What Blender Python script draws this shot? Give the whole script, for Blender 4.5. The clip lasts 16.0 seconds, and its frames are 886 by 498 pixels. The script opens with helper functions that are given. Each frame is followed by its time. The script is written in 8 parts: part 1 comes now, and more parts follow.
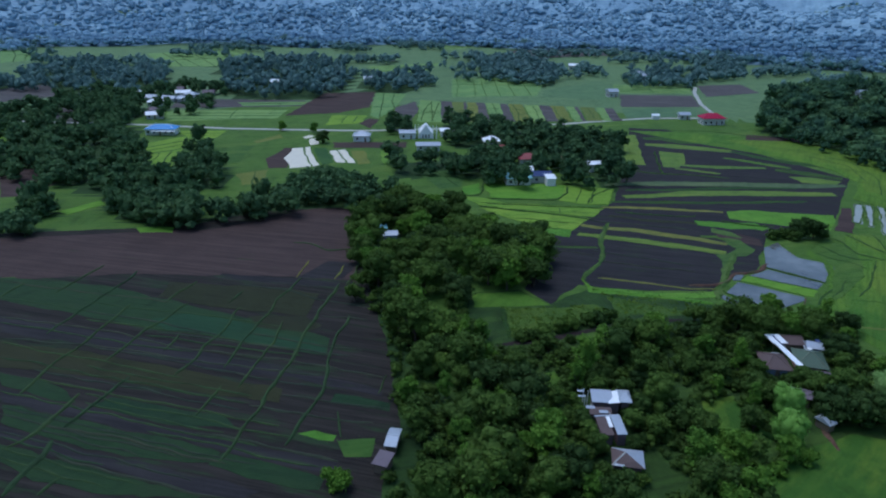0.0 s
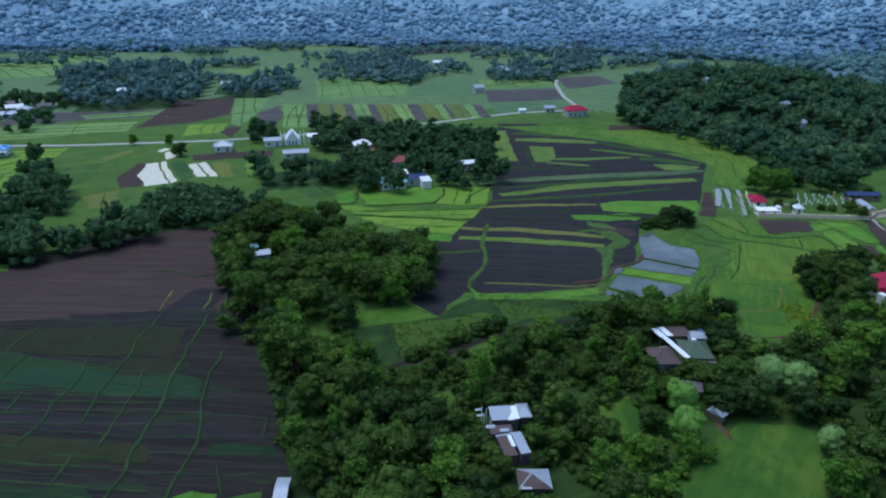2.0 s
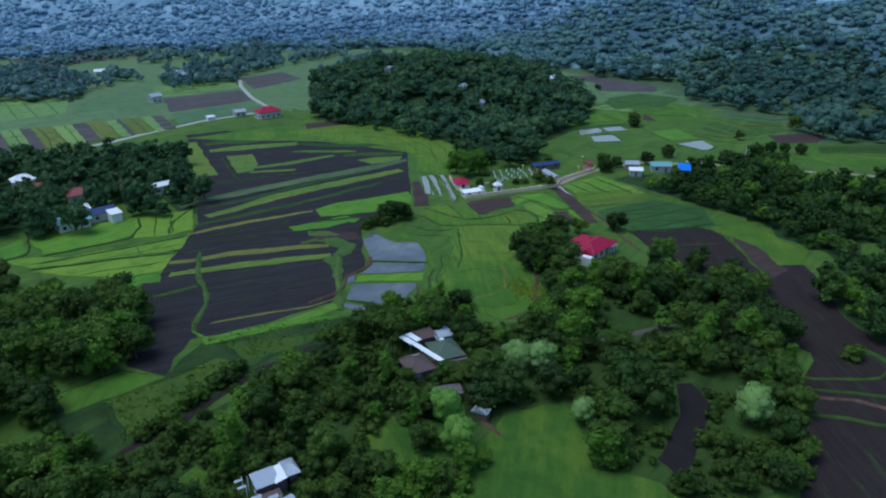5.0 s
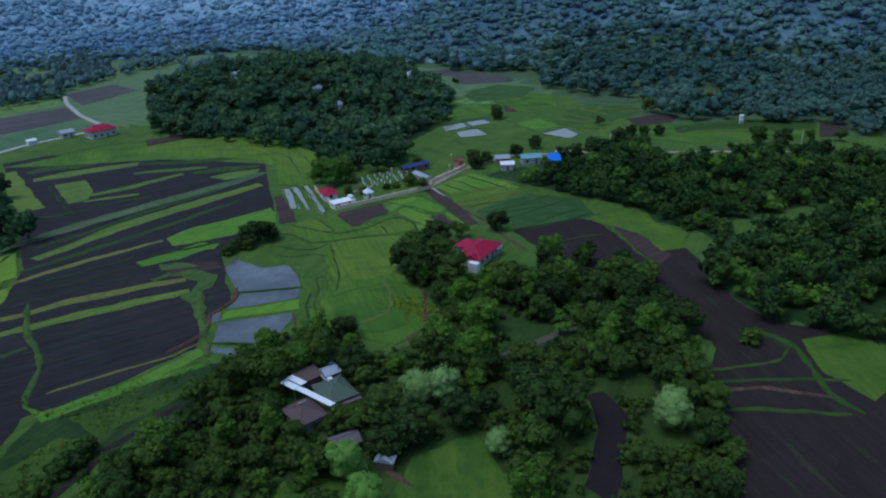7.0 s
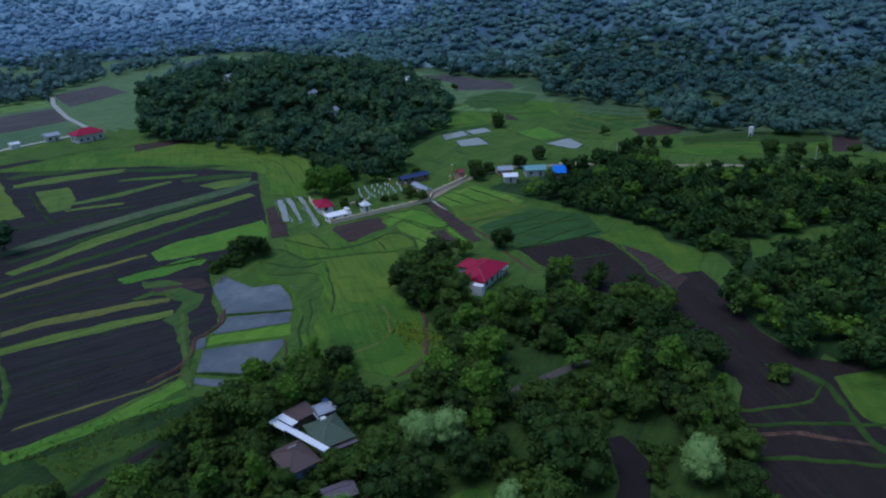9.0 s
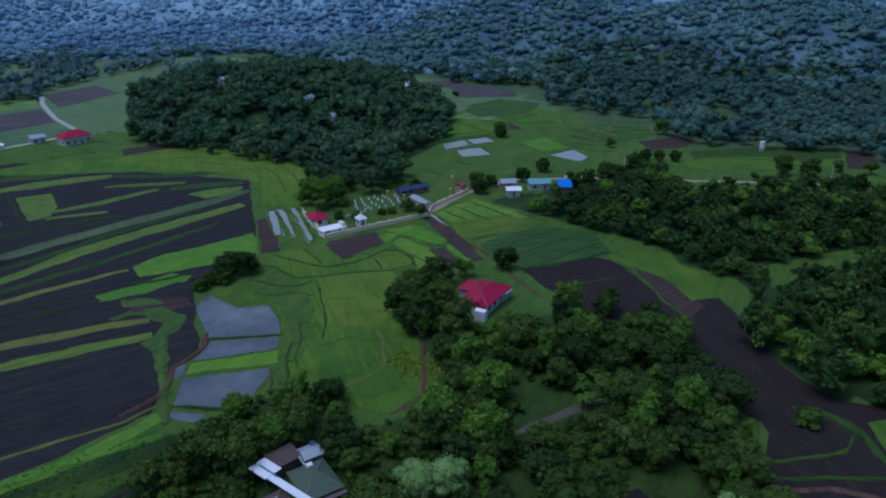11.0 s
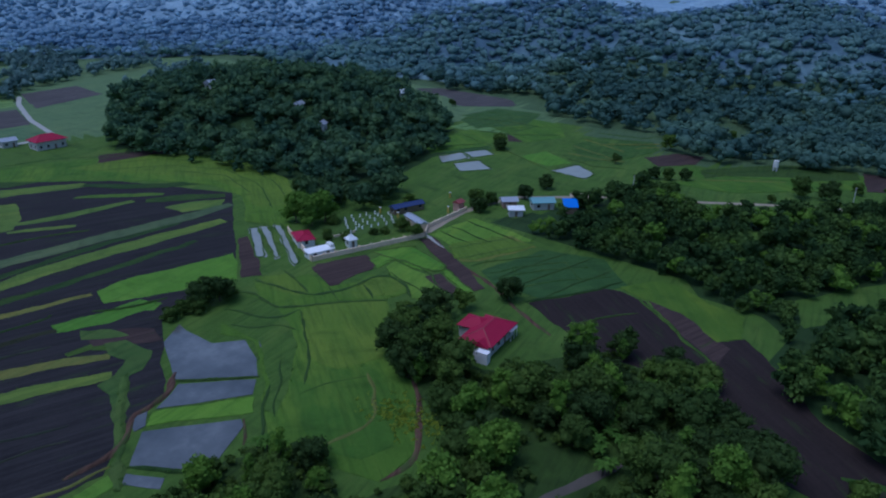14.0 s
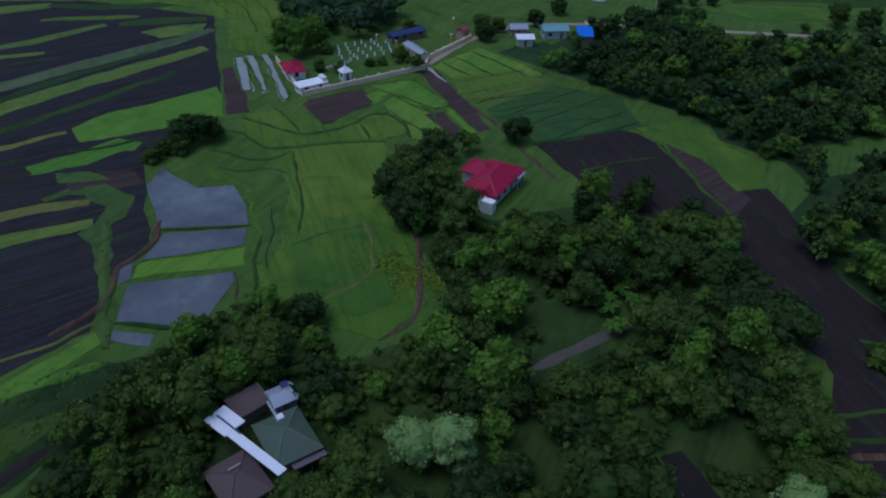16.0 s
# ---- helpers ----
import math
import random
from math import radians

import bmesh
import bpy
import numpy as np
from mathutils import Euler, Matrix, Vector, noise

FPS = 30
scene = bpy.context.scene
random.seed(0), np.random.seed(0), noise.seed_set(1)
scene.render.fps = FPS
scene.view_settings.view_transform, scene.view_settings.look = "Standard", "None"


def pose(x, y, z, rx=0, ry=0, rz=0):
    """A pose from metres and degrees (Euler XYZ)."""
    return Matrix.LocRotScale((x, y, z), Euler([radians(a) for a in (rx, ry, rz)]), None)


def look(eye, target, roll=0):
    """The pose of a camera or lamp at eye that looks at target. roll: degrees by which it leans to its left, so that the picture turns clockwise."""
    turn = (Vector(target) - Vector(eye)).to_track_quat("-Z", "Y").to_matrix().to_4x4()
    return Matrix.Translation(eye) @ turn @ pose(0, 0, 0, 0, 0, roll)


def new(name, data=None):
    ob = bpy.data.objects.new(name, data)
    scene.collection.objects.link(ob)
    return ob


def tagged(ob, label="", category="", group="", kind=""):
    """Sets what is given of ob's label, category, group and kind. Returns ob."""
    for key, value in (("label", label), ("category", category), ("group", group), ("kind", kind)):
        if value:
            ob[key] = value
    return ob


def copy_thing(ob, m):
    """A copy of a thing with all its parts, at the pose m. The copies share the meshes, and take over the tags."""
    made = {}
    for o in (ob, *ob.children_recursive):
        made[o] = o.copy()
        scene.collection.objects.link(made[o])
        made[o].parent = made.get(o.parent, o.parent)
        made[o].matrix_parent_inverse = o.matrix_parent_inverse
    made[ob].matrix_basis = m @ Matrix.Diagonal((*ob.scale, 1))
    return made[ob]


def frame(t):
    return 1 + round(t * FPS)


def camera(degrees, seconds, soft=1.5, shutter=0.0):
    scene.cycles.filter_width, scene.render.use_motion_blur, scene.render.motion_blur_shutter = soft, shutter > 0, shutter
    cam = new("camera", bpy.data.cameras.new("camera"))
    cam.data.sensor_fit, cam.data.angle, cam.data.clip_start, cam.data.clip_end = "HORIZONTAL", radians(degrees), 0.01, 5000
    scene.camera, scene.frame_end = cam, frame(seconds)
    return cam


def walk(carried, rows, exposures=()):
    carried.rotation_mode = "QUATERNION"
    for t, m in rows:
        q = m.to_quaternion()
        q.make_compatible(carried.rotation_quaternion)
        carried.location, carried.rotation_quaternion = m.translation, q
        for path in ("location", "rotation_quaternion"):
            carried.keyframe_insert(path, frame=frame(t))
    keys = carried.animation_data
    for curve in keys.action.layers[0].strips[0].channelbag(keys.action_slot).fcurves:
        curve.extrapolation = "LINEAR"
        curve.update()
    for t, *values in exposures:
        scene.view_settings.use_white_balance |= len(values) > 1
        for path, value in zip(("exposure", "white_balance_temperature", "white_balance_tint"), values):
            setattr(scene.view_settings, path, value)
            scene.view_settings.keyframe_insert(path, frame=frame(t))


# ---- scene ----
cam = camera(64.0, 16.0, 2.1)
PATH = [
    (0, (-1.676, 1.955, 81.455), (-1.671, 3.818, 80.729), 1.0),
    (0.5, (-1.726, 4.903, 81.44), (-1.691, 6.767, 80.714), 1.0),
    (1, (-1.701, 7.721, 81.478), (-1.62, 9.583, 80.752), 0.9),
    (1.5, (-1.467, 10.227, 81.602), (-1.27, 12.08, 80.875), 0.7),
    (2, (-1.636, 12.521, 81.884), (-1.289, 14.351, 81.154), 0.4),
    (2.5, (-1.877, 14.937, 82.188), (-1.426, 16.742, 81.455), 0.2),
    (3, (-1.577, 17.388, 82.41), (-1.006, 19.157, 81.674), -0.0),
    (3.5, (-1.278, 19.964, 82.58), (-0.585, 21.688, 81.841), -0.3),
    (4, (-1.153, 22.567, 82.834), (-0.334, 24.233, 82.091), -0.4),
    (4.5, (-0.767, 24.767, 83.267), (0.186, 26.358, 82.519), -0.6),
    (5, (-0.155, 27.106, 83.482), (0.92, 28.615, 82.73), -0.8),
    (5.2, (0.344, 28.188, 83.47), (1.482, 29.649, 82.715), -0.9),
    (7.3, (10.262, 44.381, 81.371), (11.615, 45.638, 80.602), -2.3),
    (7.5, (11.0, 45.587, 81.331), (12.355, 46.841, 80.562), -2.2),
    (8, (12.941, 48.198, 81.288), (14.299, 49.451, 80.523), -1.9),
    (8.5, (14.909, 50.449, 81.299), (16.27, 51.701, 80.536), -1.7),
    (9, (17.081, 52.839, 81.287), (18.444, 54.089, 80.526), -1.5),
    (11.5, (28.224, 64.619, 80.636), (29.6, 65.861, 79.886), -0.2),
    (12, (30.472, 67.07, 80.513), (31.852, 68.309, 79.763), -0.0),
    (12.5, (32.692, 69.374, 80.357), (34.074, 70.612, 79.61), 0.3),
    (13, (34.796, 71.83, 80.196), (36.182, 73.064, 79.45), 0.5),
    (13.5, (36.916, 74.302, 79.941), (38.306, 75.533, 79.198), 0.7),
    (14, (38.939, 76.611, 79.67), (40.333, 77.839, 78.931), 0.9),
    (14.5, (41.074, 78.73, 79.417), (42.471, 79.956, 78.68), 1.1),
    (15, (43.122, 80.864, 78.872), (44.508, 82.077, 78.092), 1.3),
    (15.5, (45.159, 82.873, 78.287), (46.498, 84.04, 77.368), 1.4),
    (16, (47.349, 84.997, 77.82), (48.577, 86.063, 76.656), 1.6),
]
walk(cam, [(t, look(eye, target, roll)) for t, eye, target, roll in PATH], [(0.0, -0.2, 5150, 10), (2.5, 0.05, 5250, 8), (4.0, 0.05, 5250, 7), (5.0, -0.1, 5250, 6), (7.5, -0.5, 5150, 12), (9.0, -0.57, 5100, 14), (14.5, -0.72, 4900, 19), (16.0, -0.88, 5050, 19)])

# ---------------------------------------------------------------- light
world = bpy.data.worlds.new("sky")
scene.world = world
world.use_nodes = True
wn, wl = world.node_tree.nodes, world.node_tree.links
sky = wn.new("ShaderNodeTexSky")
sky.sky_type = "NISHITA"
sky.sun_disc = False
sky.sun_elevation, sky.sun_rotation = radians(70), radians(-61)
sky.air_density, sky.dust_density, sky.ozone_density = 1.6, 2.0, 3.0
wl.new(sky.outputs[0], wn["Background"].inputs[0])
wn["Background"].inputs[1].default_value = 0.11
sun = new("sun", bpy.data.lights.new("sun", "SUN"))
sun.data.energy, sun.data.angle, sun.data.color = 1.6, radians(38), (1.0, 0.96, 0.9)
sun.matrix_world = look((-110, 60, 340), (0, 0, 0))


# ---------------------------------------------------------------- materials
class Mat:
    """A node material on its way: a Principled shader and the links into it."""

    def __init__(self, name, rough=0.8, metal=0.0, spec=0.3):
        self.m = bpy.data.materials.new(name)
        self.m.use_nodes = True
        self.n, self.l = self.m.node_tree.nodes, self.m.node_tree.links
        self.b = self.n["Principled BSDF"]
        self.b.inputs["Roughness"].default_value = rough
        self.b.inputs["Metallic"].default_value = metal
        self.b.inputs["Specular IOR Level"].default_value = spec
        self.co = self.n.new("ShaderNodeNewGeometry").outputs["Position"]

    def noise(self, scale, detail=4.0, rough=0.6, stretch=None, turn=0.0):
        tex = self.n.new("ShaderNodeTexNoise")
        tex.inputs["Scale"].default_value = scale
        tex.inputs["Detail"].default_value = detail
        tex.inputs["Roughness"].default_value = rough
        co = self.co
        if stretch:
            mp = self.n.new("ShaderNodeMapping")
            mp.vector_type = "TEXTURE"
            mp.inputs["Scale"].default_value = stretch
            mp.inputs["Rotation"].default_value = (0, 0, radians(turn))
            self.l.new(co, mp.inputs[0])
            co = mp.outputs[0]
        self.l.new(co, tex.inputs["Vector"])
        return tex.outputs["Fac"]

    def wave(self, period, turn, distort=1.5):
        mp = self.n.new("ShaderNodeMapping")
        mp.inputs["Rotation"].default_value = (0, 0, radians(turn))
        self.l.new(self.co, mp.inputs[0])
        tex = self.n.new("ShaderNodeTexWave")
        tex.inputs["Scale"].default_value = 0.314 / period
        tex.inputs["Distortion"].default_value = distort
        tex.inputs["Detail"].default_value = 2.0
        self.l.new(mp.outputs[0], tex.inputs["Vector"])
        return tex.outputs["Fac"]

    def ramp(self, fac, stops):
        r = self.n.new("ShaderNodeValToRGB")
        e = r.color_ramp.elements
        while len(e) < len(stops):
            e.new(0.5)
        for k, (pos, col) in zip(e, stops):
            k.position, k.color = pos, (*col, 1)
        self.l.new(fac, r.inputs[0])
        return r.outputs[0]

    def mix(self, fac, a, b, mode="MIX"):
        x = self.n.new("ShaderNodeMix")
        x.data_type, x.blend_type = "RGBA", mode
        for v, s in ((fac, x.inputs[0]), (a, x.inputs[6]), (b, x.inputs[7])):
            if isinstance(v, bpy.types.NodeSocket):
                self.l.new(v, s)
            else:
                s.default_value = v if isinstance(v, (int, float)) else (*v, 1)
        return x.outputs[2]

    def limit(self, fac, lo, hi, a=0.0, b=1.0):
        r = self.n.new("ShaderNodeMapRange")
        for i, v in enumerate((lo, hi, a, b)):
            r.inputs[i + 1].default_value = v
        self.l.new(fac, r.inputs[0])
        return r.outputs[0]

    def color(self, c):
        self.l.new(c, self.b.inputs["Base Color"])
        return self

    def bump(self, h, dist=0.1, strength=0.6):
        b = self.n.new("ShaderNodeBump")
        b.inputs["Distance"].default_value, b.inputs["Strength"].default_value = dist, strength
        self.l.new(h, b.inputs["Height"])
        self.l.new(b.outputs[0], self.b.inputs["Normal"])
        return self

    def random(self):
        return self.n.new("ShaderNodeObjectInfo").outputs["Random"]

    def island(self):
        return self.n.new("ShaderNodeNewGeometry").outputs["Random Per Island"]


def soil(name, a, b, weed, turn=-15, weeds=0.62, ridges=0.75):
    m = Mat(name, 0.9, 0, 0.15)
    base = m.ramp(m.noise(0.1, 5), [(0.3, a), (0.7, b)])
    base = m.mix(m.limit(m.noise(1.3, 5), 0.35, 0.75, 0.0, 0.45), base, tuple(v * 0.5 for v in a))
    rows = m.noise(0.55, 4, 0.65, (22, 1, 1), turn)
    base = m.mix(m.limit(rows, 0.42, 0.68, 0.0, ridges), base, tuple(v * 1.7 for v in b))
    fine = m.noise(1.6, 3, 0.6, (30, 1, 1), turn)
    base = m.mix(m.limit(fine, 0.5, 0.7, 0.0, ridges), base, tuple(v * 0.45 for v in a))
    green = m.limit(m.noise(0.3, 6, 0.7, (7, 1, 1), turn), weeds, weeds + 0.1, 0.0, 0.85)
    base = m.mix(green, base, weed)
    m.color(base)
    return m.bump(m.noise(1.2, 4, 0.6, (16, 1, 1), turn), 0.3, 0.6).m


def green(name, a, b, c, fine=1.0, turn=14, rows=0.42):
    m = Mat(name, 0.8, 0, 0.15)
    base = m.ramp(m.noise(0.07, 6, 0.65), [(0.3, a), (0.52, b), (0.72, c)])
    base = m.mix(m.limit(m.noise(0.22 * fine, 5, 0.7), 0.48, 0.72, 0.0, 0.6), base, tuple(v * 0.62 for v in a))
    base = m.mix(m.limit(m.noise(1.1 * fine, 5, 0.75), 0.35, 0.75, 0.0, 0.5), base, tuple(v * 0.55 for v in a))
    base = m.mix(m.limit(m.noise(0.5, 4, 0.6, (9, 1, 1), turn), 0.45, 0.75, 0.0, 0.45), base, c)
    base = m.mix(m.limit(m.random(), 0.3, 1.0, 0.0, 0.6), base, (b[0] * 1.35, b[1] * 1.12, b[2]))
    base = m.mix(m.limit(m.random(), 0.0, 0.35, 0.45, 0.0), base, (a[0] * 0.75, a[1] * 0.85, a[2]))
    streaks = m.noise(0.09, 5, 0.7, (3.5, 1, 1), turn + 8)
    base = m.mix(m.limit(streaks, 0.5, 0.68, 0.0, 0.55), base, (c[0] * 1.25, c[1] * 1.1, c[2]))
    base = m.mix(m.limit(m.noise(0.15, 4, 0.6, (2.5, 1, 1), turn + 80), 0.55, 0.7, 0.0, 0.55), base, tuple(v * 0.55 for v in a))
    lines = m.noise(0.8, 3, 0.55, (13, 1, 1), turn)
    base = m.mix(m.limit(lines, 0.5, 0.64, 0.0, rows), base, tuple(v * 0.6 for v in a))
    base = m.mix(m.limit(m.noise(0.035, 5, 0.7), 0.52, 0.7, 0.0, 0.3), base, tuple(v * 0.6 for v in a))
    m.color(base)
    return m.bump(m.noise(1.6 * fine, 6, 0.75), 0.5, 0.8).m


def foliage(name, a, b, c, tree=0.09, dark=0.4):
    m = Mat(name, 0.75, 0, 0.12)
    base = m.mix(m.random(), a, b)
    base = m.mix(m.limit(m.noise(tree, 2), 0.38, 0.66, 0.0, 0.7), base, c)
    base = m.mix(m.limit(m.island(), 0.0, 1.0, 0.0, dark), base, tuple(v * 0.5 for v in a))
    m.color(base)
    thin = m.n.new("ShaderNodeBsdfTranslucent")
    m.l.new(base, thin.inputs[0])
    both = m.n.new("ShaderNodeMixShader")
    both.inputs[0].default_value = 0.3
    m.l.new(m.b.outputs[0], both.inputs[1])
    m.l.new(thin.outputs[0], both.inputs[2])
    m.l.new(both.outputs[0], m.n["Material Output"].inputs[0])
    return m.m


def canopy_green(name, a, b, c):
    """Closed forest seen from afar: the leaf changes from crown to crown and from slope to slope, and darker noise
    paints in shaded gaps and folds.
    """
    m = Mat(name, 0.85, 0, 0.1)
    base = m.mix(m.limit(m.noise(0.1, 3, 0.7), 0.38, 0.62), a, b)
    base = m.mix(m.limit(m.noise(0.012, 4, 0.65), 0.42, 0.66), base, c)
    base = m.mix(m.limit(m.noise(0.02, 4, 0.65, (2, 1, 1), 30), 0.5, 0.7, 0.0, 0.4), base, tuple(v * 0.65 for v in a))
    base = m.mix(m.limit(m.noise(0.17, 4, 0.75), 0.5, 0.66, 0.0, 0.4), base, tuple(v * 0.55 for v in a))
    m.color(base)
    return m.m


def plain(name, col, rough=0.6, metal=0.0, spec=0.4, var=0.35, scale=0.6, stain=(0.1, 0.09, 0.08)):
    m = Mat(name, rough, metal, spec)
    base = m.mix(m.limit(m.noise(scale, 5, 0.7), 0.4, 0.8, 0.0, var), col, stain)
    base = m.mix(m.limit(m.noise(scale * 8, 3), 0.3, 0.8, 0.0, var * 0.5), base, tuple(v * 0.6 for v in col))
    m.color(base)
    return m.m


def sheet_roof(name, col, rust, turn=0, rough=0.45, metal=0.0, worn=0.5):
    m = Mat(name, rough, metal, 0.25)
    base = m.mix(m.limit(m.noise(0.5, 6, 0.7), 0.5, 0.8, 0.0, worn), col, rust)
    base = m.mix(m.limit(m.noise(2.5, 4), 0.4, 0.8, 0.0, 0.35), base, tuple(v * 0.65 for v in col))
    m.color(base)
    return m.bump(m.wave(0.25, turn, 0.0), 0.03, 0.4).m


SOIL = soil("dark_ploughed_soil", (0.0212, 0.0198, 0.0216), (0.0333, 0.0306, 0.0315), (0.0360, 0.0594, 0.0216), -14, 0.58, 0.42)
SOIL_RED = soil("reddish_fallow_soil", (0.026, 0.019, 0.018), (0.034, 0.025, 0.023), (0.035, 0.06, 0.018), 55, 0.57, 0.28)
SOIL_BROWN = soil("brown_ploughed_soil", (0.05, 0.0345, 0.031), (0.071, 0.048, 0.042), (0.045, 0.07, 0.02), -12, 0.63, 0.4)
SOIL_WEEDY = soil("weedy_fallow_soil", (0.0181, 0.0160, 0.0146), (0.0275, 0.0240, 0.0198), (0.0258, 0.0480, 0.0189), -15, 0.54)
DIRT = soil("red_dirt", (0.075, 0.043, 0.03), (0.115, 0.066, 0.046), (0.05, 0.085, 0.02), 40, 0.52)
GRASS = green("rough_grass", (0.0502, 0.1120, 0.0189), (0.0777, 0.1624, 0.0252), (0.1192, 0.2016, 0.0379))
PADDY = green("green_rice", (0.1198, 0.2417, 0.0268), (0.1663, 0.3072, 0.0328), (0.2196, 0.3528, 0.0426))
BRIGHT = green("young_bright_rice", (0.0968, 0.2365, 0.0223), (0.1258, 0.2838, 0.0278), (0.1549, 0.3027, 0.0390))
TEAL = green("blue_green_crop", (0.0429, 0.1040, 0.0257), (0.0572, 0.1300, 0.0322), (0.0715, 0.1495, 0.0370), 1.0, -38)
YELLOW = green("ripening_rice", (0.1200, 0.1700, 0.0338), (0.1500, 0.1900, 0.0394), (0.1700, 0.2000, 0.0495))
TAN = green("dry_grass_strip", (0.1572, 0.1782, 0.0401), (0.1935, 0.2020, 0.0455), (0.1210, 0.1901, 0.0428))
WEEDS = green("weedy_crop_strip", (0.0198, 0.0495, 0.0216), (0.0270, 0.0630, 0.0208), (0.0297, 0.0522, 0.0234), 1.4, -15)
BUND = green("grassy_bund", (0.0600, 0.1300, 0.0281), (0.0800, 0.1600, 0.0338), (0.1100, 0.1700, 0.0421), 2.0)
LEAF = foliage("broadleaf_foliage", (0.0484, 0.0920, 0.0200), (0.1430, 0.2350, 0.0360), (0.0726, 0.1220, 0.0220), 0.05)
LEAF_LIGHT = foliage("light_foliage", (0.1094, 0.2218, 0.0254), (0.1802, 0.3203, 0.0363), (0.1288, 0.2464, 0.0363))
LEAF_PALE = foliage("pale_foliage", (0.25, 0.4, 0.115), (0.29, 0.44, 0.13), (0.27, 0.42, 0.14), 0.09, 0.25)
LEAF_DARK = foliage("dark_foliage", (0.0352, 0.0700, 0.0180), (0.0682, 0.1180, 0.0280), (0.0506, 0.0920, 0.0220))
LEAF_WOOD = foliage("wood_foliage", (0.0332, 0.0752, 0.0227), (0.0594, 0.1118, 0.0315), (0.1310, 0.2184, 0.0367), 0.11)
LEAF_UNDER = foliage("bush_foliage", (0.0317, 0.0624, 0.0144), (0.0726, 0.1260, 0.0216), (0.1122, 0.1860, 0.0264), 0.16)
# Hedge leaves carry some haze in their colour: lighter, with more blue.
LEAF_HEDGE = foliage("hedge_foliage", (0.0630, 0.1262, 0.0592), (0.0861, 0.1607, 0.0659), (0.1148, 0.1951, 0.0659), 0.12, 0.3)
BUND_DARK = green("shaded_rank_grass_bank", (0.032, 0.074, 0.016), (0.044, 0.094, 0.019), (0.058, 0.11, 0.022), 2.0)
# Weedy floors below trees, their colour darkened to paint in the trees' shade.
GROVE_SHADE = green("shade_dark_weedy_floor", (0.0240, 0.0499, 0.0140), (0.0447, 0.0905, 0.0187), (0.0790, 0.1560, 0.0250), 1.8)
WOOD_SHADE = green("shade_dark_wood_floor", (0.0211, 0.0506, 0.0166), (0.0299, 0.0690, 0.0192), (0.0405, 0.0828, 0.0218), 1.2)
BUND_GREY = green("thin_weedy_bank", (0.04, 0.055, 0.035), (0.05, 0.065, 0.04), (0.06, 0.07, 0.045), 2.0)
PLAIN_BUND = green("dull_grassy_bank", (0.036, 0.07, 0.028), (0.046, 0.088, 0.03), (0.055, 0.1, 0.034), 2.0)
STRIP_TEAL = green("teal_weedy_strip", (0.025, 0.066, 0.028), (0.034, 0.086, 0.034), (0.03, 0.06, 0.026), 1.4, -15)
OLIVE = green("olive_weeds", (0.026, 0.033, 0.014), (0.034, 0.042, 0.017), (0.03, 0.034, 0.02), 1.4, -15)
GARDEN_MAT = green("weedy_garden", (0.0570, 0.1201, 0.0178), (0.0853, 0.1556, 0.0213), (0.1138, 0.1689, 0.0250), 2.5, 30)
LAWN = green("mown_lawn", (0.0600, 0.1200, 0.0248), (0.0720, 0.1440, 0.0297), (0.0840, 0.1560, 0.0322))
# Far copses: pale blue of the distance haze is put into the leaf colour.
LEAF_HAZED_COPSE = foliage("haze_tinted_copse_foliage", (0.1417, 0.2341, 0.2311), (0.1663, 0.2710, 0.2520), (0.1971, 0.3080, 0.2520), 0.1, 0.3)
# Knoll leaves are lightened and blued a little to paint in haze.
LEAF_KNOLL = foliage("knoll_foliage", (0.0437, 0.1010, 0.0624), (0.0720, 0.1467, 0.0734), (0.1637, 0.2709, 0.0948), 0.085, 0.35)
MEADOW_MAT = green("yellow_green_pasture", (0.05, 0.125, 0.016), (0.085, 0.178, 0.021), (0.16, 0.25, 0.028), 1.3, 40, 0.1)
LEAF_BANANA = foliage("banana_foliage", (0.07, 0.16, 0.022), (0.11, 0.22, 0.03), (0.09, 0.19, 0.026), 0.2)
TUFT = foliage("rank_grass", (0.0700, 0.1500, 0.0270), (0.1000, 0.2000, 0.0338), (0.1200, 0.1900, 0.0405), 0.2)
TUFT_OLIVE = foliage("olive_garden_leaves", (0.0805, 0.1607, 0.0246), (0.1771, 0.2835, 0.0370), (0.2576, 0.3213, 0.0462), 0.3)
LEAF_LIME = foliage("lime_foliage", (0.1978, 0.3657, 0.0648), (0.2328, 0.4180, 0.0720), (0.2094, 0.3919, 0.0720), 0.09, 0.25)
DULL = green("dull_green_strip", (0.0979, 0.1771, 0.0336), (0.1355, 0.2267, 0.0379), (0.1882, 0.2621, 0.0463), 1.2, -12)
PASTURE = green("grazed_meadow", (0.0651, 0.1536, 0.0171), (0.0924, 0.1992, 0.0210), (0.1412, 0.2446, 0.0286), 1.2, 60)
STEP = green("dark_grass_step", (0.0400, 0.0880, 0.0180), (0.0520, 0.1080, 0.0210), (0.0660, 0.1240, 0.0240), 2.0)
PALE_STRIP = green("grey_green_weedy_strip", (0.085, 0.135, 0.06), (0.115, 0.17, 0.072), (0.15, 0.2, 0.085), 1.4, -12)
YGREEN = green("yellow_green_meadow", (0.0853, 0.1713, 0.0212), (0.1204, 0.2155, 0.0242), (0.1555, 0.2431, 0.0302), 1.2, 60)
BUND_MID = green("grassy_step", (0.0491, 0.1053, 0.0175), (0.0601, 0.1264, 0.0197), (0.0764, 0.1474, 0.0211), 2.0)
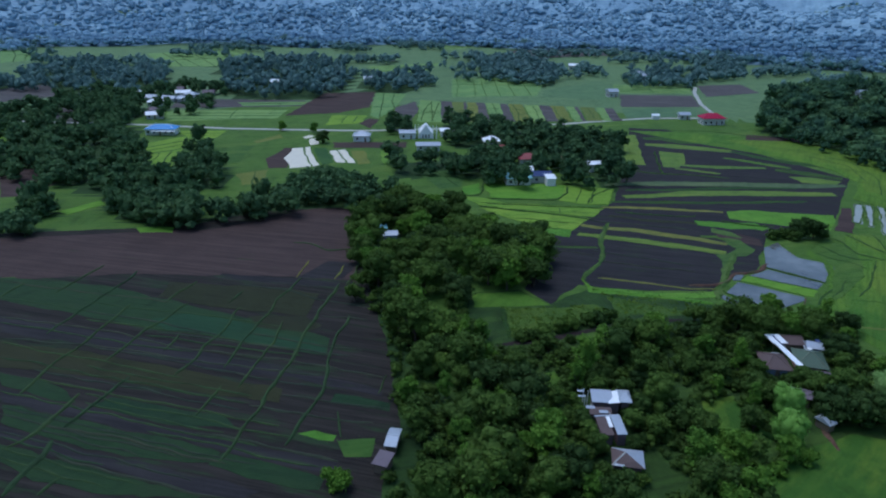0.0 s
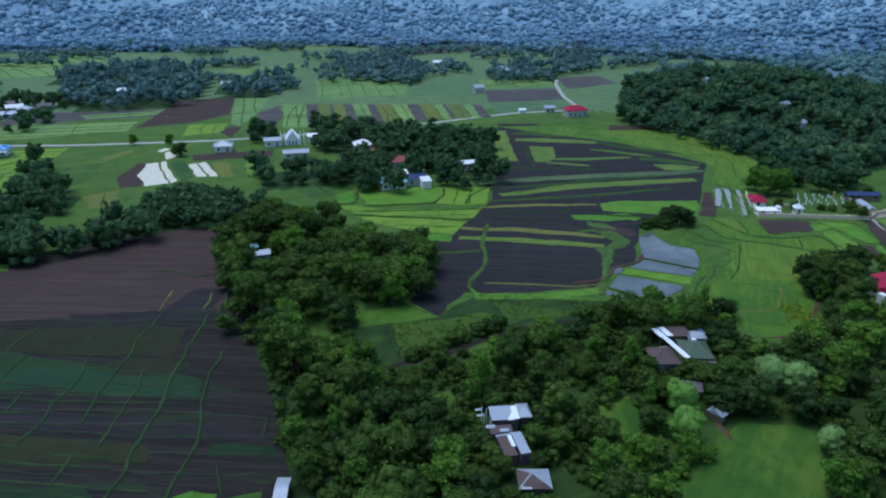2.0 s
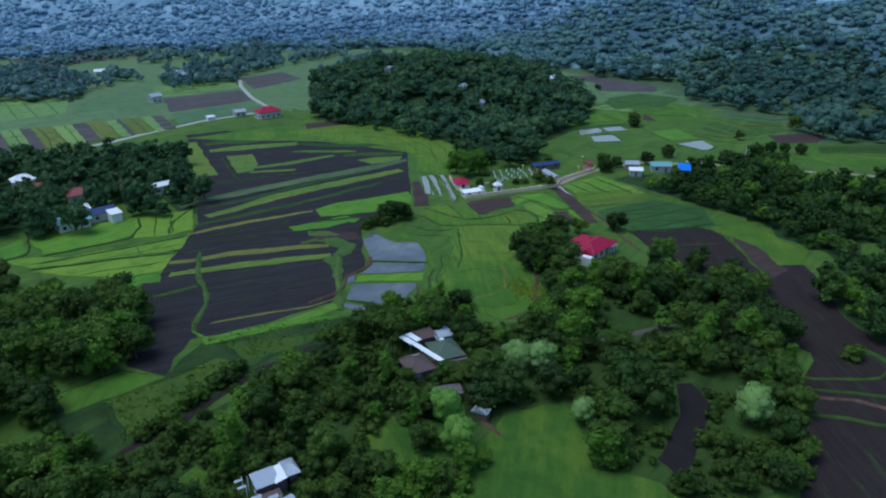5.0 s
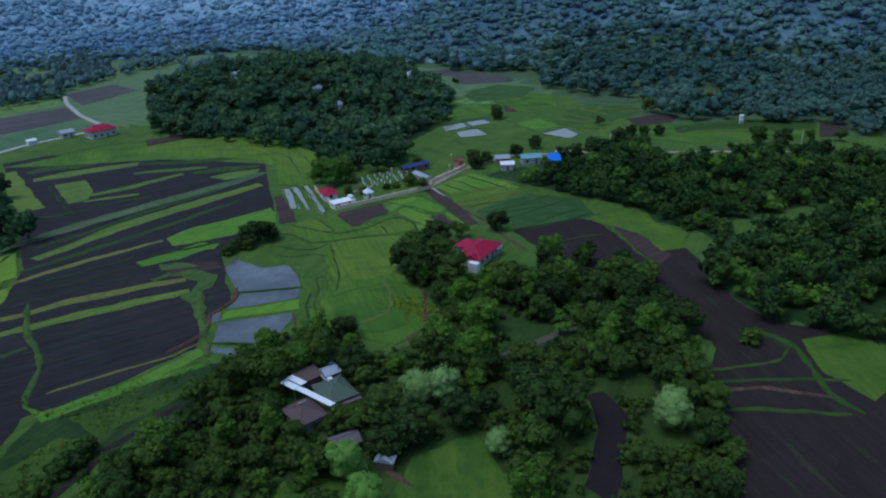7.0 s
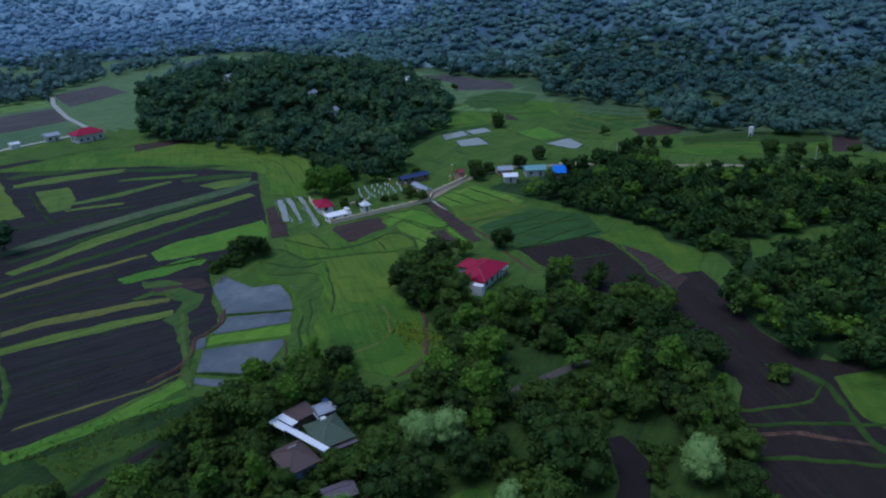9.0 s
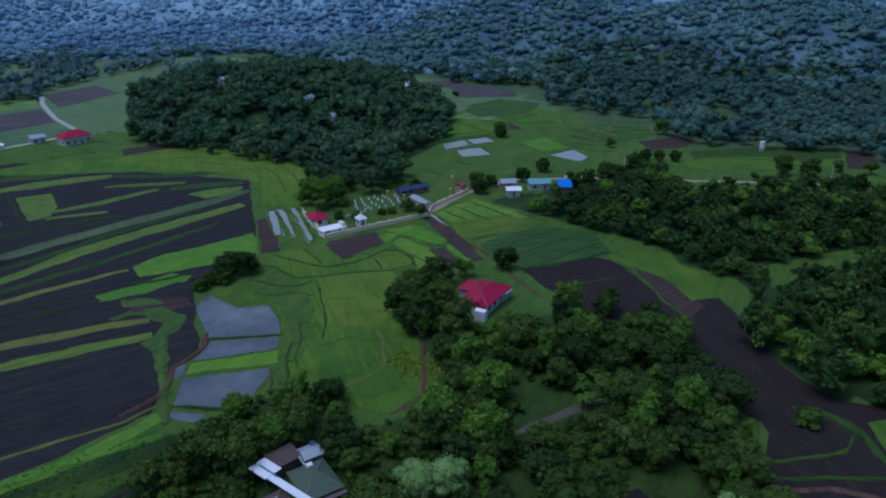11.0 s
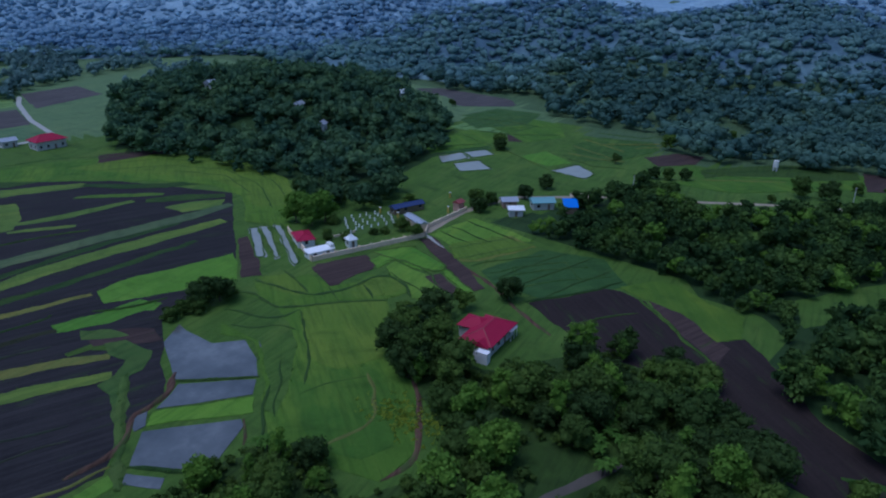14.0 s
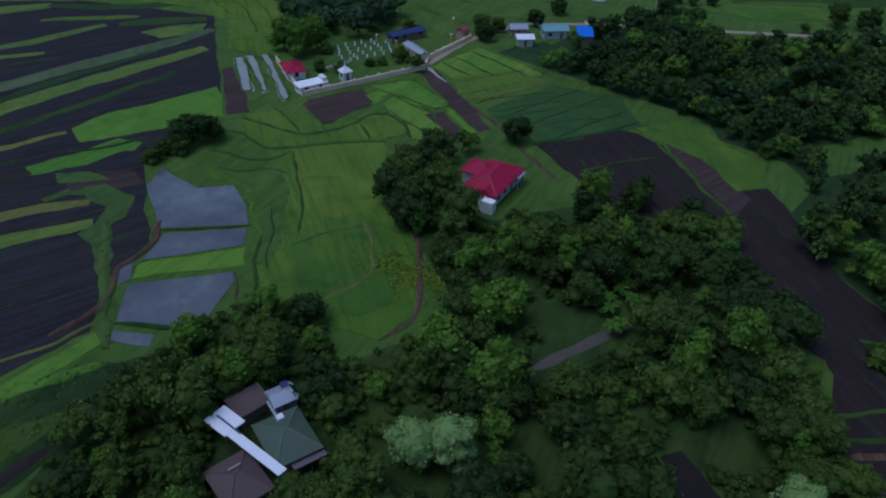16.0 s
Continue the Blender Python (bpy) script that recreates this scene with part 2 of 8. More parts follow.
# Paler copies of grass, rice and soil with distance haze in the base colour.
HAZED_GRASS = green("haze_tinted_grass", (0.0978, 0.1782, 0.0805), (0.1207, 0.2127, 0.0920), (0.1495, 0.2415, 0.1035))
HAZED_RICE = green("haze_tinted_rice", (0.1505, 0.2710, 0.0813), (0.1882, 0.3203, 0.0961), (0.2258, 0.3573, 0.1072))
HAZED_SOIL = soil("haze_tinted_soil", (0.0690, 0.0633, 0.0633), (0.0920, 0.0828, 0.0805), (0.0920, 0.1380, 0.0575), -5, 0.6)
BLOOM = foliage("yellow_flowering_weed", (0.3, 0.36, 0.03), (0.4, 0.42, 0.03), (0.16, 0.26, 0.04), 0.4)
FLOOR = green("forest_clearing", (0.06, 0.115, 0.055), (0.08, 0.145, 0.065), (0.1, 0.17, 0.07))
HAZED_CROWNS, HAZED_SLOPES = [], []         # the forest's foliage, nearer slopes to farthest, distance haze mixed into its base colour
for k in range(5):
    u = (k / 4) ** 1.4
    # Hues drift towards haze blue with distance, painted into the leaf colour.
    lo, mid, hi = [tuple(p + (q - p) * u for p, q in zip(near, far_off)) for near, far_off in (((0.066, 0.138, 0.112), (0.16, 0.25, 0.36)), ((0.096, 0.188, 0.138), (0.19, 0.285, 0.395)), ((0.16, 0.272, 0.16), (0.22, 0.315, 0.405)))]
    # Base colour raised farther off, for haze and for the crowns' unlit sides.
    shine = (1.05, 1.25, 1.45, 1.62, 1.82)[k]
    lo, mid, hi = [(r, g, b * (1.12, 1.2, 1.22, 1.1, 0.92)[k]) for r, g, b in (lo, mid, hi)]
    HAZED_CROWNS.append(foliage("hazed_slope_crown", tuple(v * shine * 0.85 for v in lo), tuple(v * shine for v in mid), tuple(v * shine * 1.2 for v in hi), 0.03, 0.35))
    # The canopy sheet is darkened to paint in the shade between crowns.
    HAZED_SLOPES.append(foliage("hazed_slope_foliage", lo, mid, hi, 0.03, 0.4) if k < 2 else canopy_green("hazed_slope_canopy", tuple(v * (0.5, 0.5, 0.46, 0.58, 0.7)[k] * shine for v in lo), tuple(v * (0.6, 0.6, 0.5, 0.6, 0.7)[k] * shine for v in mid), tuple(v * (0.8, 0.8, 0.68, 0.75, 0.82)[k] * shine for v in hi)))
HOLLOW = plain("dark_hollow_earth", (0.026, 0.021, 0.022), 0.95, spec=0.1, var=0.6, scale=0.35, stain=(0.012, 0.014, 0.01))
BARK = plain("bark", (0.09, 0.07, 0.05), 0.9)
ROAD = plain("pale_concrete_road", (0.42, 0.42, 0.38), 0.8, scale=0.3)
BROWN_TRACK = plain("brown_earth_track", (0.1, 0.085, 0.07), 0.9, scale=0.4, stain=(0.04, 0.05, 0.025))
EARTH = plain("dirt_track", (0.36, 0.3, 0.22), 0.9, scale=0.4)
TARP = plain("white_sheet", (0.74, 0.68, 0.54), 0.5, var=0.45, scale=0.4, stain=(0.35, 0.32, 0.22))
FLOOD = plain("flooded_pale_bed", (0.32, 0.34, 0.3), 0.15, var=0.4, scale=0.25, stain=(0.16, 0.2, 0.14))
METAL = sheet_roof("galvanised_sheet", (0.43, 0.47, 0.53), (0.3, 0.26, 0.24), 0, 0.35, 0.2, 0.4)
RUST = sheet_roof("rusted_sheet", (0.12, 0.085, 0.08), (0.09, 0.055, 0.04), 0, 0.65)
RED = sheet_roof("crimson_painted_sheet", (0.36, 0.008, 0.05), (0.22, 0.015, 0.035), 0, 0.6, 0.0, 0.4)
MAROON = sheet_roof("faded_red_sheet", (0.3, 0.08, 0.08), (0.2, 0.09, 0.07), 0, 0.5)
GREENROOF = sheet_roof("mossy_green_sheet", (0.085, 0.125, 0.085), (0.11, 0.1, 0.06), 0, 0.6)
MOSS = plain("pale_mossy_capping", (0.15, 0.18, 0.12), 0.7)
BLUE = sheet_roof("blue_painted_sheet", (0.08, 0.28, 0.62), (0.15, 0.3, 0.5), 0, 0.4)
NAVY = sheet_roof("dark_blue_sheet", (0.04, 0.06, 0.16), (0.05, 0.06, 0.12), 0, 0.4)
AQUA = sheet_roof("pale_aqua_sheet", (0.2, 0.4, 0.42), (0.25, 0.35, 0.35), 0, 0.45)
MAUVE = sheet_roof("mauve_grey_sheet", (0.15, 0.12, 0.14), (0.11, 0.085, 0.08), 0, 0.6)
WHITEROOF = sheet_roof("white_roof_sheet", (0.88, 0.9, 0.92), (0.6, 0.6, 0.58), 0, 0.4, 0.0, 0.25)
CHURCHROOF = plain("fresh_white_roof_paint", (0.95, 0.95, 0.95), 0.5, var=0.08, stain=(0.6, 0.6, 0.6))
TARPROOF = plain("pale_ridge_capping", (0.5, 0.5, 0.47), 0.6)
BLUETARP = plain("blue_tarpaulin", (0.03, 0.2, 0.75), 0.4, var=0.2, stain=(0.04, 0.12, 0.4))
BLUEWALL = plain("pale_blue_wall", (0.3, 0.36, 0.5), 0.8)
BROWNWALL = plain("dull_purple_brown_wall", (0.16, 0.11, 0.12), 0.8)
WALL = plain("painted_block_wall", (0.6, 0.6, 0.58), 0.8, scale=0.5)
WHITE = plain("white_painted_plaster", (0.8, 0.8, 0.78), 0.7, var=0.2, scale=0.7, stain=(0.4, 0.38, 0.35))
CHALK = plain("fresh_white_limewash", (0.92, 0.92, 0.92), 0.7, var=0.06, scale=0.7, stain=(0.6, 0.6, 0.58))
PINK = plain("salmon_painted_wall", (0.5, 0.3, 0.24), 0.8, scale=0.5)
CREAM = plain("cream_compound_wall", (0.88, 0.71, 0.52), 0.85, scale=0.4, stain=(0.22, 0.16, 0.12))
WOOD = plain("weathered_wood", (0.2, 0.15, 0.1), 0.8)
GLASS = plain("dark_window_glass", (0.03, 0.035, 0.04), 0.15, 0, 0.5, 0.1)
GOLD = plain("yellow_painted_post", (0.6, 0.42, 0.08), 0.6)
water_mat = Mat("pond_water", 0.04, 0, 1.0)
# Turbid base colour, with pale patches painted in for the reflected sky.
water_mat.color(water_mat.ramp(water_mat.noise(0.06, 5, 0.65), [(0.3, (0.06, 0.066, 0.063)), (0.55, (0.12, 0.128, 0.124)), (0.75, (0.22, 0.23, 0.22))]))
WATER = water_mat.bump(water_mat.noise(1.5, 3), 0.01, 0.12).m



# ---------------------------------------------------------------- mesh helpers
def linked(name, me, material, parent=None, label=""):
    me.materials.append(material)
    ob = new(name, me)
    ob.parent = parent
    if label:
        tagged(ob, label)
    return ob


def part(name, bm, material, parent=None, label=""):
    """One bmesh as one mesh object, under a thing or a part."""
    bmesh.ops.recalc_face_normals(bm, faces=bm.faces)
    me = bpy.data.meshes.new(name)
    bm.to_mesh(me)
    bm.free()
    return linked(name, me, material, parent, label)


def from_arrays(name, verts, tris):
    """A mesh from arrays of places and of triangles."""
    me = bpy.data.meshes.new(name)
    me.vertices.add(len(verts))
    me.vertices.foreach_set("co", np.asarray(verts, np.float32).ravel())
    me.loops.add(len(tris) * 3)
    me.loops.foreach_set("vertex_index", np.asarray(tris, np.int32).ravel())
    me.polygons.add(len(tris))
    me.polygons.foreach_set("loop_start", np.arange(0, len(tris) * 3, 3, dtype=np.int32))
    me.update(calc_edges=True)
    return me


def thing(name, label, category, x=0, y=0, z=0, turn=0, group="", kind=""):
    ob = new(name)
    ob.matrix_world = pose(x, y, z, 0, 0, turn)
    return tagged(ob, label, category, group, kind)


def box(bm, x0, x1, y0, y1, z0, z1):
    v = [bm.verts.new((x, y, z)) for z in (z0, z1) for x, y in ((x0, y0), (x1, y0), (x1, y1), (x0, y1))]
    for f in ((3, 2, 1, 0), (4, 5, 6, 7), (0, 1, 5, 4), (1, 2, 6, 5), (2, 3, 7, 6), (3, 0, 4, 7)):
        bm.faces.new([v[i] for i in f])


# ---------------------------------------------------------------- the land
def smooth(a, b, x):
    t = np.clip((x - a) / (b - a), 0, 1)
    return t * t * (3 - 2 * t)


FOREST_BEARING = [-180, -60, -30, -8, 5, 17, 31, 40, 45, 51, 55, 60, 72, 90, 180]
FOREST_START = [700, 850, 900, 860, 880, 830, 780, 640, 590, 525, 440, 405, 390, 370, 600]


def height(x, y):
    """The lie of the land: a flat valley floor, a wooded knoll and hills round it."""
    x, y = np.asarray(x, float), np.asarray(y, float)
    far = np.hypot(x, y)
    bearing = np.degrees(np.arctan2(x, y))
    start = np.interp(bearing, FOREST_BEARING, FOREST_START)
    hills = 120 * smooth(0, 900, far - start) * (0.75 + 0.35 * np.sin(x / 130 + 1) * np.cos(y / 160))
    knoll = 20 * np.maximum(0, np.exp(-((x - 290) / 85) ** 2 - ((y - 435) / 100) ** 2) - 0.25)
    folds = np.sin(x / 47 + 1.3 * np.sin(y / 71)) + np.sin(y / 39 + 1.1 * np.sin(x / 83)) + 0.6 * np.sin((x + y) / 26)
    return hills + knoll + 7.0 * smooth(0, 220, far - start) * folds


def axis(centre):
    s = np.linspace(-1, 1, 161)
    return centre + np.sign(s) * (np.abs(s) * 260 + np.abs(s) ** 4 * 2500)


gx, gy = np.meshgrid(axis(90), axis(250))
gz = height(gx, gy)
n = gx.shape[1]
i = (np.arange(n - 1)[None, :] + np.arange(gx.shape[0] - 1)[:, None] * n).ravel()
land_tris = np.concatenate([np.stack([i, i + 1, i + n + 1], 1), np.stack([i, i + n + 1, i + n], 1)])
land = from_arrays("ground", np.stack([gx, gy, gz], -1).reshape(-1, 3), land_tris)
land.shade_smooth()
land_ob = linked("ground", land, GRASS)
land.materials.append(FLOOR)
land.materials.append(HAZED_GRASS)
land.materials.append(WOOD_SHADE)
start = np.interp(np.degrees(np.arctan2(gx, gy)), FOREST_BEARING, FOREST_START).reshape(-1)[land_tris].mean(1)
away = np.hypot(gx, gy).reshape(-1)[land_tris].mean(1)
# Open grass beyond 470 m gets the copy with haze painted in.
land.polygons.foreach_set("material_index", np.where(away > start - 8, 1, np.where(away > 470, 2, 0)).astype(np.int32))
tagged(land_ob, "rough green grass of a wide valley floor", "ground", kind="structure")


def wobbly(corners, amount=0.7, step=2.2):
    """A closed outline through corners, its sides broken up and uneven."""
    out = []
    for (ax, ay), (bx, by) in zip(corners, [*corners[1:], corners[0]]):
        k = max(1, int(math.hypot(bx - ax, by - ay) / step))
        for j in range(k):
            x, y = ax + (bx - ax) * j / k, ay + (by - ay) * j / k
            d = noise.noise_vector(Vector((x * 0.12, y * 0.12, 3.0))) * amount + noise.noise_vector(Vector((x * 0.5, y * 0.5, 8.0))) * amount * 0.45
            out.append((x + d.x, y + d.y))
    return out


def slab(corners, z, depth=0.4, amount=1.0):
    bm = bmesh.new()
    pts = wobbly(corners, amount)
    top = [bm.verts.new((x, y, z)) for x, y in pts]
    low = [bm.verts.new((x, y, z - depth)) for x, y in pts]
    bm.faces.new(top)
    for k in range(len(pts)):
        bm.faces.new((top[k], top[k - 1], low[k - 1], low[k]))
    bmesh.ops.triangulate(bm, faces=[f for f in bm.faces if len(f.verts) > 4])
    return bm


EDGE = random.Random(31)
TUFTS = []          # places where rank grass stands: x, y, height


def ribbon(pts, width, z, rise, step=1.3, rough=0.5, tufts=0.0):
    """A low rounded bank along a line, uneven in height and width, with tufts of grass on it."""
    line = []
    for (ax, ay), (bx, by) in zip(pts, pts[1:]):
        k = max(1, int(math.hypot(bx - ax, by - ay) / step))
        line += [(ax + (bx - ax) * j / k, ay + (by - ay) * j / k) for j in range(k)]
    line.append(pts[-1])
    for turn in range(2):
        line = [line[0], *[tuple((p[i] + 2 * q[i] + r[i]) / 4 for i in (0, 1)) for p, q, r in zip(line, line[1:], line[2:])], line[-1]]
    bm, rows = bmesh.new(), []
    for k, (x, y) in enumerate(line):
        a, b = line[max(0, k - 1)], line[min(len(line) - 1, k + 1)]
        d = Vector((b[0] - a[0], b[1] - a[1], 0)).normalized()
        side = Vector((-d.y, d.x, 0))
        u = 1 + rough * 1.6 * noise.noise(Vector((x * 0.35, y * 0.35, 7)))
        lift = rise * (1 + rough * noise.noise(Vector((x * 0.6, y * 0.6, 1))))
        c = Vector((x, y, z)) + side * rough * 1.5 * noise.noise(Vector((x * 0.16, y * 0.16, 4)))
        w = width * u / 2
        ends = min(1.0, 0.35 + min(k, len(line) - 1 - k) * 0.35)
        rows.append([bm.verts.new(c + side * s * w * ends + Vector((0, 0, h * ends))) for s, h in ((-1, -0.3), (-0.6, lift * 0.7), (0, lift), (0.6, lift * 0.7), (1, -0.3))])
        if tufts and random.random() < tufts:
            s = random.uniform(-0.6, 0.6)
            TUFTS.append((c.x + side.x * w * s, c.y + side.y * w * s, z + lift * 0.6, random.uniform(0.25, 0.6)))
    for p, q in zip(rows, rows[1:]):
        for k in range(4):
            bm.faces.new((p[k], q[k], q[k + 1], p[k + 1]))
    for f in bm.faces:
        f.smooth = True
    return bm


LAID = []           # the plots laid so far, as boxes and levels: each new one lies over those that it touches


def level(pts):
    x0, x1 = min(p[0] for p in pts) - 1, max(p[0] for p in pts) + 1
    y0, y1 = min(p[1] for p in pts) - 1, max(p[1] for p in pts) + 1
    n = 1 + max([l for a, b, c, d, l in LAID if a < x1 and x0 < b and c < y1 and y0 < d], default=0)
    LAID.append((x0, x1, y0, y1, n))
    return 0.04 + 0.006 * n


def joined(bms):
    """Several bmeshes as one."""
    out = bmesh.new()
    for bm in bms:
        me = bpy.data.meshes.new("joining")
        bm.to_mesh(me)
        bm.free()
        out.from_mesh(me)
        bpy.data.meshes.remove(me)
    return out


def terraces(corners):
    """Low banks that divide a large plot along its longest side and now and then across."""
    k = max(range(len(corners)), key=lambda i: math.dist(corners[i - 1], corners[i]))
    (ax, ay), (bx, by) = corners[k - 1], corners[k]
    span = math.dist((ax, ay), (bx, by))
    d, made = ((bx - ax) / span, (by - ay) / span), []
    for u, v, gap in ((d, (-d[1], d[0]), 5.0), ((-d[1], d[0]), d, 17.0)):
        across = [(p[0] - ax) * v[0] + (p[1] - ay) * v[1] for p in corners]
        reach, at = max(across) - min(across), min(across)
        gap = gap * (1 + reach / 60)
        while at + gap * 1.5 < max(across):
            at += gap * random.uniform(0.7, 1.3)
            cuts = []
            for (px, py), (qx, qy) in zip(corners, [*corners[1:], corners[0]]):
                s, t = (px - ax) * v[0] + (py - ay) * v[1] - at, (qx - ax) * v[0] + (qy - ay) * v[1] - at
                if s * t < 0:
                    f = s / (s - t)
                    cuts.append(((px + (qx - px) * f - ax) * u[0] + (py + (qy - py) * f - ay) * u[1]))
            cuts.sort()
            for c0, c1 in zip(cuts[::2], cuts[1::2]):
                if c1 - c0 > 5:
                    drift = random.uniform(-0.06, 0.06) * (c1 - c0)
                    pts = [(ax + u[0] * c + v[0] * (at + drift * f), ay + u[1] * c + v[1] * (at + drift * f)) for c, f in ((c0 + 0.4, 0), ((c0 + c1) / 2, 0.6), (c1 - 0.4, 0.2))]
                    far = min(1.4, 0.35 + math.hypot(ax, ay) / 800)
                    made.append(ribbon(pts, far, 0.1, 0.16, 2.0))
    return joined(made) if made else None


def field(material, label, corners, z=0.0, rim=0.0, category="field", name="field"):
    """A plot of land with its grown or ploughed surface, and a bank round it where it has one."""
    z = level(corners)
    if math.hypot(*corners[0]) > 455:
        # Plots beyond 455 m swap to the paler copies that carry haze.
        material = {PADDY: HAZED_RICE, BRIGHT: HAZED_RICE, SOIL_BROWN: HAZED_SOIL, GRASS: HAZED_GRASS}.get(material, material)
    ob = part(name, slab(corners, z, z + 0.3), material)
    tagged(ob, label, category, kind="structure")
    if material in (PADDY, YELLOW, TEAL, HAZED_RICE) and category == "field" and "meadow" not in label:
        lines = terraces(corners)
        if lines:
            part("bund", lines, BUND_DARK if len(LAID) % 2 else BUND, ob, "low banks across the plot")
    if material in (DULL, BRIGHT, PADDY, TAN, YGREEN, PALE_STRIP, BUND_DARK, GRASS, PASTURE, MEADOW_MAT) and math.hypot(*corners[0]) < 330:
        for x, y in wobbly(corners, 1.0, 0.9):
            if EDGE.random() < 0.55:
                TUFTS.append((x + EDGE.gauss(0, 0.35), y + EDGE.gauss(0, 0.35), z, EDGE.uniform(0.15, 0.36)))
    if rim:
        part("bund", ribbon([*corners, corners[0]], rim, 0.1, 0.25, tufts=0.3), BUND, ob, "grassy bank round the plot")
    return ob


def bund(pts, width=0.9, rise=0.3, z=0.1, material=None, label="low grassy bank between ploughed strips"):
    thick = 0.0 if material in (TAN, DIRT, BUND_MID, BUND_GREY, STEP, PLAIN_BUND) else 0.3 if width < 0.85 else 0.7 if width < 1.5 else 0.95
    return tagged(part("field_bank", ribbon(pts, width, 0.12, rise * 0.8, tufts=thick), material or BUND), label, "field bank", "field banks", "structure")


def road(name, pts, width, material, label):
    z = level(pts)
    return tagged(part(name, ribbon(pts, width, z, 0.05, 2.0, 0.15 if width > 3 else 0.45), material), label, "road", kind="structure")


def strip(material, label, line, width):
    """A long narrow plot along a line, tapering at its ends."""
    left, right = [], []
    for k, (x, y) in enumerate(line):
        (ax, ay), (bx, by) = line[max(0, k - 1)], line[min(len(line) - 1, k + 1)]
        long = math.hypot(bx - ax, by - ay)
        w = width * (0.3 if k in (0, len(line) - 1) else 0.5)
        nx, ny = (ay - by) / long * w, (bx - ax) / long * w
        left.append((round(x + nx, 2), round(y + ny, 2)))
        right.append((round(x - nx, 2), round(y - ny, 2)))
    return field(material, label, left + right[::-1], category="field strip")


RANK = "rank dark grass between ploughed strips"
DARK = "dark ploughed soil of a bare field"
RICE = "plot of green rice on the valley floor"
YOUNG = "plot of bright young rice"

DRY = "strip of dry yellow-green grass between plots"
CROP = "plot of blue-green leafy crop"
RIPE = "plot of ripening yellow-green rice"
FALLOW = "bare brown soil of a fallow plot"
MEADOW = "green meadow of grazed grass"
GARDEN = "weedy garden plot of yellow-green plants"
GULLY = "dark bare earth in a hollow"
STRIPD = "strip of dark ploughed soil on the plain"
STRIPG = "strip of low blue-green weedy crop"
STRIPO = "strip of olive weedy soil on the plain"
PATH_LABEL = "reddish trodden dirt path through grass"
TRACK = "narrow pale farm track"
field(SOIL, DARK, [(85.7, 332.8), (105.1, 407.4), (125.5, 404.6), (153.4, 351.9), (176.7, 303.7), (140.1, 244.4), (108.9, 227.8), (99.4, 210.5), (91.4, 195.5), (81.3, 192.3), (73.6, 181.6), (45.2, 182.7), (37.6, 184.9), (27.4, 172.1), (21.7, 180.8), (33.2, 219.8), (64.5, 263.7)], 0.05)
# Grove floors: weeds whose dark colour includes the shade under the trees.
field(GROVE_SHADE, "rank weeds of a grove with tree shade in their colour", [(-9.5, 136), (-5, 150), (1.2, 162), (11, 147), (17.3, 139.2), (34.8, 148), (26.2, 125.8), (21.8, 105.7), (26.2, 93), (-6, 90), (-6.5, 111.5)])
field(GROVE_SHADE, "rank weeds of a grove with tree shade in their colour", [(57, 157.2), (76.8, 155.2), (117.2, 139.2), (130.2, 114.8), (134.7, 98.6), (127.2, 82.7), (106.4, 71.1), (91.1, 74.1), (56.7, 90.5), (28.4, 111.4), (0.5, 136.5), (-2.6, 150.5), (22.7, 151.5), (41.3, 154.8)])
field(GROVE_SHADE, "rank weeds of a grove with tree shade in their colour", [(36, 150), (44.6, 157), (56.2, 161), (74.6, 168.3), (89.2, 170.2), (101.3, 165), (98.8, 152.5), (90.6, 138.9), (86.8, 126.4), (75.7, 123.2), (70, 113), (58, 101), (48, 92), (24, 90), (21, 104), (26, 124)])
field(GROVE_SHADE, "rank weeds of a grove with tree shade in their colour", [(134, 174), (146.1, 190), (155.7, 182), (147, 172), (141, 163), (143, 156), (158, 148), (171, 139), (164, 124), (156, 109), (146, 98), (130.2, 90), (119, 100), (112, 112), (104, 122), (95, 130.1), (104.8, 136.1), (116.8, 141.2), (124.1, 152.8), (127.7, 164)])
field(GROVE_SHADE, "rank weeds of a grove with tree shade in their colour", [(-30, 225), (-27, 205), (-15, 150), (-10, 116), (-13, 88), (0, 88), (0, 116), (-2, 150), (-14, 205), (-16, 230)])
field(GROVE_SHADE, "rank weeds of a grove with tree shade in their colour", [(39, 181), (72, 173), (82, 168), (66, 163), (44, 160), (28, 154), (12, 148), (5, 160), (6, 178), (20, 181), (27, 172)])
field(MEADOW_MAT, "bright yellow-green pasture among trees", [(68.3, 112.1), (77.4, 116.4), (86, 114.1), (90.4, 112.2), (87.7, 106.4), (84.9, 100.7), (79.9, 94.6), (83.5, 90), (86.1, 84.8), (85.5, 79.8), (63.7, 85.3), (51.8, 98.5), (61.3, 106.5)])
for c in ([(52.8, 126.7), (60.1, 129.1), (57.1, 117.8), (50, 112.5), (47.3, 116.6)], [(12.8, 128.6), (18.4, 135.1), (23.7, 138), (25, 133.4), (16.7, 125.9)], [(31.5, 150.2), (43.2, 158.1), (47.1, 157.2), (38, 147.5)]):
    field(MEADOW_MAT, "grassy glade between trees", c, category="glade", name="glade")
field(MEADOW_MAT, "bright yellow-green pasture among trees", [(57, 126), (63, 128), (67, 120), (60, 112), (54, 116)])
field(SOIL_WEEDY, "weedy dark soil of a wide plain", [(-330, 150), (-150, 217), (-88, 229), (-66, 246), (-31, 251), (-27, 205), (-14, 150), (-9, 116), (-12, 90), (-60, 50), (-330, 50)], 0.04)
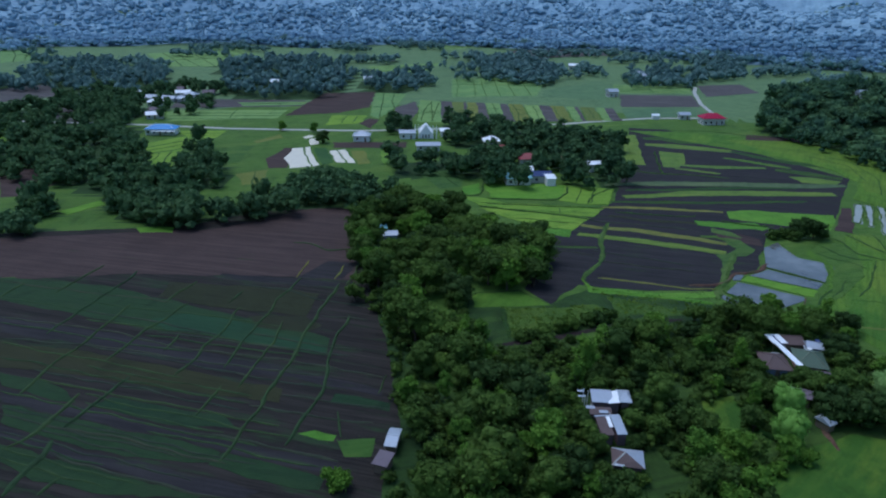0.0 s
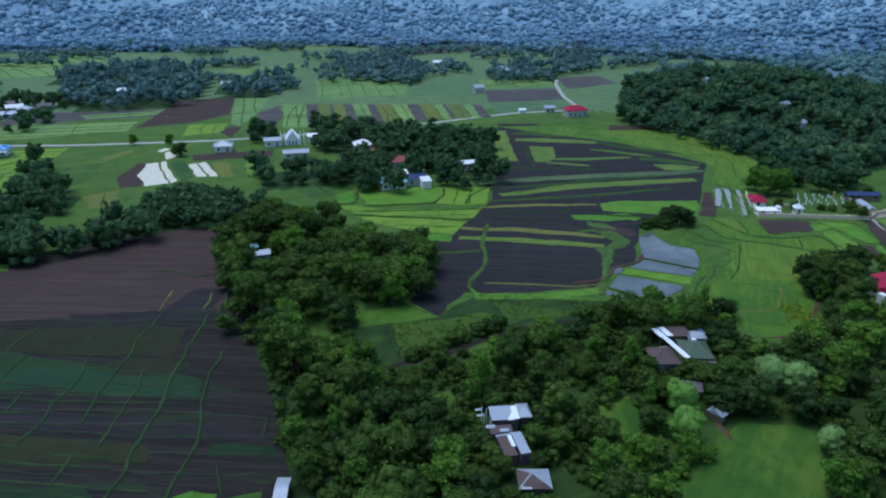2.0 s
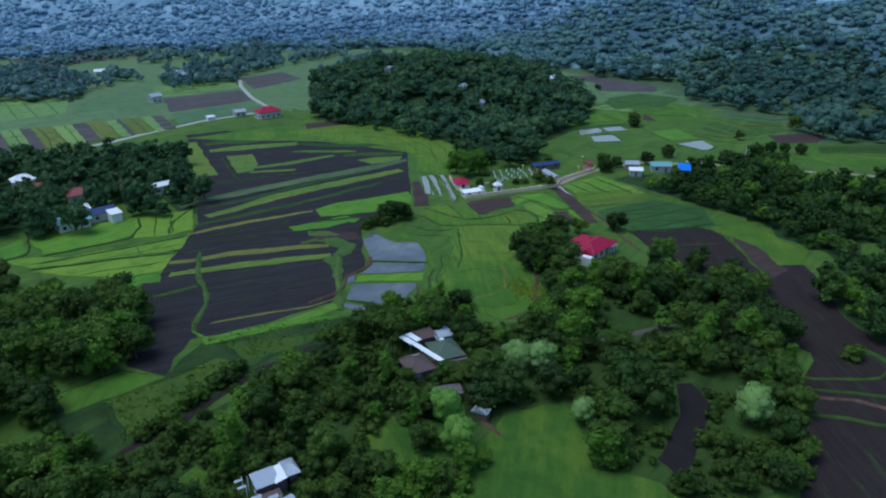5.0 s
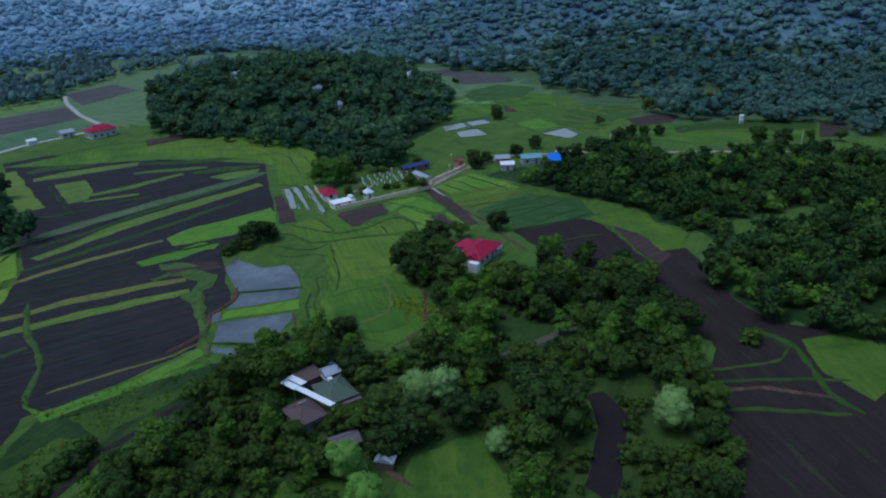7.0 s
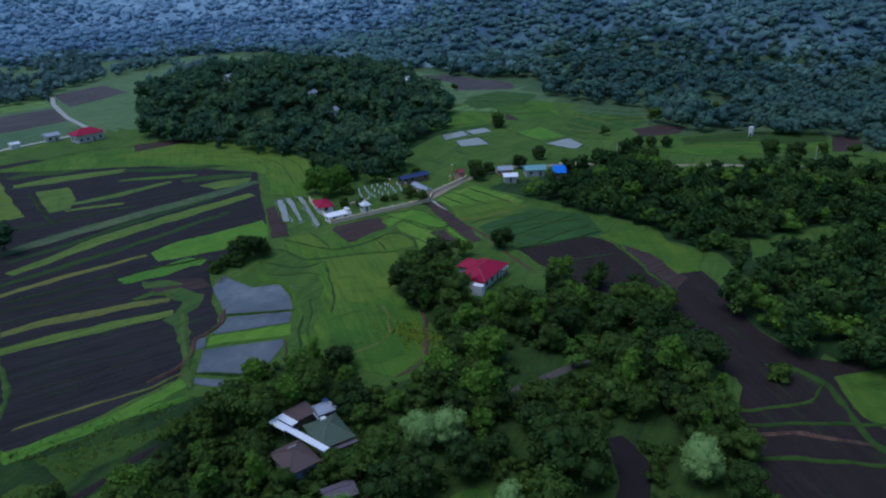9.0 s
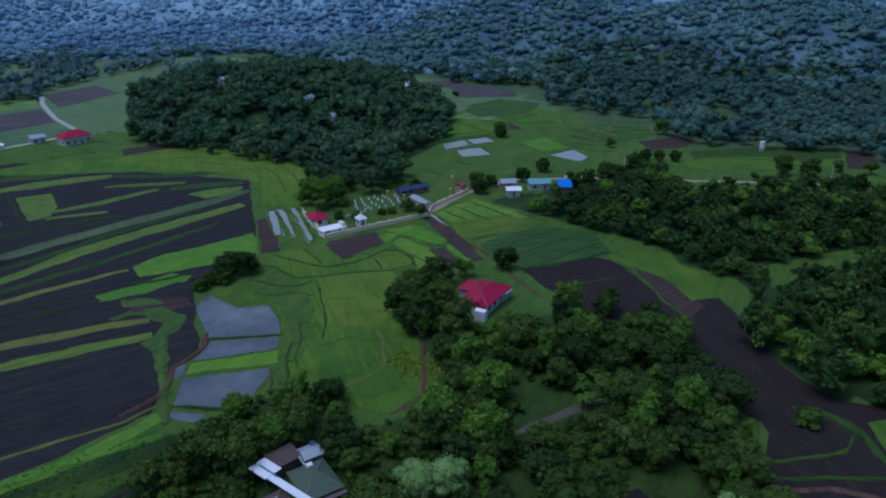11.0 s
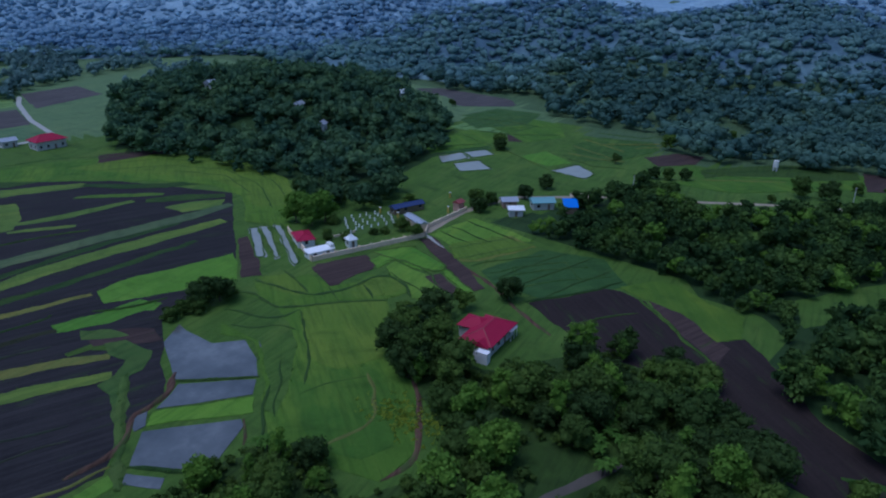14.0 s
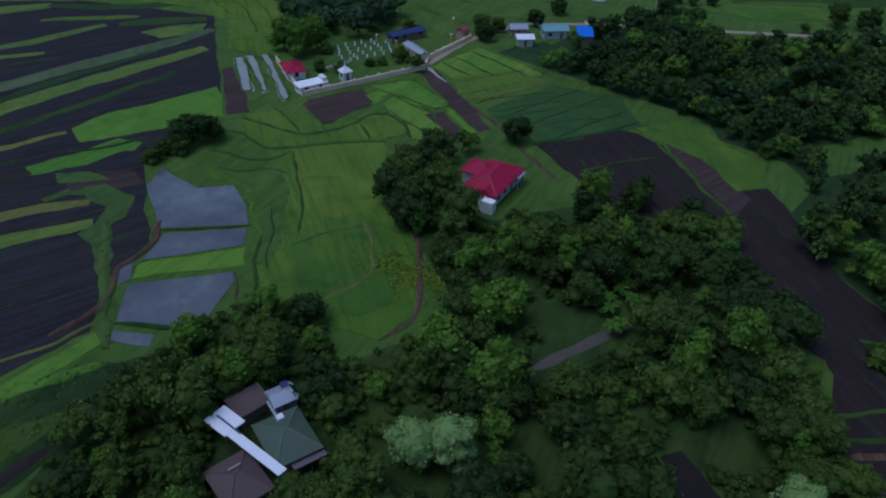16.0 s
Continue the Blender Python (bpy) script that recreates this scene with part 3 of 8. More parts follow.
field(SOIL_BROWN, "bare brown ploughed soil", [(-190, 170), (-88.8, 187.6), (-43.5, 187.2), (-25, 184.2), (-29.5, 210.3), (-31.2, 250.5), (-48.6, 250.0), (-76.2, 226.6), (-150, 212)], 0.1)
field(SOIL, "dark freshly ploughed square", [(-42.4, 186.4), (-35.8, 199.2), (-27.0, 197.4), (-29.6, 186.2)], 0.16)
field(SOIL_BROWN, "strip of bare brown soil", [(151.3, 261.4), (155.1, 261.2), (140.4, 231.6), (135.1, 234.2)], 0.12)
field(BRIGHT, YOUNG, [(172.7, 223.1), (184.7, 217.4), (179.6, 198.4), (174.7, 198.5)], 0.12, 0.6)
field(SOIL_BROWN, "small plot of brown ploughed soil", [(154.8, 227.3), (169.9, 222.6), (166.5, 214.6), (150.5, 214.5)], 0.12)
field(PADDY, RICE, [(196.2, 220.6), (218.1, 220.4), (214.1, 193.1), (192.6, 208.8)], 0.12)
field(YELLOW, "plot of ripening yellow-green rice", [(192.0, 209.4), (212.6, 201.2), (210.4, 189.4), (189.3, 194.4), (185.3, 198.9)], 0.18)
field(TEAL, "plot of blue-green leafy crop", [(184.1, 190.2), (210.2, 186.0), (215.9, 168.9), (203.1, 154.1), (180.5, 167.4), (179.3, 180.1)], 0.12)
field(BRIGHT, YOUNG, [(298.1, 259.1), (315.5, 256.8), (305.3, 235.9), (293.2, 241.5)], 0.12)
field(SOIL_BROWN, "bare brown plot at the foot of the hills", [(403.7, 426.3), (438.4, 397.2), (427.4, 349.1), (396.7, 335.7), (374.7, 359.0)], 0.12)
field(PADDY, RICE, [(324.5, 324.4), (367.3, 326.3), (371.6, 297.0), (342.3, 284.1), (323.8, 303.9)], 0.12)
road("road", [(-400, 405), (-251.1, 398.8), (-163.3, 393.4), (-120.8, 387.7), (-89.7, 387.2), (-46.4, 387.7), (-3.0, 395.8), (69.9, 416.3), (88.1, 424.6), (106.6, 431.5), (125.6, 438.5), (147.2, 440.4), (167.0, 442.2)], 5, ROAD, "narrow pale concrete country road")
road("side_road", [(169.5, 446.1), (175.6, 493.9), (187.5, 544.5), (198.1, 574.1)], 4, ROAD, "pale side road winding uphill")
road("dirt_path", [(191.6, 217.6), (185.3, 202.3), (179.2, 183.1), (171.1, 167.1), (165.4, 154.3)], 1.6, DIRT, "reddish trodden dirt path")

# ponds, meadow and plots round the walled burial ground
field(PASTURE, "broad green meadow with faint terraces", [(127.7, 225.1), (161.7, 205.3), (131.7, 174.4), (128.9, 162.7), (114.0, 148.3), (104.4, 146.2), (100.1, 158.3), (96.6, 167.4), (101, 176), (109, 186.2), (117.3, 202.5), (113.5, 211.1)], 0.06)
for c in ([(102.7, 216.5), (109.9, 221.9), (109.2, 218.1), (110.1, 208.3), (116.0, 204.1), (112.9, 195.1), (108.9, 188.8), (96.7, 200.8), (100.2, 209.0)],
          [(96.3, 198.5), (108.1, 188.3), (104.5, 184.2), (95.5, 189.3), (88.8, 193.4), (93.6, 196.2)],
          [(118.8, 202.9), (121.8, 200.5), (118.6, 196.4), (116.5, 199)], [(111.8, 190), (114.1, 188.2), (112.2, 185.5), (110.3, 186.9)],
          [(84.1, 194.2), (87.5, 193.8), (85.2, 189.8), (82.9, 189.6)], [(75.7, 180.7), (80.2, 173.8), (78.3, 171.8), (74.7, 177.8)],
          [(83.8, 188.5), (98.0, 178.7), (97.2, 176.6), (86.4, 169.7), (77.5, 180.7)]):
    tagged(part("water", slab(c, level(c), 0.9, 0.4), WATER), "still grey water of a fish pond", "pond", "fish ponds", "structure")
bund([(96.5, 200.2), (102.5, 194.4), (108.9, 188.4)], 1.1, 0.35, 0.1, BUND_DARK)
bund([(77.2, 181), (81.5, 175), (86.2, 169.4)], 1.2, 0.35, 0.1, BUND_DARK)
field(BRIGHT, "bright green bank between two ponds", [(87.9, 192.8), (104.5, 183.2), (100.7, 178.8), (85.5, 189.5)], 0.35)
for c in ([(159.4, 266.5), (162.1, 265.2), (148.5, 242.3), (146.1, 243.6)], [(162.7, 265.4), (164.9, 263.9), (151.2, 238.7), (149.5, 239.2)], [(167.3, 264.7), (169.6, 264.0), (152.5, 231.2), (150.0, 230.6)],
          [(272.9, 286.2), (286.0, 283.5), (279.8, 274.1), (264.5, 276.9)], [(286.6, 283.5), (297.8, 279.2), (293.1, 269.3), (280.9, 273.5)], [(267.9, 273.1), (279.7, 268.0), (271.8, 254.5), (259.4, 262.4)], [(287.5, 236.2), (304.4, 232.4), (296.6, 219.6), (286.6, 218.5)]):
    field(FLOOD, "flooded pale seed bed", c, 0.14, 0.6)
# plots of the ploughed middle of the valley
field(DULL, RICE, [(97.3, 389.8), (104.0, 388.2), (92.0, 322.0), (83.5, 323.9)])
strip(DULL, RICE, [(103.1, 365.4), (116.9, 362.2), (130.8, 357.5), (144.2, 351.7)], 9)
strip(BUND_DARK, RANK, [(106.4, 378.7), (116.6, 380.8), (123.8, 373.2), (136.2, 371.8)], 10)
field(DULL, RICE, [(105.8, 350.3), (117.3, 346.3), (112.9, 330.4), (107.3, 318.4), (99.5, 319.1)])
strip(DULL, RICE, [(109.5, 323.3), (122.5, 320.2), (146.9, 320.1)], 5)
strip(DULL, RICE, [(104.5, 316.9), (114.0, 312.5), (122.0, 308.5)], 3)
strip(YGREEN, RICE, [(134.2, 338.6), (142.4, 333.0), (155.6, 322.8), (158.5, 319.7)], 4)
strip(BUND_DARK, RANK, [(142.8, 352.1), (154.1, 339.0), (165.2, 330.1), (178.0, 322.3)], 6)
strip(BUND_DARK, RANK, [(149.9, 317.2), (161.5, 311.1), (173.1, 302.9)], 7)
strip(BUND_DARK, RANK, [(72.9, 280.5), (92.5, 281.7), (119.3, 285.9), (146.2, 287.0)], 3)
strip(BUND_DARK, RANK, [(63.9, 264.1), (82.0, 264.2), (100.6, 264.4), (120.9, 266.7), (141.7, 268.3)], 3)
field(DULL, RICE, [(151.6, 305.8), (161.0, 304.7), (170.9, 299.1), (165.0, 292.3), (152.4, 296.3)])
strip(PALE_STRIP, RICE, [(66, 288), (90, 291), (120, 291.5), (148, 290.5), (169, 292)], 6.5)
strip(DULL, RICE, [(70, 270.5), (100, 277.5), (131, 279), (158, 279)], 7.0)
strip(BUND_DARK, RANK, [(75.2, 264.4), (86.7, 264.6), (95.8, 264.0)], 2.5)
strip(TAN, DRY, [(58, 257.5), (80, 256.3), (102.5, 253.5)], 3.0)
field(BRIGHT, YOUNG, [(104.5, 254.4), (114.6, 256.1), (125.5, 253.6), (143.4, 251.6), (141.4, 246.2), (134.1, 234.4), (128.7, 237.8), (120.5, 238.7), (113.3, 240.9), (102.3, 245.6)])
strip(BRIGHT, YOUNG, [(88.6, 240.4), (98.9, 238.0), (108.9, 238.2), (110.9, 234.5)], 7)
strip(OLIVE, RANK, [(59.3, 246.8), (74.7, 241.8), (88.8, 239.7)], 2.5)
strip(BUND_DARK, RANK, [(33.1, 215.4), (40.1, 214.7), (48.1, 214.2)], 2.0)
strip(TAN, DRY, [(47, 235.8), (68.5, 230), (82, 224.6), (91.5, 219.3)], 4.0)
strip(DULL, RICE, [(44, 227), (64, 221), (76, 216.8), (88.5, 211)], 4.6)
field(BRIGHT, YOUNG, [(33.0, 233.4), (42.3, 229.6), (41.0, 223.5), (32.8, 226.0)])
field(BUND_DARK, RANK, [(26.9, 195.9), (32.1, 194.7), (30.9, 191.8), (27.3, 192.7)])
strip(BUND_MID, RANK, [(85.6, 226.0), (90.7, 225.9), (93.8, 221.1)], 3)
field(SOIL_BROWN, FALLOW, [(92.3, 232.9), (99.1, 229.6), (104.8, 224.4), (103.2, 217.7), (96.6, 221.7), (91.0, 225.5)])
bund([(98.6, 243.3), (102.8, 240.6), (110.0, 237.9), (114.9, 237.4)], 1.0, 0.35, 0.1, BUND_DARK)
field(BRIGHT, YOUNG, [(39.8, 182.9), (50.3, 181.8), (62.6, 180.0), (74.6, 180.9), (75.1, 178.1), (63.1, 176.9), (50.7, 178.1), (39.5, 179.7)])
bund([(57.2, 238.6), (51.0, 222.1), (49.9, 216.3), (49.7, 210.0), (46.8, 201.6), (43.2, 196.0), (40.1, 190.7), (38.9, 186.8), (39.8, 184.0)], 1.7, 0.3, 0.1, BUND)
bund([(46.6, 211.7), (59.5, 206.2), (75.4, 200.1)], 0.7, 0.15, 0.1, BUND_GREY)
bund([(47.8, 202.7), (60.6, 198.7), (73.7, 195.6)], 0.6, 0.15, 0.1, BUND_GREY)
bund([(43.7, 189.9), (53.7, 187.5), (68.8, 183.1), (75.7, 183.4)], 0.9, 0.15, 0.1, TAN)
bund([(30.6, 211.3), (39.1, 210.2), (46.4, 207.5)], 0.6, 0.15, 0.1, BUND_GREY)
bund([(80.6, 313.2), (93.3, 307.2), (108.7, 305.6), (123.1, 301.2)], 1.2, 0.2, 0.1, BUND_DARK)
bund([(103.7, 349.5), (97.8, 319.5), (95.6, 304.7)], 1.0, 0.2, 0.1, BUND_DARK)
bund([(62.6, 251.2), (78.8, 248.0), (90.6, 247.2)], 1.0, 0.2, 0.1, BUND_DARK)
bund([(51.6, 240.5), (67.1, 237.5), (85.0, 232.6)], 1.0, 0.2, 0.1, BUND_GREY)
field(BUND, RANK, [(93.1, 224.9), (97.9, 223.4), (99.2, 215.0), (94.0, 209.0), (90.6, 208.1), (86.4, 199.0), (82.0, 192.6), (82.2, 197.6), (85.5, 204.7), (84.9, 209.7), (88.7, 210.4), (93.3, 215.2), (91.3, 220.4)], category="field strip")
field(BUND, RANK, [(91.9, 235.7), (97.3, 231.4), (99.6, 224.8), (94.9, 227.1), (90.8, 231.2)], category="field strip")
bund([(90.2, 209), (83.7, 196.7), (78.6, 187.1), (73.2, 176.4)], 2.4, 0.3)
bund([(98.1, 202.8), (94.1, 197.2), (87.9, 194.5), (85.2, 194.9), (80.7, 188.4), (76.6, 185.9), (68.5, 185.3)], 1.4, 0.4, 0.1, DIRT)
# rice west of the ploughed land
field(BRIGHT, YOUNG, [(6.5, 282.1), (13.5, 287.6), (13.5, 272.9), (5.8, 268.7)], 0.12)
field(BRIGHT, YOUNG, [(15.3, 286), (49.4, 286.4), (47.2, 272.6), (43, 267), (17.6, 265.6)], 0.12)
field(PADDY, RICE, [(49.1, 284.7), (68.3, 281.7), (62.2, 260.8), (52.8, 260.3), (43.7, 264.1)], 0.12)
field(PADDY, RICE, [(5.5, 268.7), (16.5, 265.5), (23.7, 260.1), (59.6, 256.5), (53.1, 244.9), (35.3, 249.8), (12.7, 256)], 0.12)
field(PADDY, RICE, [(12.6, 254), (35.1, 248.5), (51.7, 243), (42.3, 229.4), (32.1, 224.4), (31.4, 234.6), (18.4, 246.3)], 0.12)
field(BRIGHT, YOUNG, [(32.4, 234.7), (42.5, 230.5), (40.8, 226), (31.9, 223.4)], 0.16)
bund([(16.5, 265.5), (42.7, 264.8), (48.6, 274.2), (49.8, 284.7)], 1.0, 0.3, 0.1, BUND_DARK)
bund([(15, 259.7), (27.7, 257.6), (59.3, 255.1)], 0.9, 0.3, 0.1, BUND_DARK)
bund([(12.7, 255.4), (35.1, 248.5), (52.4, 241.7)], 0.9, 0.3, 0.1, BUND_DARK)
bund([(5.5, 268.7), (13.4, 269.9), (15.3, 286)], 0.9, 0.3, 0.1, BUND_DARK)
bund([(53.9, 260.4), (58.6, 273.2), (68.3, 281.7)], 0.9, 0.3, 0.1, BUND_DARK)
field(TEAL, CROP, [(-10.9, 298.5), (2.6, 308.8), (8.9, 301.6), (5.8, 282.1), (-2.3, 277.6)], 0.12)
# strips near the great plain and beyond the hedge
field(PADDY, RICE, [(-153.7, 343.7), (-133, 368.7), (-127, 340.8), (-140.8, 328.3)], 0.12)
field(PADDY, RICE, [(-139.4, 326.2), (-127, 338.5), (-120.9, 302.7), (-128.5, 300.3)], 0.12)
field(PADDY, RICE, [(-145.5, 379), (-118.9, 381.2), (-119.4, 362.9), (-130.8, 362)], 0.12)
field(YELLOW, RIPE, [(-97.8, 358), (-88.5, 375), (-85.3, 366.9), (-95.1, 353)], 0.12)
field(SOIL_BROWN, FALLOW, [(-83.4, 321.4), (-79.1, 344.3), (-75, 344.6), (-70.7, 306), (-78.4, 305.5)], 0.12)
field(TEAL, CROP, [(-65.4, 345.3), (-59.9, 345.7), (-51, 317.3), (-55.9, 312.9)], 0.12)
field(SOIL_BROWN, FALLOW, [(-57.6, 358.4), (-20.2, 361.3), (-19.6, 348.7), (-55.7, 346)], 0.12)
field(PADDY, RICE, [(-32.9, 340.5), (-22.4, 348.5), (-23.1, 317.1), (-28.1, 314.7)], 0.12)
field(GRASS, RICE, [(-113, 341.9), (-95.3, 348), (-93.9, 312.4), (-103.9, 311.7)], 0.12)
field(YELLOW, RIPE, [(-89.3, 295.4), (-77.9, 303.6), (-73.9, 281.5), (-82.4, 278.5)], 0.12)
field(BRIGHT, YOUNG, [(-137.8, 241.3), (-129, 255.3), (-125.8, 250.6), (-133.3, 238.4)], 0.14)
field(BRIGHT, YOUNG, [(-104.5, 226.2), (-91.4, 226.8), (-90.6, 221.8), (-101.6, 221.3)], 0.14)
field(BRIGHT, YOUNG, [(-28.4, 113.8), (-25.4, 115.3), (-20.8, 113.3), (-21.1, 111.5), (-24.3, 111.8)], 0.14)
field(GRASS, RICE, [(-20.1, 111.9), (-13.4, 112.9), (-13.3, 107.1), (-18.4, 107.3)], 0.12)
field(GRASS, RICE, [(-124.8, 183.2), (-120.6, 184.1), (-118.8, 172.9)], 0.14)
# plots beyond the road
field(SOIL_BROWN, FALLOW, [(-177.7, 480.1), (-94.8, 481.8), (-90.8, 460.5), (-172.3, 444.5)], 0.1)
field(PADDY, RICE, [(-170.3, 438.9), (-98.7, 445.6), (-99.6, 417.9), (-160.9, 404.1)], 0.1)
field(PADDY, RICE, [(-136.7, 468.7), (-92.1, 477.6), (-91.6, 464.6), (-129.8, 456.7)], 0.12)
field(SOIL_BROWN, FALLOW, [(-96.5, 427), (-86.6, 513.9), (-51.1, 522.9), (-49, 460.4), (-66, 439)], 0.1)
field(PADDY, RICE, [(-50.6, 517.7), (-28.3, 517.6), (-32.7, 461.9), (-40.2, 423.2), (-46.1, 431.6)], 0.1)
field(PADDY, RICE, [(-68.1, 429.6), (-47.8, 431.4), (-48.7, 408.8), (-68.6, 400.6)], 0.1)
field(SOIL_BROWN, FALLOW, [(-50.3, 408.7), (-45.2, 422.7), (-39.3, 419.8), (-42.3, 393.4)], 0.1)
field(SOIL_BROWN, FALLOW, [(-32.7, 461.9), (-20.8, 484.7), (-17.1, 453.3), (-22.6, 407.7), (-30.5, 403.8)], 0.1)
field(BRIGHT, RICE, [(-16.9, 480.6), (0.2, 486.8), (-3.9, 417.7), (-17.1, 416.5)], 0.1)
field(PADDY, RICE, [(4.9, 597.4), (47.8, 609.4), (75.7, 567.9), (65.2, 517.4), (4.2, 506)], 0.1)
field(GRASS, RICE, [(72.8, 544.5), (125.7, 595.5), (134.1, 580.7), (115, 503), (68.7, 512.8)], 0.1)
field(SOIL_BROWN, FALLOW, [(126.9, 529), (181.1, 529.5), (171.2, 481.5), (116.8, 476.3)], 0.1)
field(GRASS, RICE, [(115.8, 472), (169.8, 477.1), (168.1, 450.9), (111, 436.5)], 0.1)
field(PADDY, RICE, [(134.1, 580.7), (192.7, 572.2), (184.6, 540.4), (126.5, 536.8)], 0.1)
field(SOIL_BROWN, FALLOW, [(201.4, 582.3), (241.1, 593.1), (239.1, 548.9), (190.1, 525.4)], 0.1)
field(SOIL_BROWN, FALLOW, [(71.2, 835.8), (180.5, 867.2), (193.4, 807.7), (82.3, 757.7)], 0.1)
field(GRASS, RICE, [(152.7, 790), (242.1, 804), (218.9, 723.9), (135.7, 698.7)], 0.1)
field(PADDY, RICE, [(-72.4, 669.8), (-5.1, 705.7), (-14.8, 649.1), (-58, 624.5)], 0.1)
field(PADDY, RICE, [(-304.2, 744.8), (-231.7, 815.7), (-189.9, 747), (-197.2, 652.4), (-250.1, 645.1)], 0.1)
field(PADDY, RICE, [(-439.3, 882.3), (-429.2, 968.9), (-370.9, 880.3), (-407.8, 830.2)], 0.1)
field(PADDY, RICE, [(-455, 747.6), (-437.9, 779.8), (-380.2, 682.8), (-397.4, 649.1)], 0.1)
field(SOIL_BROWN, FALLOW, [(-314.3, 507), (-295, 530.9), (-260.7, 495.1), (-267.3, 464.3), (-283.3, 454.1)], 0.1)
field(SOIL_BROWN, FALLOW, [(-241.3, 441.9), (-224.6, 443.5), (-207.2, 400.1), (-219.3, 399)], 0.1)
field(PADDY, RICE, [(-240.9, 381.5), (-234.6, 386.6), (-215.6, 355.4), (-218.1, 342.6)], 0.1)
field(SOIL_BROWN, FALLOW, [(-191, 296.2), (-170, 297.6), (-156.6, 280.6), (-157.4, 260.9), (-167.8, 256.6)], 0.1)
field(PADDY, RICE, [(-137.9, 902.1), (-108.3, 947.4), (-93.4, 873.7), (-122.4, 841.2)], 0.1)
field(PADDY, RICE, [(-12.9, 874.2), (29.2, 933.6), (33.9, 868.7), (-5.9, 822.9)], 0.1)
# slope of grass under the knoll
field(PASTURE, MEADOW, [(102.1, 399.1), (139.9, 397.6), (185.8, 379.6), (193.6, 331.6), (192, 302), (182.4, 315.5), (162.5, 340.5), (142.3, 360.5), (119.3, 381.4)], 0.1)
field(SOIL_BROWN, FALLOW, [(166.7, 393.4), (190.9, 385.8), (189.9, 373.3), (172.1, 367.9), (160.1, 377.1)], 0.14)
field(PASTURE, MEADOW, [(158.5, 357.8), (193.4, 353.5), (197.2, 322.3), (187.4, 283.1), (169.9, 257.5), (162.2, 273.1), (177.3, 296.4), (176.7, 318.3)], 0.06)
road("dirt_path", [(134.1, 170.3), (127.5, 161.1), (119.8, 152.9), (112.2, 146.6), (103.8, 146.9)], 1.6, DIRT, PATH_LABEL)
road("dirt_path", [(98.8, 178.4), (97.4, 175.3), (93.9, 171.7)], 1.2, DIRT, PATH_LABEL)
# fields in the east
field(SOIL_RED, FALLOW, [(190.9, 123.4), (195.4, 119.9), (170.2, 95.2), (166.1, 84.4), (171.8, 64.9), (112.5, 45), (90.4, 61.3), (115.6, 77.9), (130.2, 85.4), (145.7, 90.4), (166.9, 101.5), (183.6, 114.1)], 0.1)
field(SOIL_RED, DARK, [(176.0, 168.0), (197.6, 158.3), (199.4, 154.0), (197.3, 146.3), (187.0, 132.9), (176.8, 124.2), (168.0, 125.2), (166.0, 136.8), (168.6, 150.7)])
field(SOIL_RED, FALLOW, [(187.0, 132.9), (184.0, 122), (179.3, 117.3), (168, 106), (160, 104), (166, 118), (176.8, 126.2)])
field(SOIL_RED, FALLOW, [(186, 131), (192, 122), (190, 116), (176, 104), (166, 86), (148, 86), (150, 98), (160, 110), (168, 124)])
field(SOIL_BROWN, FALLOW, [(198.4, 146.2), (201.8, 142.5), (194.8, 131.3), (187.8, 121.1), (179.3, 120.3), (185.5, 130.0)])
field(MEADOW_MAT, YOUNG, [(201.3, 155.9), (212.5, 150.4), (213.2, 143.0), (208.4, 134.3), (206.6, 124.4), (195.3, 120.7), (189.6, 124.7), (198.0, 136.7), (198.5, 146.6)])
bund([(198.3, 148.5), (191.0, 138.4), (183.7, 128.2), (178.8, 120.1)], 1.2, 0.15, 0.1, BUND_MID)
bund([(173, 154), (181.7, 150.3), (190.7, 145)], 0.7, 0.2, 0.1, BUND_DARK)
field(TEAL, CROP, [(283.2, 308.3), (311.3, 292.9), (300.9, 277), (279.3, 285.1)], 0.12)
field(PADDY, RICE, [(358.3, 331.2), (373.7, 325.5), (356.3, 287.7), (336.7, 293.2), (331.3, 309.2)], 0.12)
field(SOIL_BROWN, FALLOW, [(403.4, 410.5), (433.8, 392.8), (411.9, 344.2), (381.5, 350.2)], 0.12)
field(SOIL_BROWN, FALLOW, [(330.9, 290.7), (338.8, 284.9), (324.4, 274.5), (319.2, 281.8)], 0.12)
bund([(333.9, 254), (325, 228.5), (323.2, 222.8)], 1.0, 0.3, 0.1, TAN)
bund([(349.4, 256.8), (340.1, 229.2)], 1.0, 0.3, 0.1, TAN)
bund([(345.9, 244.3), (367.9, 223.1)], 1.0, 0.3, 0.1, TAN)
bund([(313.8, 307.1), (300.8, 266.1), (283.9, 227.6)], 1.0, 0.3)
field(PASTURE, MEADOW, [(332.3, 202.2), (347.6, 162.5), (386.7, 137.3), (352.2, 130.4), (311.9, 168.6)], 0.1)
for c in ([(225.3, 118.5), (244.2, 109.3), (258.5, 99.8), (240, 94), (223.3, 104), (211, 111.6)], [(262, 152), (282, 136), (276, 130), (256, 143)]):
    field(GRASS, "grassy glade between trees", c, category="glade", name="glade")
bund([(133.9, 91.1), (140.3, 85.4), (146.1, 80.4), (149.5, 78.6), (157, 78.4)], 1.0, 0.3, 0.1, BUND_MID)
bund([(128.6, 90.2), (134.8, 84.2), (141.4, 77.2), (146, 71.5), (151, 65)], 1.1, 0.3, 0.1, BUND_MID)
bund([(123.8, 82.2), (129.7, 76.5), (132.4, 70.8), (138.9, 61.9)], 1.2, 0.3, 0.1, BUND_MID)
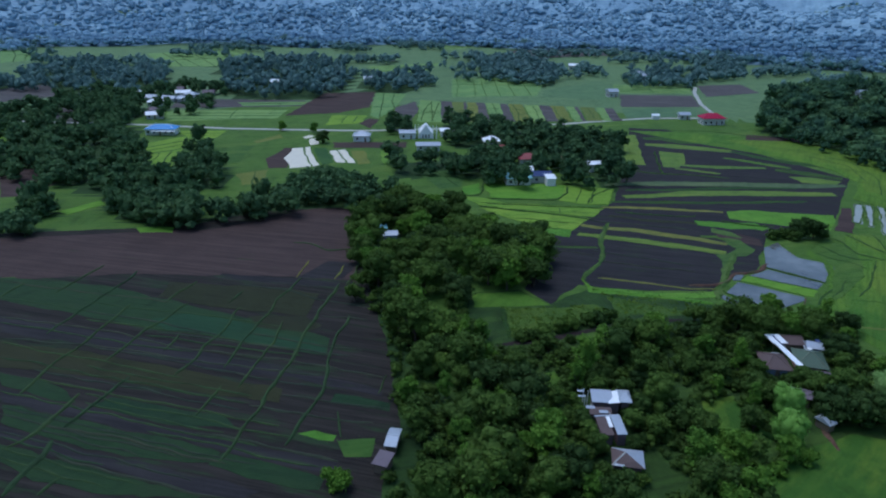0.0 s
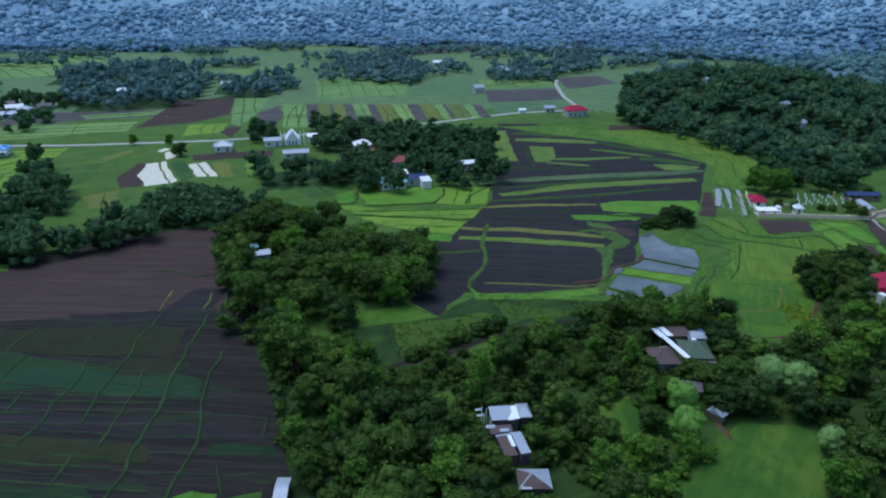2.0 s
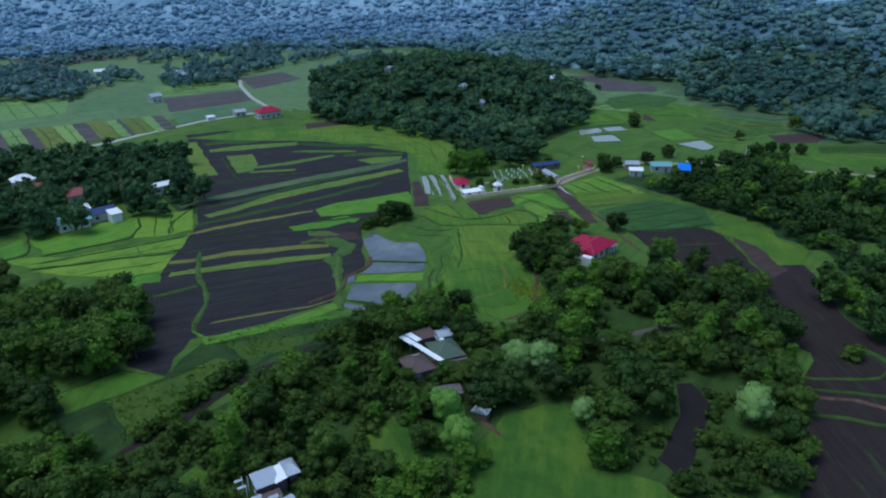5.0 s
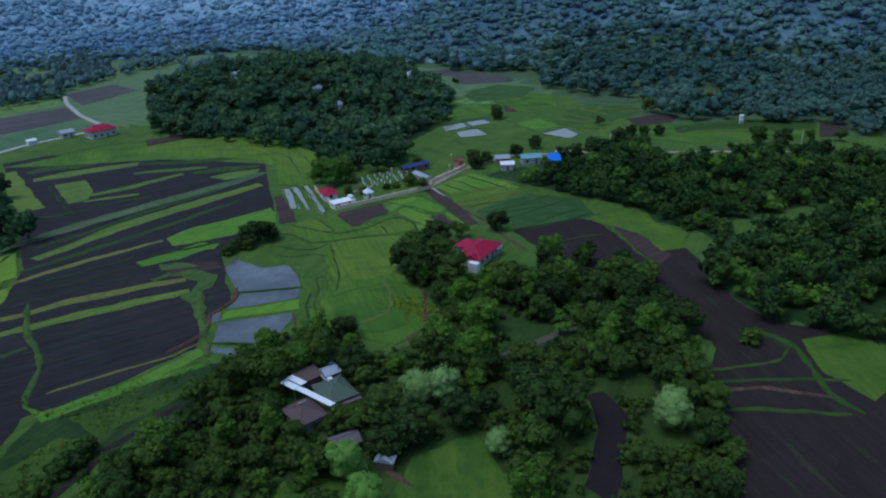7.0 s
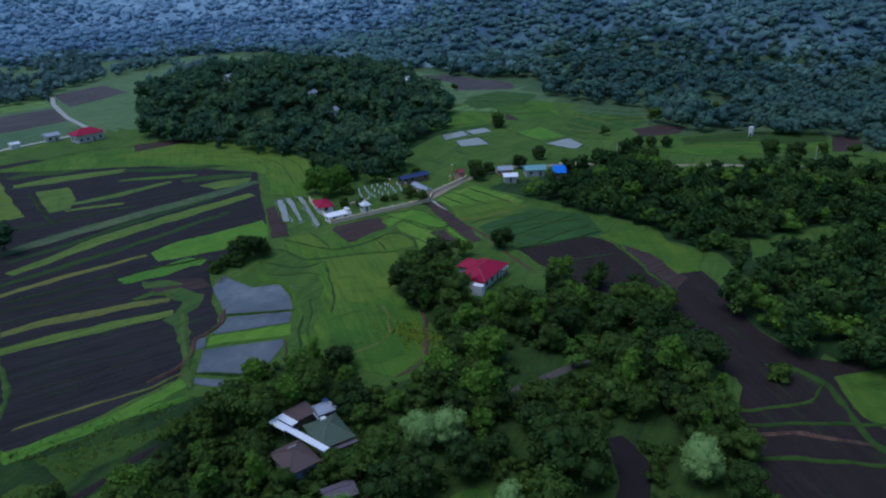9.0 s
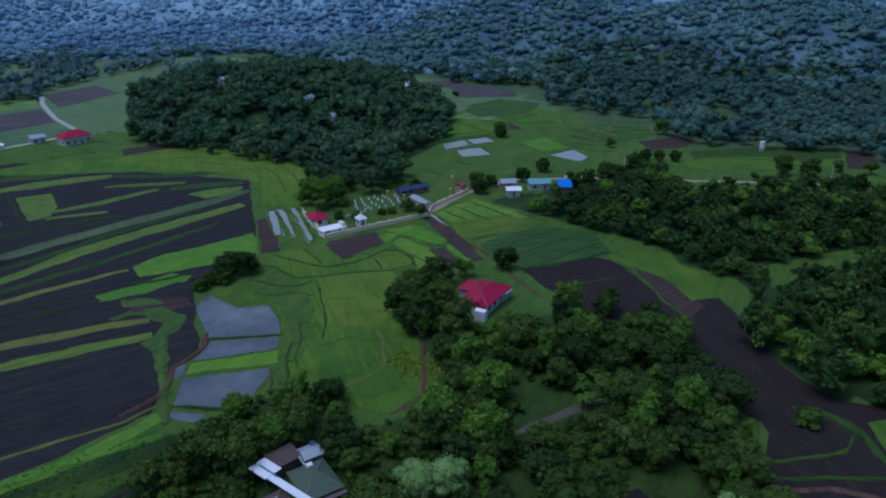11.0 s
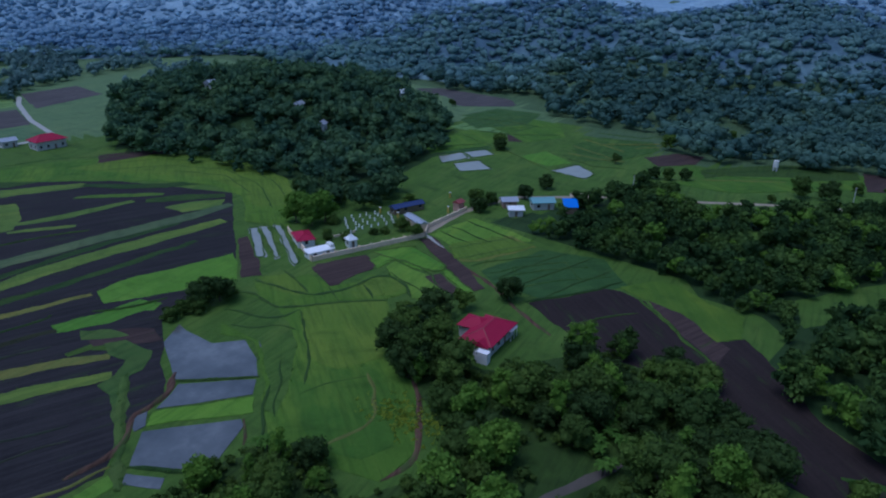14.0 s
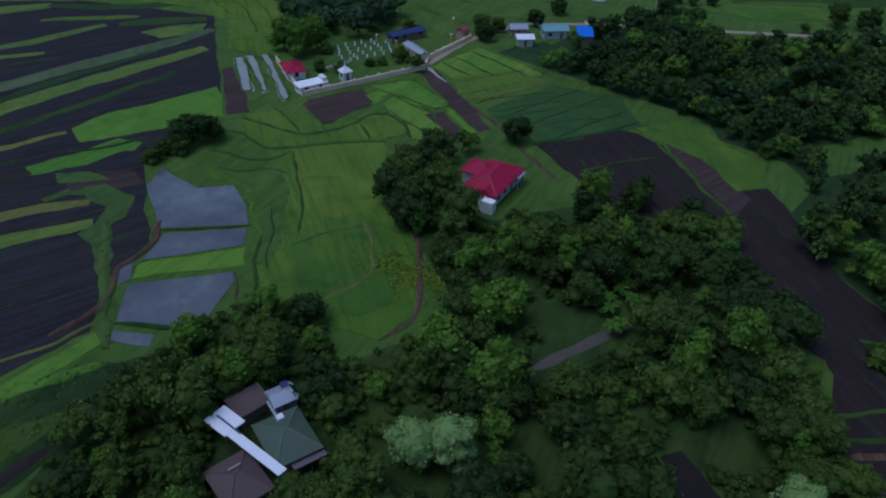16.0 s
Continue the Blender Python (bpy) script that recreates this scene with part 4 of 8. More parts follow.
bund([(157.5, 90.2), (159.5, 84.0), (157.5, 77.8), (151.6, 73.2), (143.6, 67.1), (140.5, 60)], 2.0, 0.3, 0.1, BUND_MID)
field(MEADOW_MAT, MEADOW, [(161.3, 77.5), (172.4, 69.9), (166, 58), (146, 60), (150.5, 69.7), (155, 74)], 0.18)
road("dirt_path", [(124.3, 88.7), (129.1, 85.5), (137.2, 78.4), (143.6, 64.6)], 1.7, DIRT, PATH_LABEL)
road("track", [(195.7, 222.1), (207.8, 225.2), (223.8, 227.5), (246.2, 224.8), (263.1, 208.2), (278.6, 191.9), (290, 171.1), (303.5, 153.2), (320.8, 126)], 3.2, EARTH, TRACK)
road("track", [(195.7, 222.1), (191.2, 214.4), (189.9, 209.2)], 1.6, ROAD, TRACK)
# bank round the weedy plots in the grove
field(GARDEN_MAT, GARDEN, [(14.6, 169.1), (26.8, 169.8), (39.4, 172), (44.6, 166.5), (29, 161.3), (15.4, 153.5)], 0.2)
field(PASTURE, RICE, [(7, 177.9), (20.4, 179.7), (27.2, 171.4), (14.7, 169.5), (7.6, 168.6)], 0.14)
field(GARDEN_MAT, GARDEN, [(43.4, 177.7), (60.2, 169.9), (66.2, 166.7), (57, 166.2), (44.6, 166.5)], 0.18)
bund([(14.4, 169.2), (14.9, 153)], 1.5, 0.4, 0.1, BUND_DARK)
road("track", [(11.8, 148.8), (26.5, 153.3), (43.8, 161.2), (60.4, 164.2)], 2.6, SOIL_RED, PATH_LABEL)
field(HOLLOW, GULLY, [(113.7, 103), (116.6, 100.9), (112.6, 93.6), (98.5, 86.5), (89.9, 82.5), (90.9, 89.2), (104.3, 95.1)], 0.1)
road("track", [(135.5, 119.4), (132.7, 120.2), (123.6, 122.8), (115, 125.1)], 3.0, BROWN_TRACK, "brown earth track between trees")
road("track", [(76.3, 125.9), (73.3, 118.3), (72.4, 111.2)], 2.4, DIRT, PATH_LABEL)
# strips beyond the road
for k, (a, b, grown) in enumerate(((0, .11, 1), (.11, .17, 0), (.17, .23, 1), (.23, .245, 0), (.25, .3, 1), (.3, .345, 0), (.35, .42, 1), (.42, .465, 0), (.47, .54, 1), (.55, .62, 1), (.62, .68, 0), (.68, .75, 1), (.76, .8, 1), (.8, .82, 0), (.83, .9, 1), (.91, .95, 1), (.95, 1.0, 0))):
    tops = [(-18 + 128 * a, 490 - 20 * a), (-18 + 128 * b, 490 - 20 * b)]
    lows = [(-16 + 122 * b, 414 + 14 * b), (-16 + 122 * a, 414 + 14 * a)]
    field(YELLOW if grown and k % 3 else PADDY if grown else SOIL_BROWN, "long plot of yellow-green rice" if grown else "long strip of bare brown soil", tops + lows, 0.1)
for c in ([(-74.8, 324.1), (-75.5, 343.5), (-71, 345.5), (-60.6, 309), (-69.3, 306.1)], [(-70, 346), (-67.8, 347.5), (-57.6, 312.7), (-59.8, 309)],
          [(-57.2, 339.5), (-53.4, 341), (-46, 317.2), (-50.0, 317.8)], [(-52.6, 341.3), (-49.3, 342.4), (-41.1, 316.3), (-45, 317)],
          [(-75.4, 369), (-72, 374), (-69.5, 371), (-73, 366)], [(-70.5, 366), (-66.5, 367), (-64.1, 354.1), (-68.2, 350)]):
    field(TARP, "long white sheet spread over a seed bed", c, 0.3, 0, "ground sheet", "ground_sheet")
field(YELLOW, "strip of pale dry straw", [(-46.6, 340.0), (-39.8, 340.5), (-34.2, 316.7), (-39.6, 314.3)], 0.2)
# strips of the great plain
field(SOIL, STRIPD, [(-92, 127.1), (-71.8, 121.1), (-52.8, 115.1), (-36.6, 110.6), (-19.2, 105.7), (-20.2, 102), (-31.2, 105.4), (-40.2, 108.6), (-51.7, 111.9), (-69.7, 116.8), (-89.4, 122.6)], 0.12)
field(SOIL, STRIPD, [(-84.7, 114.6), (-71.5, 109.7), (-55.1, 104.8), (-37.6, 99.7), (-31.3, 97.5), (-33.8, 96.1), (-38.4, 96), (-53.2, 100.4), (-69.9, 106.5), (-82.7, 111.1)], 0.12)
field(SOIL, STRIPD, [(-111.2, 159.9), (-95.6, 156.8), (-64.7, 147.8), (-49.8, 141.8), (-33.6, 137.4), (-13.1, 129.4), (-13.4, 126.2), (-32.8, 133.2), (-48.1, 136), (-61.6, 139.4), (-83.7, 146.4), (-106.1, 151.2)], 0.12)
field(SOIL, STRIPD, [(-64.9, 188.5), (-30.3, 184.3), (-28.9, 180.5), (-45.6, 181.7), (-65.6, 185.6)], 0.13)
field(WEEDS, STRIPG, [(-125.3, 184), (-91.2, 178.4), (-55.9, 163.1), (-37.4, 156.4), (-27.6, 151), (-27, 143), (-40.6, 146.2), (-53.7, 150.7), (-69.9, 154.7), (-90.5, 160.6), (-116.8, 169.5)], 0.12)
field(STRIP_TEAL, STRIPG, [(-73.2, 159.7), (-65.9, 163.1), (-55.1, 160.3), (-36.5, 151.8), (-27.8, 147.7), (-27.8, 143.5), (-40.7, 146.5), (-53.7, 151), (-66.9, 153.9)], 0.16)
field(WEEDS, STRIPG, [(-88.9, 121.8), (-69.5, 116.3), (-51.5, 111.4), (-40.5, 108.1), (-41.2, 105.2), (-55.4, 105.8), (-72, 110.6), (-85.2, 115.5)], 0.13)
field(WEEDS, STRIPG, [(-40, 108.1), (-31.2, 105.1), (-21.1, 101.4), (-21.9, 98), (-34, 100.5), (-42, 104.5)], 0.13)
field(WEEDS, STRIPG, [(-81.7, 109.5), (-69.5, 105.7), (-53, 99.8), (-39.4, 96.2), (-55.1, 95.8), (-70.2, 99.7), (-78.5, 104)], 0.13)
field(WEEDS, STRIPG, [(-68.2, 125.7), (-43, 118.5), (-39.9, 114.9), (-53.1, 116), (-70.8, 121.6)], 0.13)
field(WEEDS, STRIPG, [(-95.8, 133.6), (-87.5, 131.6), (-78.3, 127.5), (-73.8, 123.1), (-84, 125.2), (-92.8, 128.3)], 0.13)
field(OLIVE, STRIPO, [(-103.7, 147.1), (-82.3, 143.3), (-60.8, 137), (-34.2, 128.8), (-34.4, 124.2), (-57.5, 128.1), (-81.5, 134), (-97.2, 135.9)], 0.12)
field(OLIVE, STRIPO, [(-77.1, 182), (-45.1, 179.5), (-33.7, 176.2), (-35.8, 162.6), (-56.7, 165.7), (-76.7, 172.8)], 0.12)
field(OLIVE, STRIPO, [(-49.9, 162.1), (-35.8, 162.6), (-30.8, 158.1), (-34.1, 153.6), (-47, 156.1)], 0.12)
field(WEEDS, STRIPG, [(-23.4, 127), (-11.5, 124.2), (-11.4, 121.6), (-24.1, 123.9)], 0.12)
bund([(-110.8, 159.3), (-95.1, 155.9), (-80.1, 152.9), (-64, 146), (-50.2, 143.3), (-34.1, 140), (-23.7, 137.7)], 0.81, 0.2, 0.1, BUND_GREY)
bund([(-104.5, 148.4), (-83.5, 145.9), (-71.6, 142.4), (-48.7, 138.1), (-35.8, 136.1), (-26.9, 134.1)], 0.81, 0.2, 0.1, BUND_GREY)
bund([(-69.3, 153), (-51.9, 149.1), (-33.9, 145.4), (-21.9, 142.7)], 0.81, 0.2, 0.1, BUND_GREY)
bund([(-91.7, 163.1), (-67.9, 156.8), (-52.3, 150.7)], 0.68, 0.2, 0.1, BUND_GREY)
bund([(-57.9, 180.8), (-45, 178.7), (-34.6, 172.6), (-20.6, 168)], 0.68, 0.2, 0.1, BUND_GREY)
bund([(-47.6, 153.2), (-30.4, 147.6), (-19.6, 145.3)], 0.68, 0.2, 0.1, BUND_GREY)
bund([(-31.5, 162.8), (-19.9, 161.3)], 0.68, 0.2, 0.1, BUND_GREY)
bund([(-39.7, 122.4), (-27.9, 119.8), (-22.1, 118.1), (-14.3, 117.4)], 0.81, 0.2, 0.1, BUND_GREY)
bund([(-47, 113.8), (-30, 109.1), (-19.2, 105.7)], 0.81, 0.2, 0.1, BUND_GREY)
bund([(-71.4, 106.5), (-57.7, 101.7), (-46.8, 98.5), (-36.4, 95.6)], 0.81, 0.2, 0.1, BUND_GREY)
bund([(-77.6, 115.3), (-72.7, 114), (-62.3, 112.2), (-50.2, 107.8), (-39, 104.6)], 0.81, 0.2, 0.1, BUND_GREY)
bund([(-33.8, 126.7), (-21.8, 123.9), (-11.4, 122.2)], 0.68, 0.2, 0.1, BUND_GREY)
bund([(-35.4, 140.2), (-23.6, 137), (-13.5, 134.3)], 0.68, 0.2, 0.1, BUND_GREY)
bund([(-115.9, 181.2), (-117.2, 170.2)], 0.70, 0.3, 0.1, PLAIN_BUND)
bund([(-100.2, 193.3), (-103.2, 180.9), (-104.9, 173.5)], 0.70, 0.3, 0.1, PLAIN_BUND)
bund([(-88.7, 189.5), (-89.4, 179.6), (-92.7, 165.4), (-94.2, 156.8), (-95.3, 151)], 0.81, 0.3, 0.1, PLAIN_BUND)
bund([(-81.6, 168.1), (-82.9, 159.4), (-83.7, 149.1), (-85.7, 141.1), (-86.7, 133.4), (-87.2, 124.7)], 0.81, 0.3, 0.1, PLAIN_BUND)
bund([(-67.2, 169), (-69.6, 161.4), (-72.2, 155.2), (-73.4, 146.7), (-76.2, 138.5)], 0.81, 0.3, 0.1, PLAIN_BUND)
bund([(-69.6, 183.1), (-72.2, 174.7), (-73.3, 169.4)], 0.70, 0.3, 0.1, PLAIN_BUND)
bund([(-63.7, 152.6), (-64.5, 143.9)], 0.70, 0.3, 0.1, PLAIN_BUND)
bund([(-53.3, 166.8), (-54.2, 152.4), (-56, 145.5), (-56.7, 139.6), (-58.1, 132.9)], 0.81, 0.3, 0.1, PLAIN_BUND)
bund([(-55.1, 177.2), (-57, 169.4)], 0.70, 0.3, 0.1, PLAIN_BUND)
bund([(-41, 186.2), (-44.2, 175.1), (-45.7, 162.2), (-47.7, 148.4), (-49, 136.9)], 0.81, 0.3, 0.1, PLAIN_BUND)
bund([(-40.8, 159.3), (-40.8, 147.3), (-42.3, 137.6), (-43.7, 128.9)], 0.70, 0.3, 0.1, PLAIN_BUND)
bund([(-29.7, 182.7), (-32.3, 167.6), (-34.1, 153.6), (-34.7, 142.8), (-35.6, 135), (-37.1, 125.9), (-38.2, 116.7), (-39.5, 109.7), (-40.5, 104.6)], 1.01, 0.35, 0.1, PLAIN_BUND)
bund([(-24.7, 163), (-26.3, 151), (-26.5, 140.5), (-26, 134.6), (-25.9, 127.9), (-27.3, 122.8), (-28.6, 117.9), (-29.7, 110)], 0.92, 0.35, 0.1, PLAIN_BUND)
bund([(-75.2, 125.9), (-76, 118.5), (-76.7, 113.6), (-77.6, 110.4), (-80, 108.4)], 1.22, 0.35, 0.1, PLAIN_BUND)
bund([(-67.6, 132.6), (-70, 124.6), (-71.2, 117.7), (-72.7, 114)], 0.81, 0.35, 0.1, PLAIN_BUND)
bund([(-73, 110.5), (-72.3, 105.3), (-72.8, 100.8), (-73.5, 95.4)], 1.42, 0.35, 0.1, PLAIN_BUND)
bund([(-47.3, 129.9), (-49.2, 118.9)], 0.70, 0.3, 0.1, PLAIN_BUND)
bund([(-12.9, 135), (-14.4, 127.6)], 0.61, 0.3, 0.1, PLAIN_BUND)
bund([(-21.9, 121), (-20, 112.8)], 0.61, 0.3, 0.1, PLAIN_BUND)
bund([(-65.9, 100.5), (-67.2, 95.8)], 1.22, 0.3, 0.1, PLAIN_BUND)
bund([(-26.5, 207.9), (-26.3, 188), (-27.6, 182.1)], 0.92, 0.3, 0.1, PLAIN_BUND)
bund([(-41.7, 199.3), (-42.6, 186.5)], 0.68, 0.2, 0.1, TAN)
bund([(-30.3, 196.3), (-31.8, 185.8)], 0.68, 0.2, 0.1, TAN)
bund([(-49, 214.3), (-44.5, 214.5), (-37, 207.4), (-30.2, 209.2)], 0.70, 0.3, 0.1, PLAIN_BUND)
bund([(-123.5, 180.9), (-104.7, 176.4), (-88.8, 172.7), (-71.5, 169.2)], 0.61, 0.15, 0.1, BUND_GREY)
bund([(-94.4, 169), (-80.5, 165.5), (-68.3, 163.7), (-51.9, 159.8), (-41.4, 156.9)], 0.61, 0.15, 0.1, PLAIN_BUND)
bund([(-117.4, 170.5), (-99.6, 165.8), (-83.3, 161.2)], 0.61, 0.15, 0.1, PLAIN_BUND)
bund([(-89.6, 158.8), (-73.2, 155.5), (-60.5, 152.4), (-47.6, 149), (-34, 145.1)], 0.61, 0.15, 0.1, PLAIN_BUND)
bund([(-71.4, 151.5), (-58.1, 148.3), (-47, 145.8), (-32.5, 142.6)], 0.61, 0.15, 0.1, PLAIN_BUND)
bund([(-109.3, 156.6), (-94.7, 152.7), (-83.3, 149.7), (-69, 145.8), (-57.9, 143.8)], 0.61, 0.15, 0.1, PLAIN_BUND)
bund([(-83.7, 146.4), (-71.5, 143.9), (-59.6, 140.2)], 0.61, 0.15, 0.1, BUND_GREY)
bund([(-67.4, 141.2), (-53.7, 137.2), (-39.6, 133), (-28.1, 130)], 0.61, 0.15, 0.1, BUND_GREY)
bund([(-103.4, 146.6), (-91.3, 142.7), (-77.7, 139.4), (-67.2, 135.9), (-56.1, 132.8)], 0.61, 0.15, 0.1, PLAIN_BUND)
bund([(-79.1, 136.7), (-66, 133.1), (-53.6, 129.7), (-40, 126.1)], 0.61, 0.15, 0.1, PLAIN_BUND)
bund([(-99.5, 140), (-87.9, 136.9), (-75.9, 133.1), (-61.2, 129.5), (-50.1, 126), (-40.7, 123.4)], 0.61, 0.15, 0.1, PLAIN_BUND)
bund([(-89.3, 135), (-76.6, 131), (-62.4, 127.7), (-51.2, 123.9), (-41.1, 121.2)], 0.61, 0.15, 0.1, BUND_GREY)
bund([(-87.4, 131.4), (-76.3, 128.2), (-66.4, 125.3), (-52.6, 121.7), (-43.5, 119.2), (-32.1, 116.2)], 0.61, 0.15, 0.1, PLAIN_BUND)
bund([(-74, 125.9), (-61.4, 121.4), (-49.6, 118.7), (-37.3, 114.6), (-29, 112.4)], 0.61, 0.15, 0.1, PLAIN_BUND)
bund([(-72.5, 122.7), (-63.3, 119.8), (-53.1, 116.9), (-42, 113.6)], 0.61, 0.15, 0.1, PLAIN_BUND)
bund([(-91.5, 126.3), (-81.3, 123.3), (-68, 119.3), (-57.5, 116), (-47.1, 113.1), (-34.9, 109.7)], 0.61, 0.15, 0.1, PLAIN_BUND)
bund([(-56.6, 113.7), (-44.2, 110.6), (-32.9, 106.6), (-22.7, 103.9)], 0.61, 0.15, 0.1, PLAIN_BUND)
bund([(-88.2, 120.5), (-74.2, 116.7), (-64.2, 113.7), (-51.9, 109.7), (-42.9, 106.7), (-33.5, 104.4)], 0.61, 0.15, 0.1, BUND_GREY)
bund([(-87, 118.6), (-77.7, 115.5), (-68.5, 112.4), (-59.6, 110.2), (-46.9, 106)], 0.61, 0.15, 0.1, BUND_GREY)
bund([(-77.9, 113.9), (-64.8, 109.7), (-55.3, 106.7)], 0.61, 0.15, 0.1, BUND_GREY)
bund([(-83.7, 112.9), (-72.8, 109.4), (-63.3, 106.4), (-52.9, 103.5), (-43.6, 100)], 0.61, 0.15, 0.1, BUND_GREY)
bund([(-82.7, 111.1), (-68.9, 106.2), (-60.3, 103.6)], 0.61, 0.15, 0.1, PLAIN_BUND)
bund([(-80.8, 107.9), (-69.5, 104.3), (-60.4, 101.5), (-52, 98.7)], 0.61, 0.15, 0.1, PLAIN_BUND)
bund([(-79.5, 105.6), (-68.6, 101.6), (-58.1, 98.3)], 0.61, 0.15, 0.1, PLAIN_BUND)

# meadow plots before the walled ground
field(YGREEN, MEADOW, [(134.9, 208.0), (142.2, 204.7), (149.6, 199.4), (152.4, 195.3), (147.3, 190.5), (141.6, 187.0), (135.5, 178.3), (132.1, 175.5), (127.1, 177.0), (122.6, 179.6), (121.0, 183.6), (122.0, 188.9), (127.6, 197.7)])
field(PASTURE, MEADOW, [(135.6, 228.6), (142.9, 225.4), (149.4, 223.2), (148.5, 212.2), (153.9, 208.7), (161.3, 209.7), (164.6, 204.9), (160.2, 194.9), (152.9, 196.3), (145.2, 203.6), (137.2, 208.0), (131.3, 212.4), (131.7, 220.4)])
field(YGREEN, MEADOW, [(138.8, 231.0), (145.0, 228.1), (144.0, 219.5), (141.8, 213.8), (138.6, 214.6), (137.0, 221.3)])
field(YGREEN, MEADOW, [(147.6, 208.7), (155.0, 207.5), (161.0, 208.2), (163.8, 205.2), (161.4, 198.2), (156.0, 197.3), (149.3, 201.3), (146.2, 204.7)])
field(GRASS, MEADOW, [(126.5, 226.0), (131.1, 222.2), (130.5, 211.3), (128.4, 203.7), (121.9, 193.1), (111.5, 181.6), (103.1, 174.4), (102.8, 177.8), (109.0, 184.3), (114.0, 193.7), (118.2, 201.4), (117.1, 206.9), (117.8, 215.3)])
field(PASTURE, MEADOW, [(118.5, 188.7), (120.3, 182.8), (124.0, 177.3), (130.1, 174.5), (125.9, 165.8), (119.0, 157.1), (111.7, 152.1), (105.6, 153.5), (102.5, 159.5), (104.6, 169.8), (110.0, 179.7)])
field(SOIL_BROWN, FALLOW, [(152.3, 226.4), (160.2, 225.9), (169.7, 222.4), (164.3, 213.4), (158.3, 213.6), (150.9, 212.0), (148.6, 213.2)])
field(BRIGHT, YOUNG, [(167.7, 219.0), (177.1, 218.7), (182.6, 218.7), (181.6, 213.8), (173.6, 214.0), (165.1, 212.5)])
field(BRIGHT, YOUNG, [(173.9, 213.0), (181.4, 212.6), (176.7, 197.4), (173.8, 201.1), (171.9, 205.1)])
field(PADDY, RICE, [(167.5, 211.3), (172.5, 212.5), (171.0, 204.2), (171.4, 199.3), (168.4, 192.9), (164.3, 186.0), (160.1, 188.4), (158.6, 192.2), (162.7, 199.1), (164.4, 205.8)])
field(SOIL_BROWN, FALLOW, [(189.9, 219.9), (194.4, 218.3), (180.3, 189.7), (175.6, 181.6), (172.2, 183.0), (179.5, 199.5)])
field(SOIL_BROWN, FALLOW, [(170.0, 198.4), (174.7, 197.0), (169.3, 185.0), (165.9, 185.4), (166.4, 190.4)])
field(BRIGHT, YOUNG, [(178.8, 201.6), (177.8, 197.5), (171.4, 182.7), (169.6, 183.6), (175.0, 195.5)])
bund([(128.2, 228.6), (131.6, 225.0), (131.1, 218.4), (130.9, 211.8), (135.3, 209.1), (139.7, 206.4), (147.0, 201.1), (152.4, 195.7)], 1.5, 0.12, 0.1, STEP)
bund([(137.0, 230.6), (138.4, 223.2), (139.2, 216.6), (141.9, 211.5), (148.1, 208.1), (153.4, 208.1), (160.2, 209.0), (164.4, 205.8), (162.7, 199.1), (158.6, 192.2)], 1.5, 0.12, 0.1, STEP)
bund([(146.3, 230.4), (144.1, 221.7), (141.8, 213.8)], 1.1, 0.12, 0.1, STEP)
bund([(147.5, 213.3), (145.1, 208.1), (143.9, 203.9)], 0.9, 0.1, 0.1, STEP)
bund([(155.2, 207.3), (153.1, 202.7), (150.4, 198.5)], 0.9, 0.1, 0.1, STEP)
bund([(170.4, 214.8), (174.5, 212.4), (174.0, 205.5), (172.2, 198.5), (167.6, 191.5)], 1.0, 0.1, 0.1, STEP)
bund([(121.5, 221.0), (124.0, 215.8), (124.6, 210.3), (129.4, 207.4), (134.0, 207.5)], 1.3, 0.1, 0.1, STEP)
bund([(117.9, 212.9), (120.8, 207.4), (125.0, 205.1), (127.0, 199.7)], 1.0, 0.1, 0.1, STEP)
bund([(134.0, 207.5), (127.0, 196.1), (120.4, 186.6), (113.6, 179.2)], 0.8, 0.08, 0.1, STEP)
bund([(110.6, 177.5), (115.6, 177.1), (120.2, 174.9), (124.7, 172.5)], 0.7, 0.06, 0.1, BUND_MID)
bund([(102.9, 161.7), (107.5, 160.3), (112.3, 159.9), (117.1, 162.2), (122.1, 168.3), (125.5, 173.4)], 1.2, 0.06, 0.1, TAN)
bund([(108.6, 184.8), (104.1, 179.6), (100.2, 174.6), (96.4, 170.3)], 0.9, 0.08, 0.1, STEP)
bund([(116.3, 191.1), (110.0, 183.2), (102.8, 174.8)], 0.6, 0.08, 0.1, STEP)
field(YGREEN, RIPE, [(193.3, 209.8), (209.3, 203.7), (211.4, 191.2), (206.6, 190.9), (189.1, 196.3), (185.5, 201.9)], 0.14)
bund([(184.8, 194.9), (196.6, 189.8), (205.5, 183)], 0.5, 0.2)
bund([(182.9, 183.4), (196.3, 177.8), (208.6, 167.9)], 0.5, 0.2)
bund([(180.4, 176.7), (192.9, 170.9), (205.7, 160.8)], 0.5, 0.2)
bund([(184.6, 187.1), (196.2, 182.5), (206.7, 175.1)], 0.5, 0.2)
bund([(192.5, 185.7), (187.3, 179.9), (181.5, 173)], 0.4, 0.2)
bund([(206.7, 177), (201.4, 170.8), (196.4, 164.2)], 0.4, 0.2)
bund([(176.1, 169.1), (184.8, 164.7), (195.9, 159.6), (205.2, 157.1)], 1.4, 0.3, 0.1, BUND_DARK)
# east of the knoll
field(PASTURE, MEADOW, [(351.8, 341.9), (378.5, 326.6), (371.1, 285.4), (346.1, 265.5), (323.5, 274.4), (337.5, 303.3)])
field(GRASS, MEADOW, [(333.8, 254.3), (358.2, 252.6), (369.1, 229.6), (355.9, 218.4), (327.4, 222.6), (311.2, 233.8)])
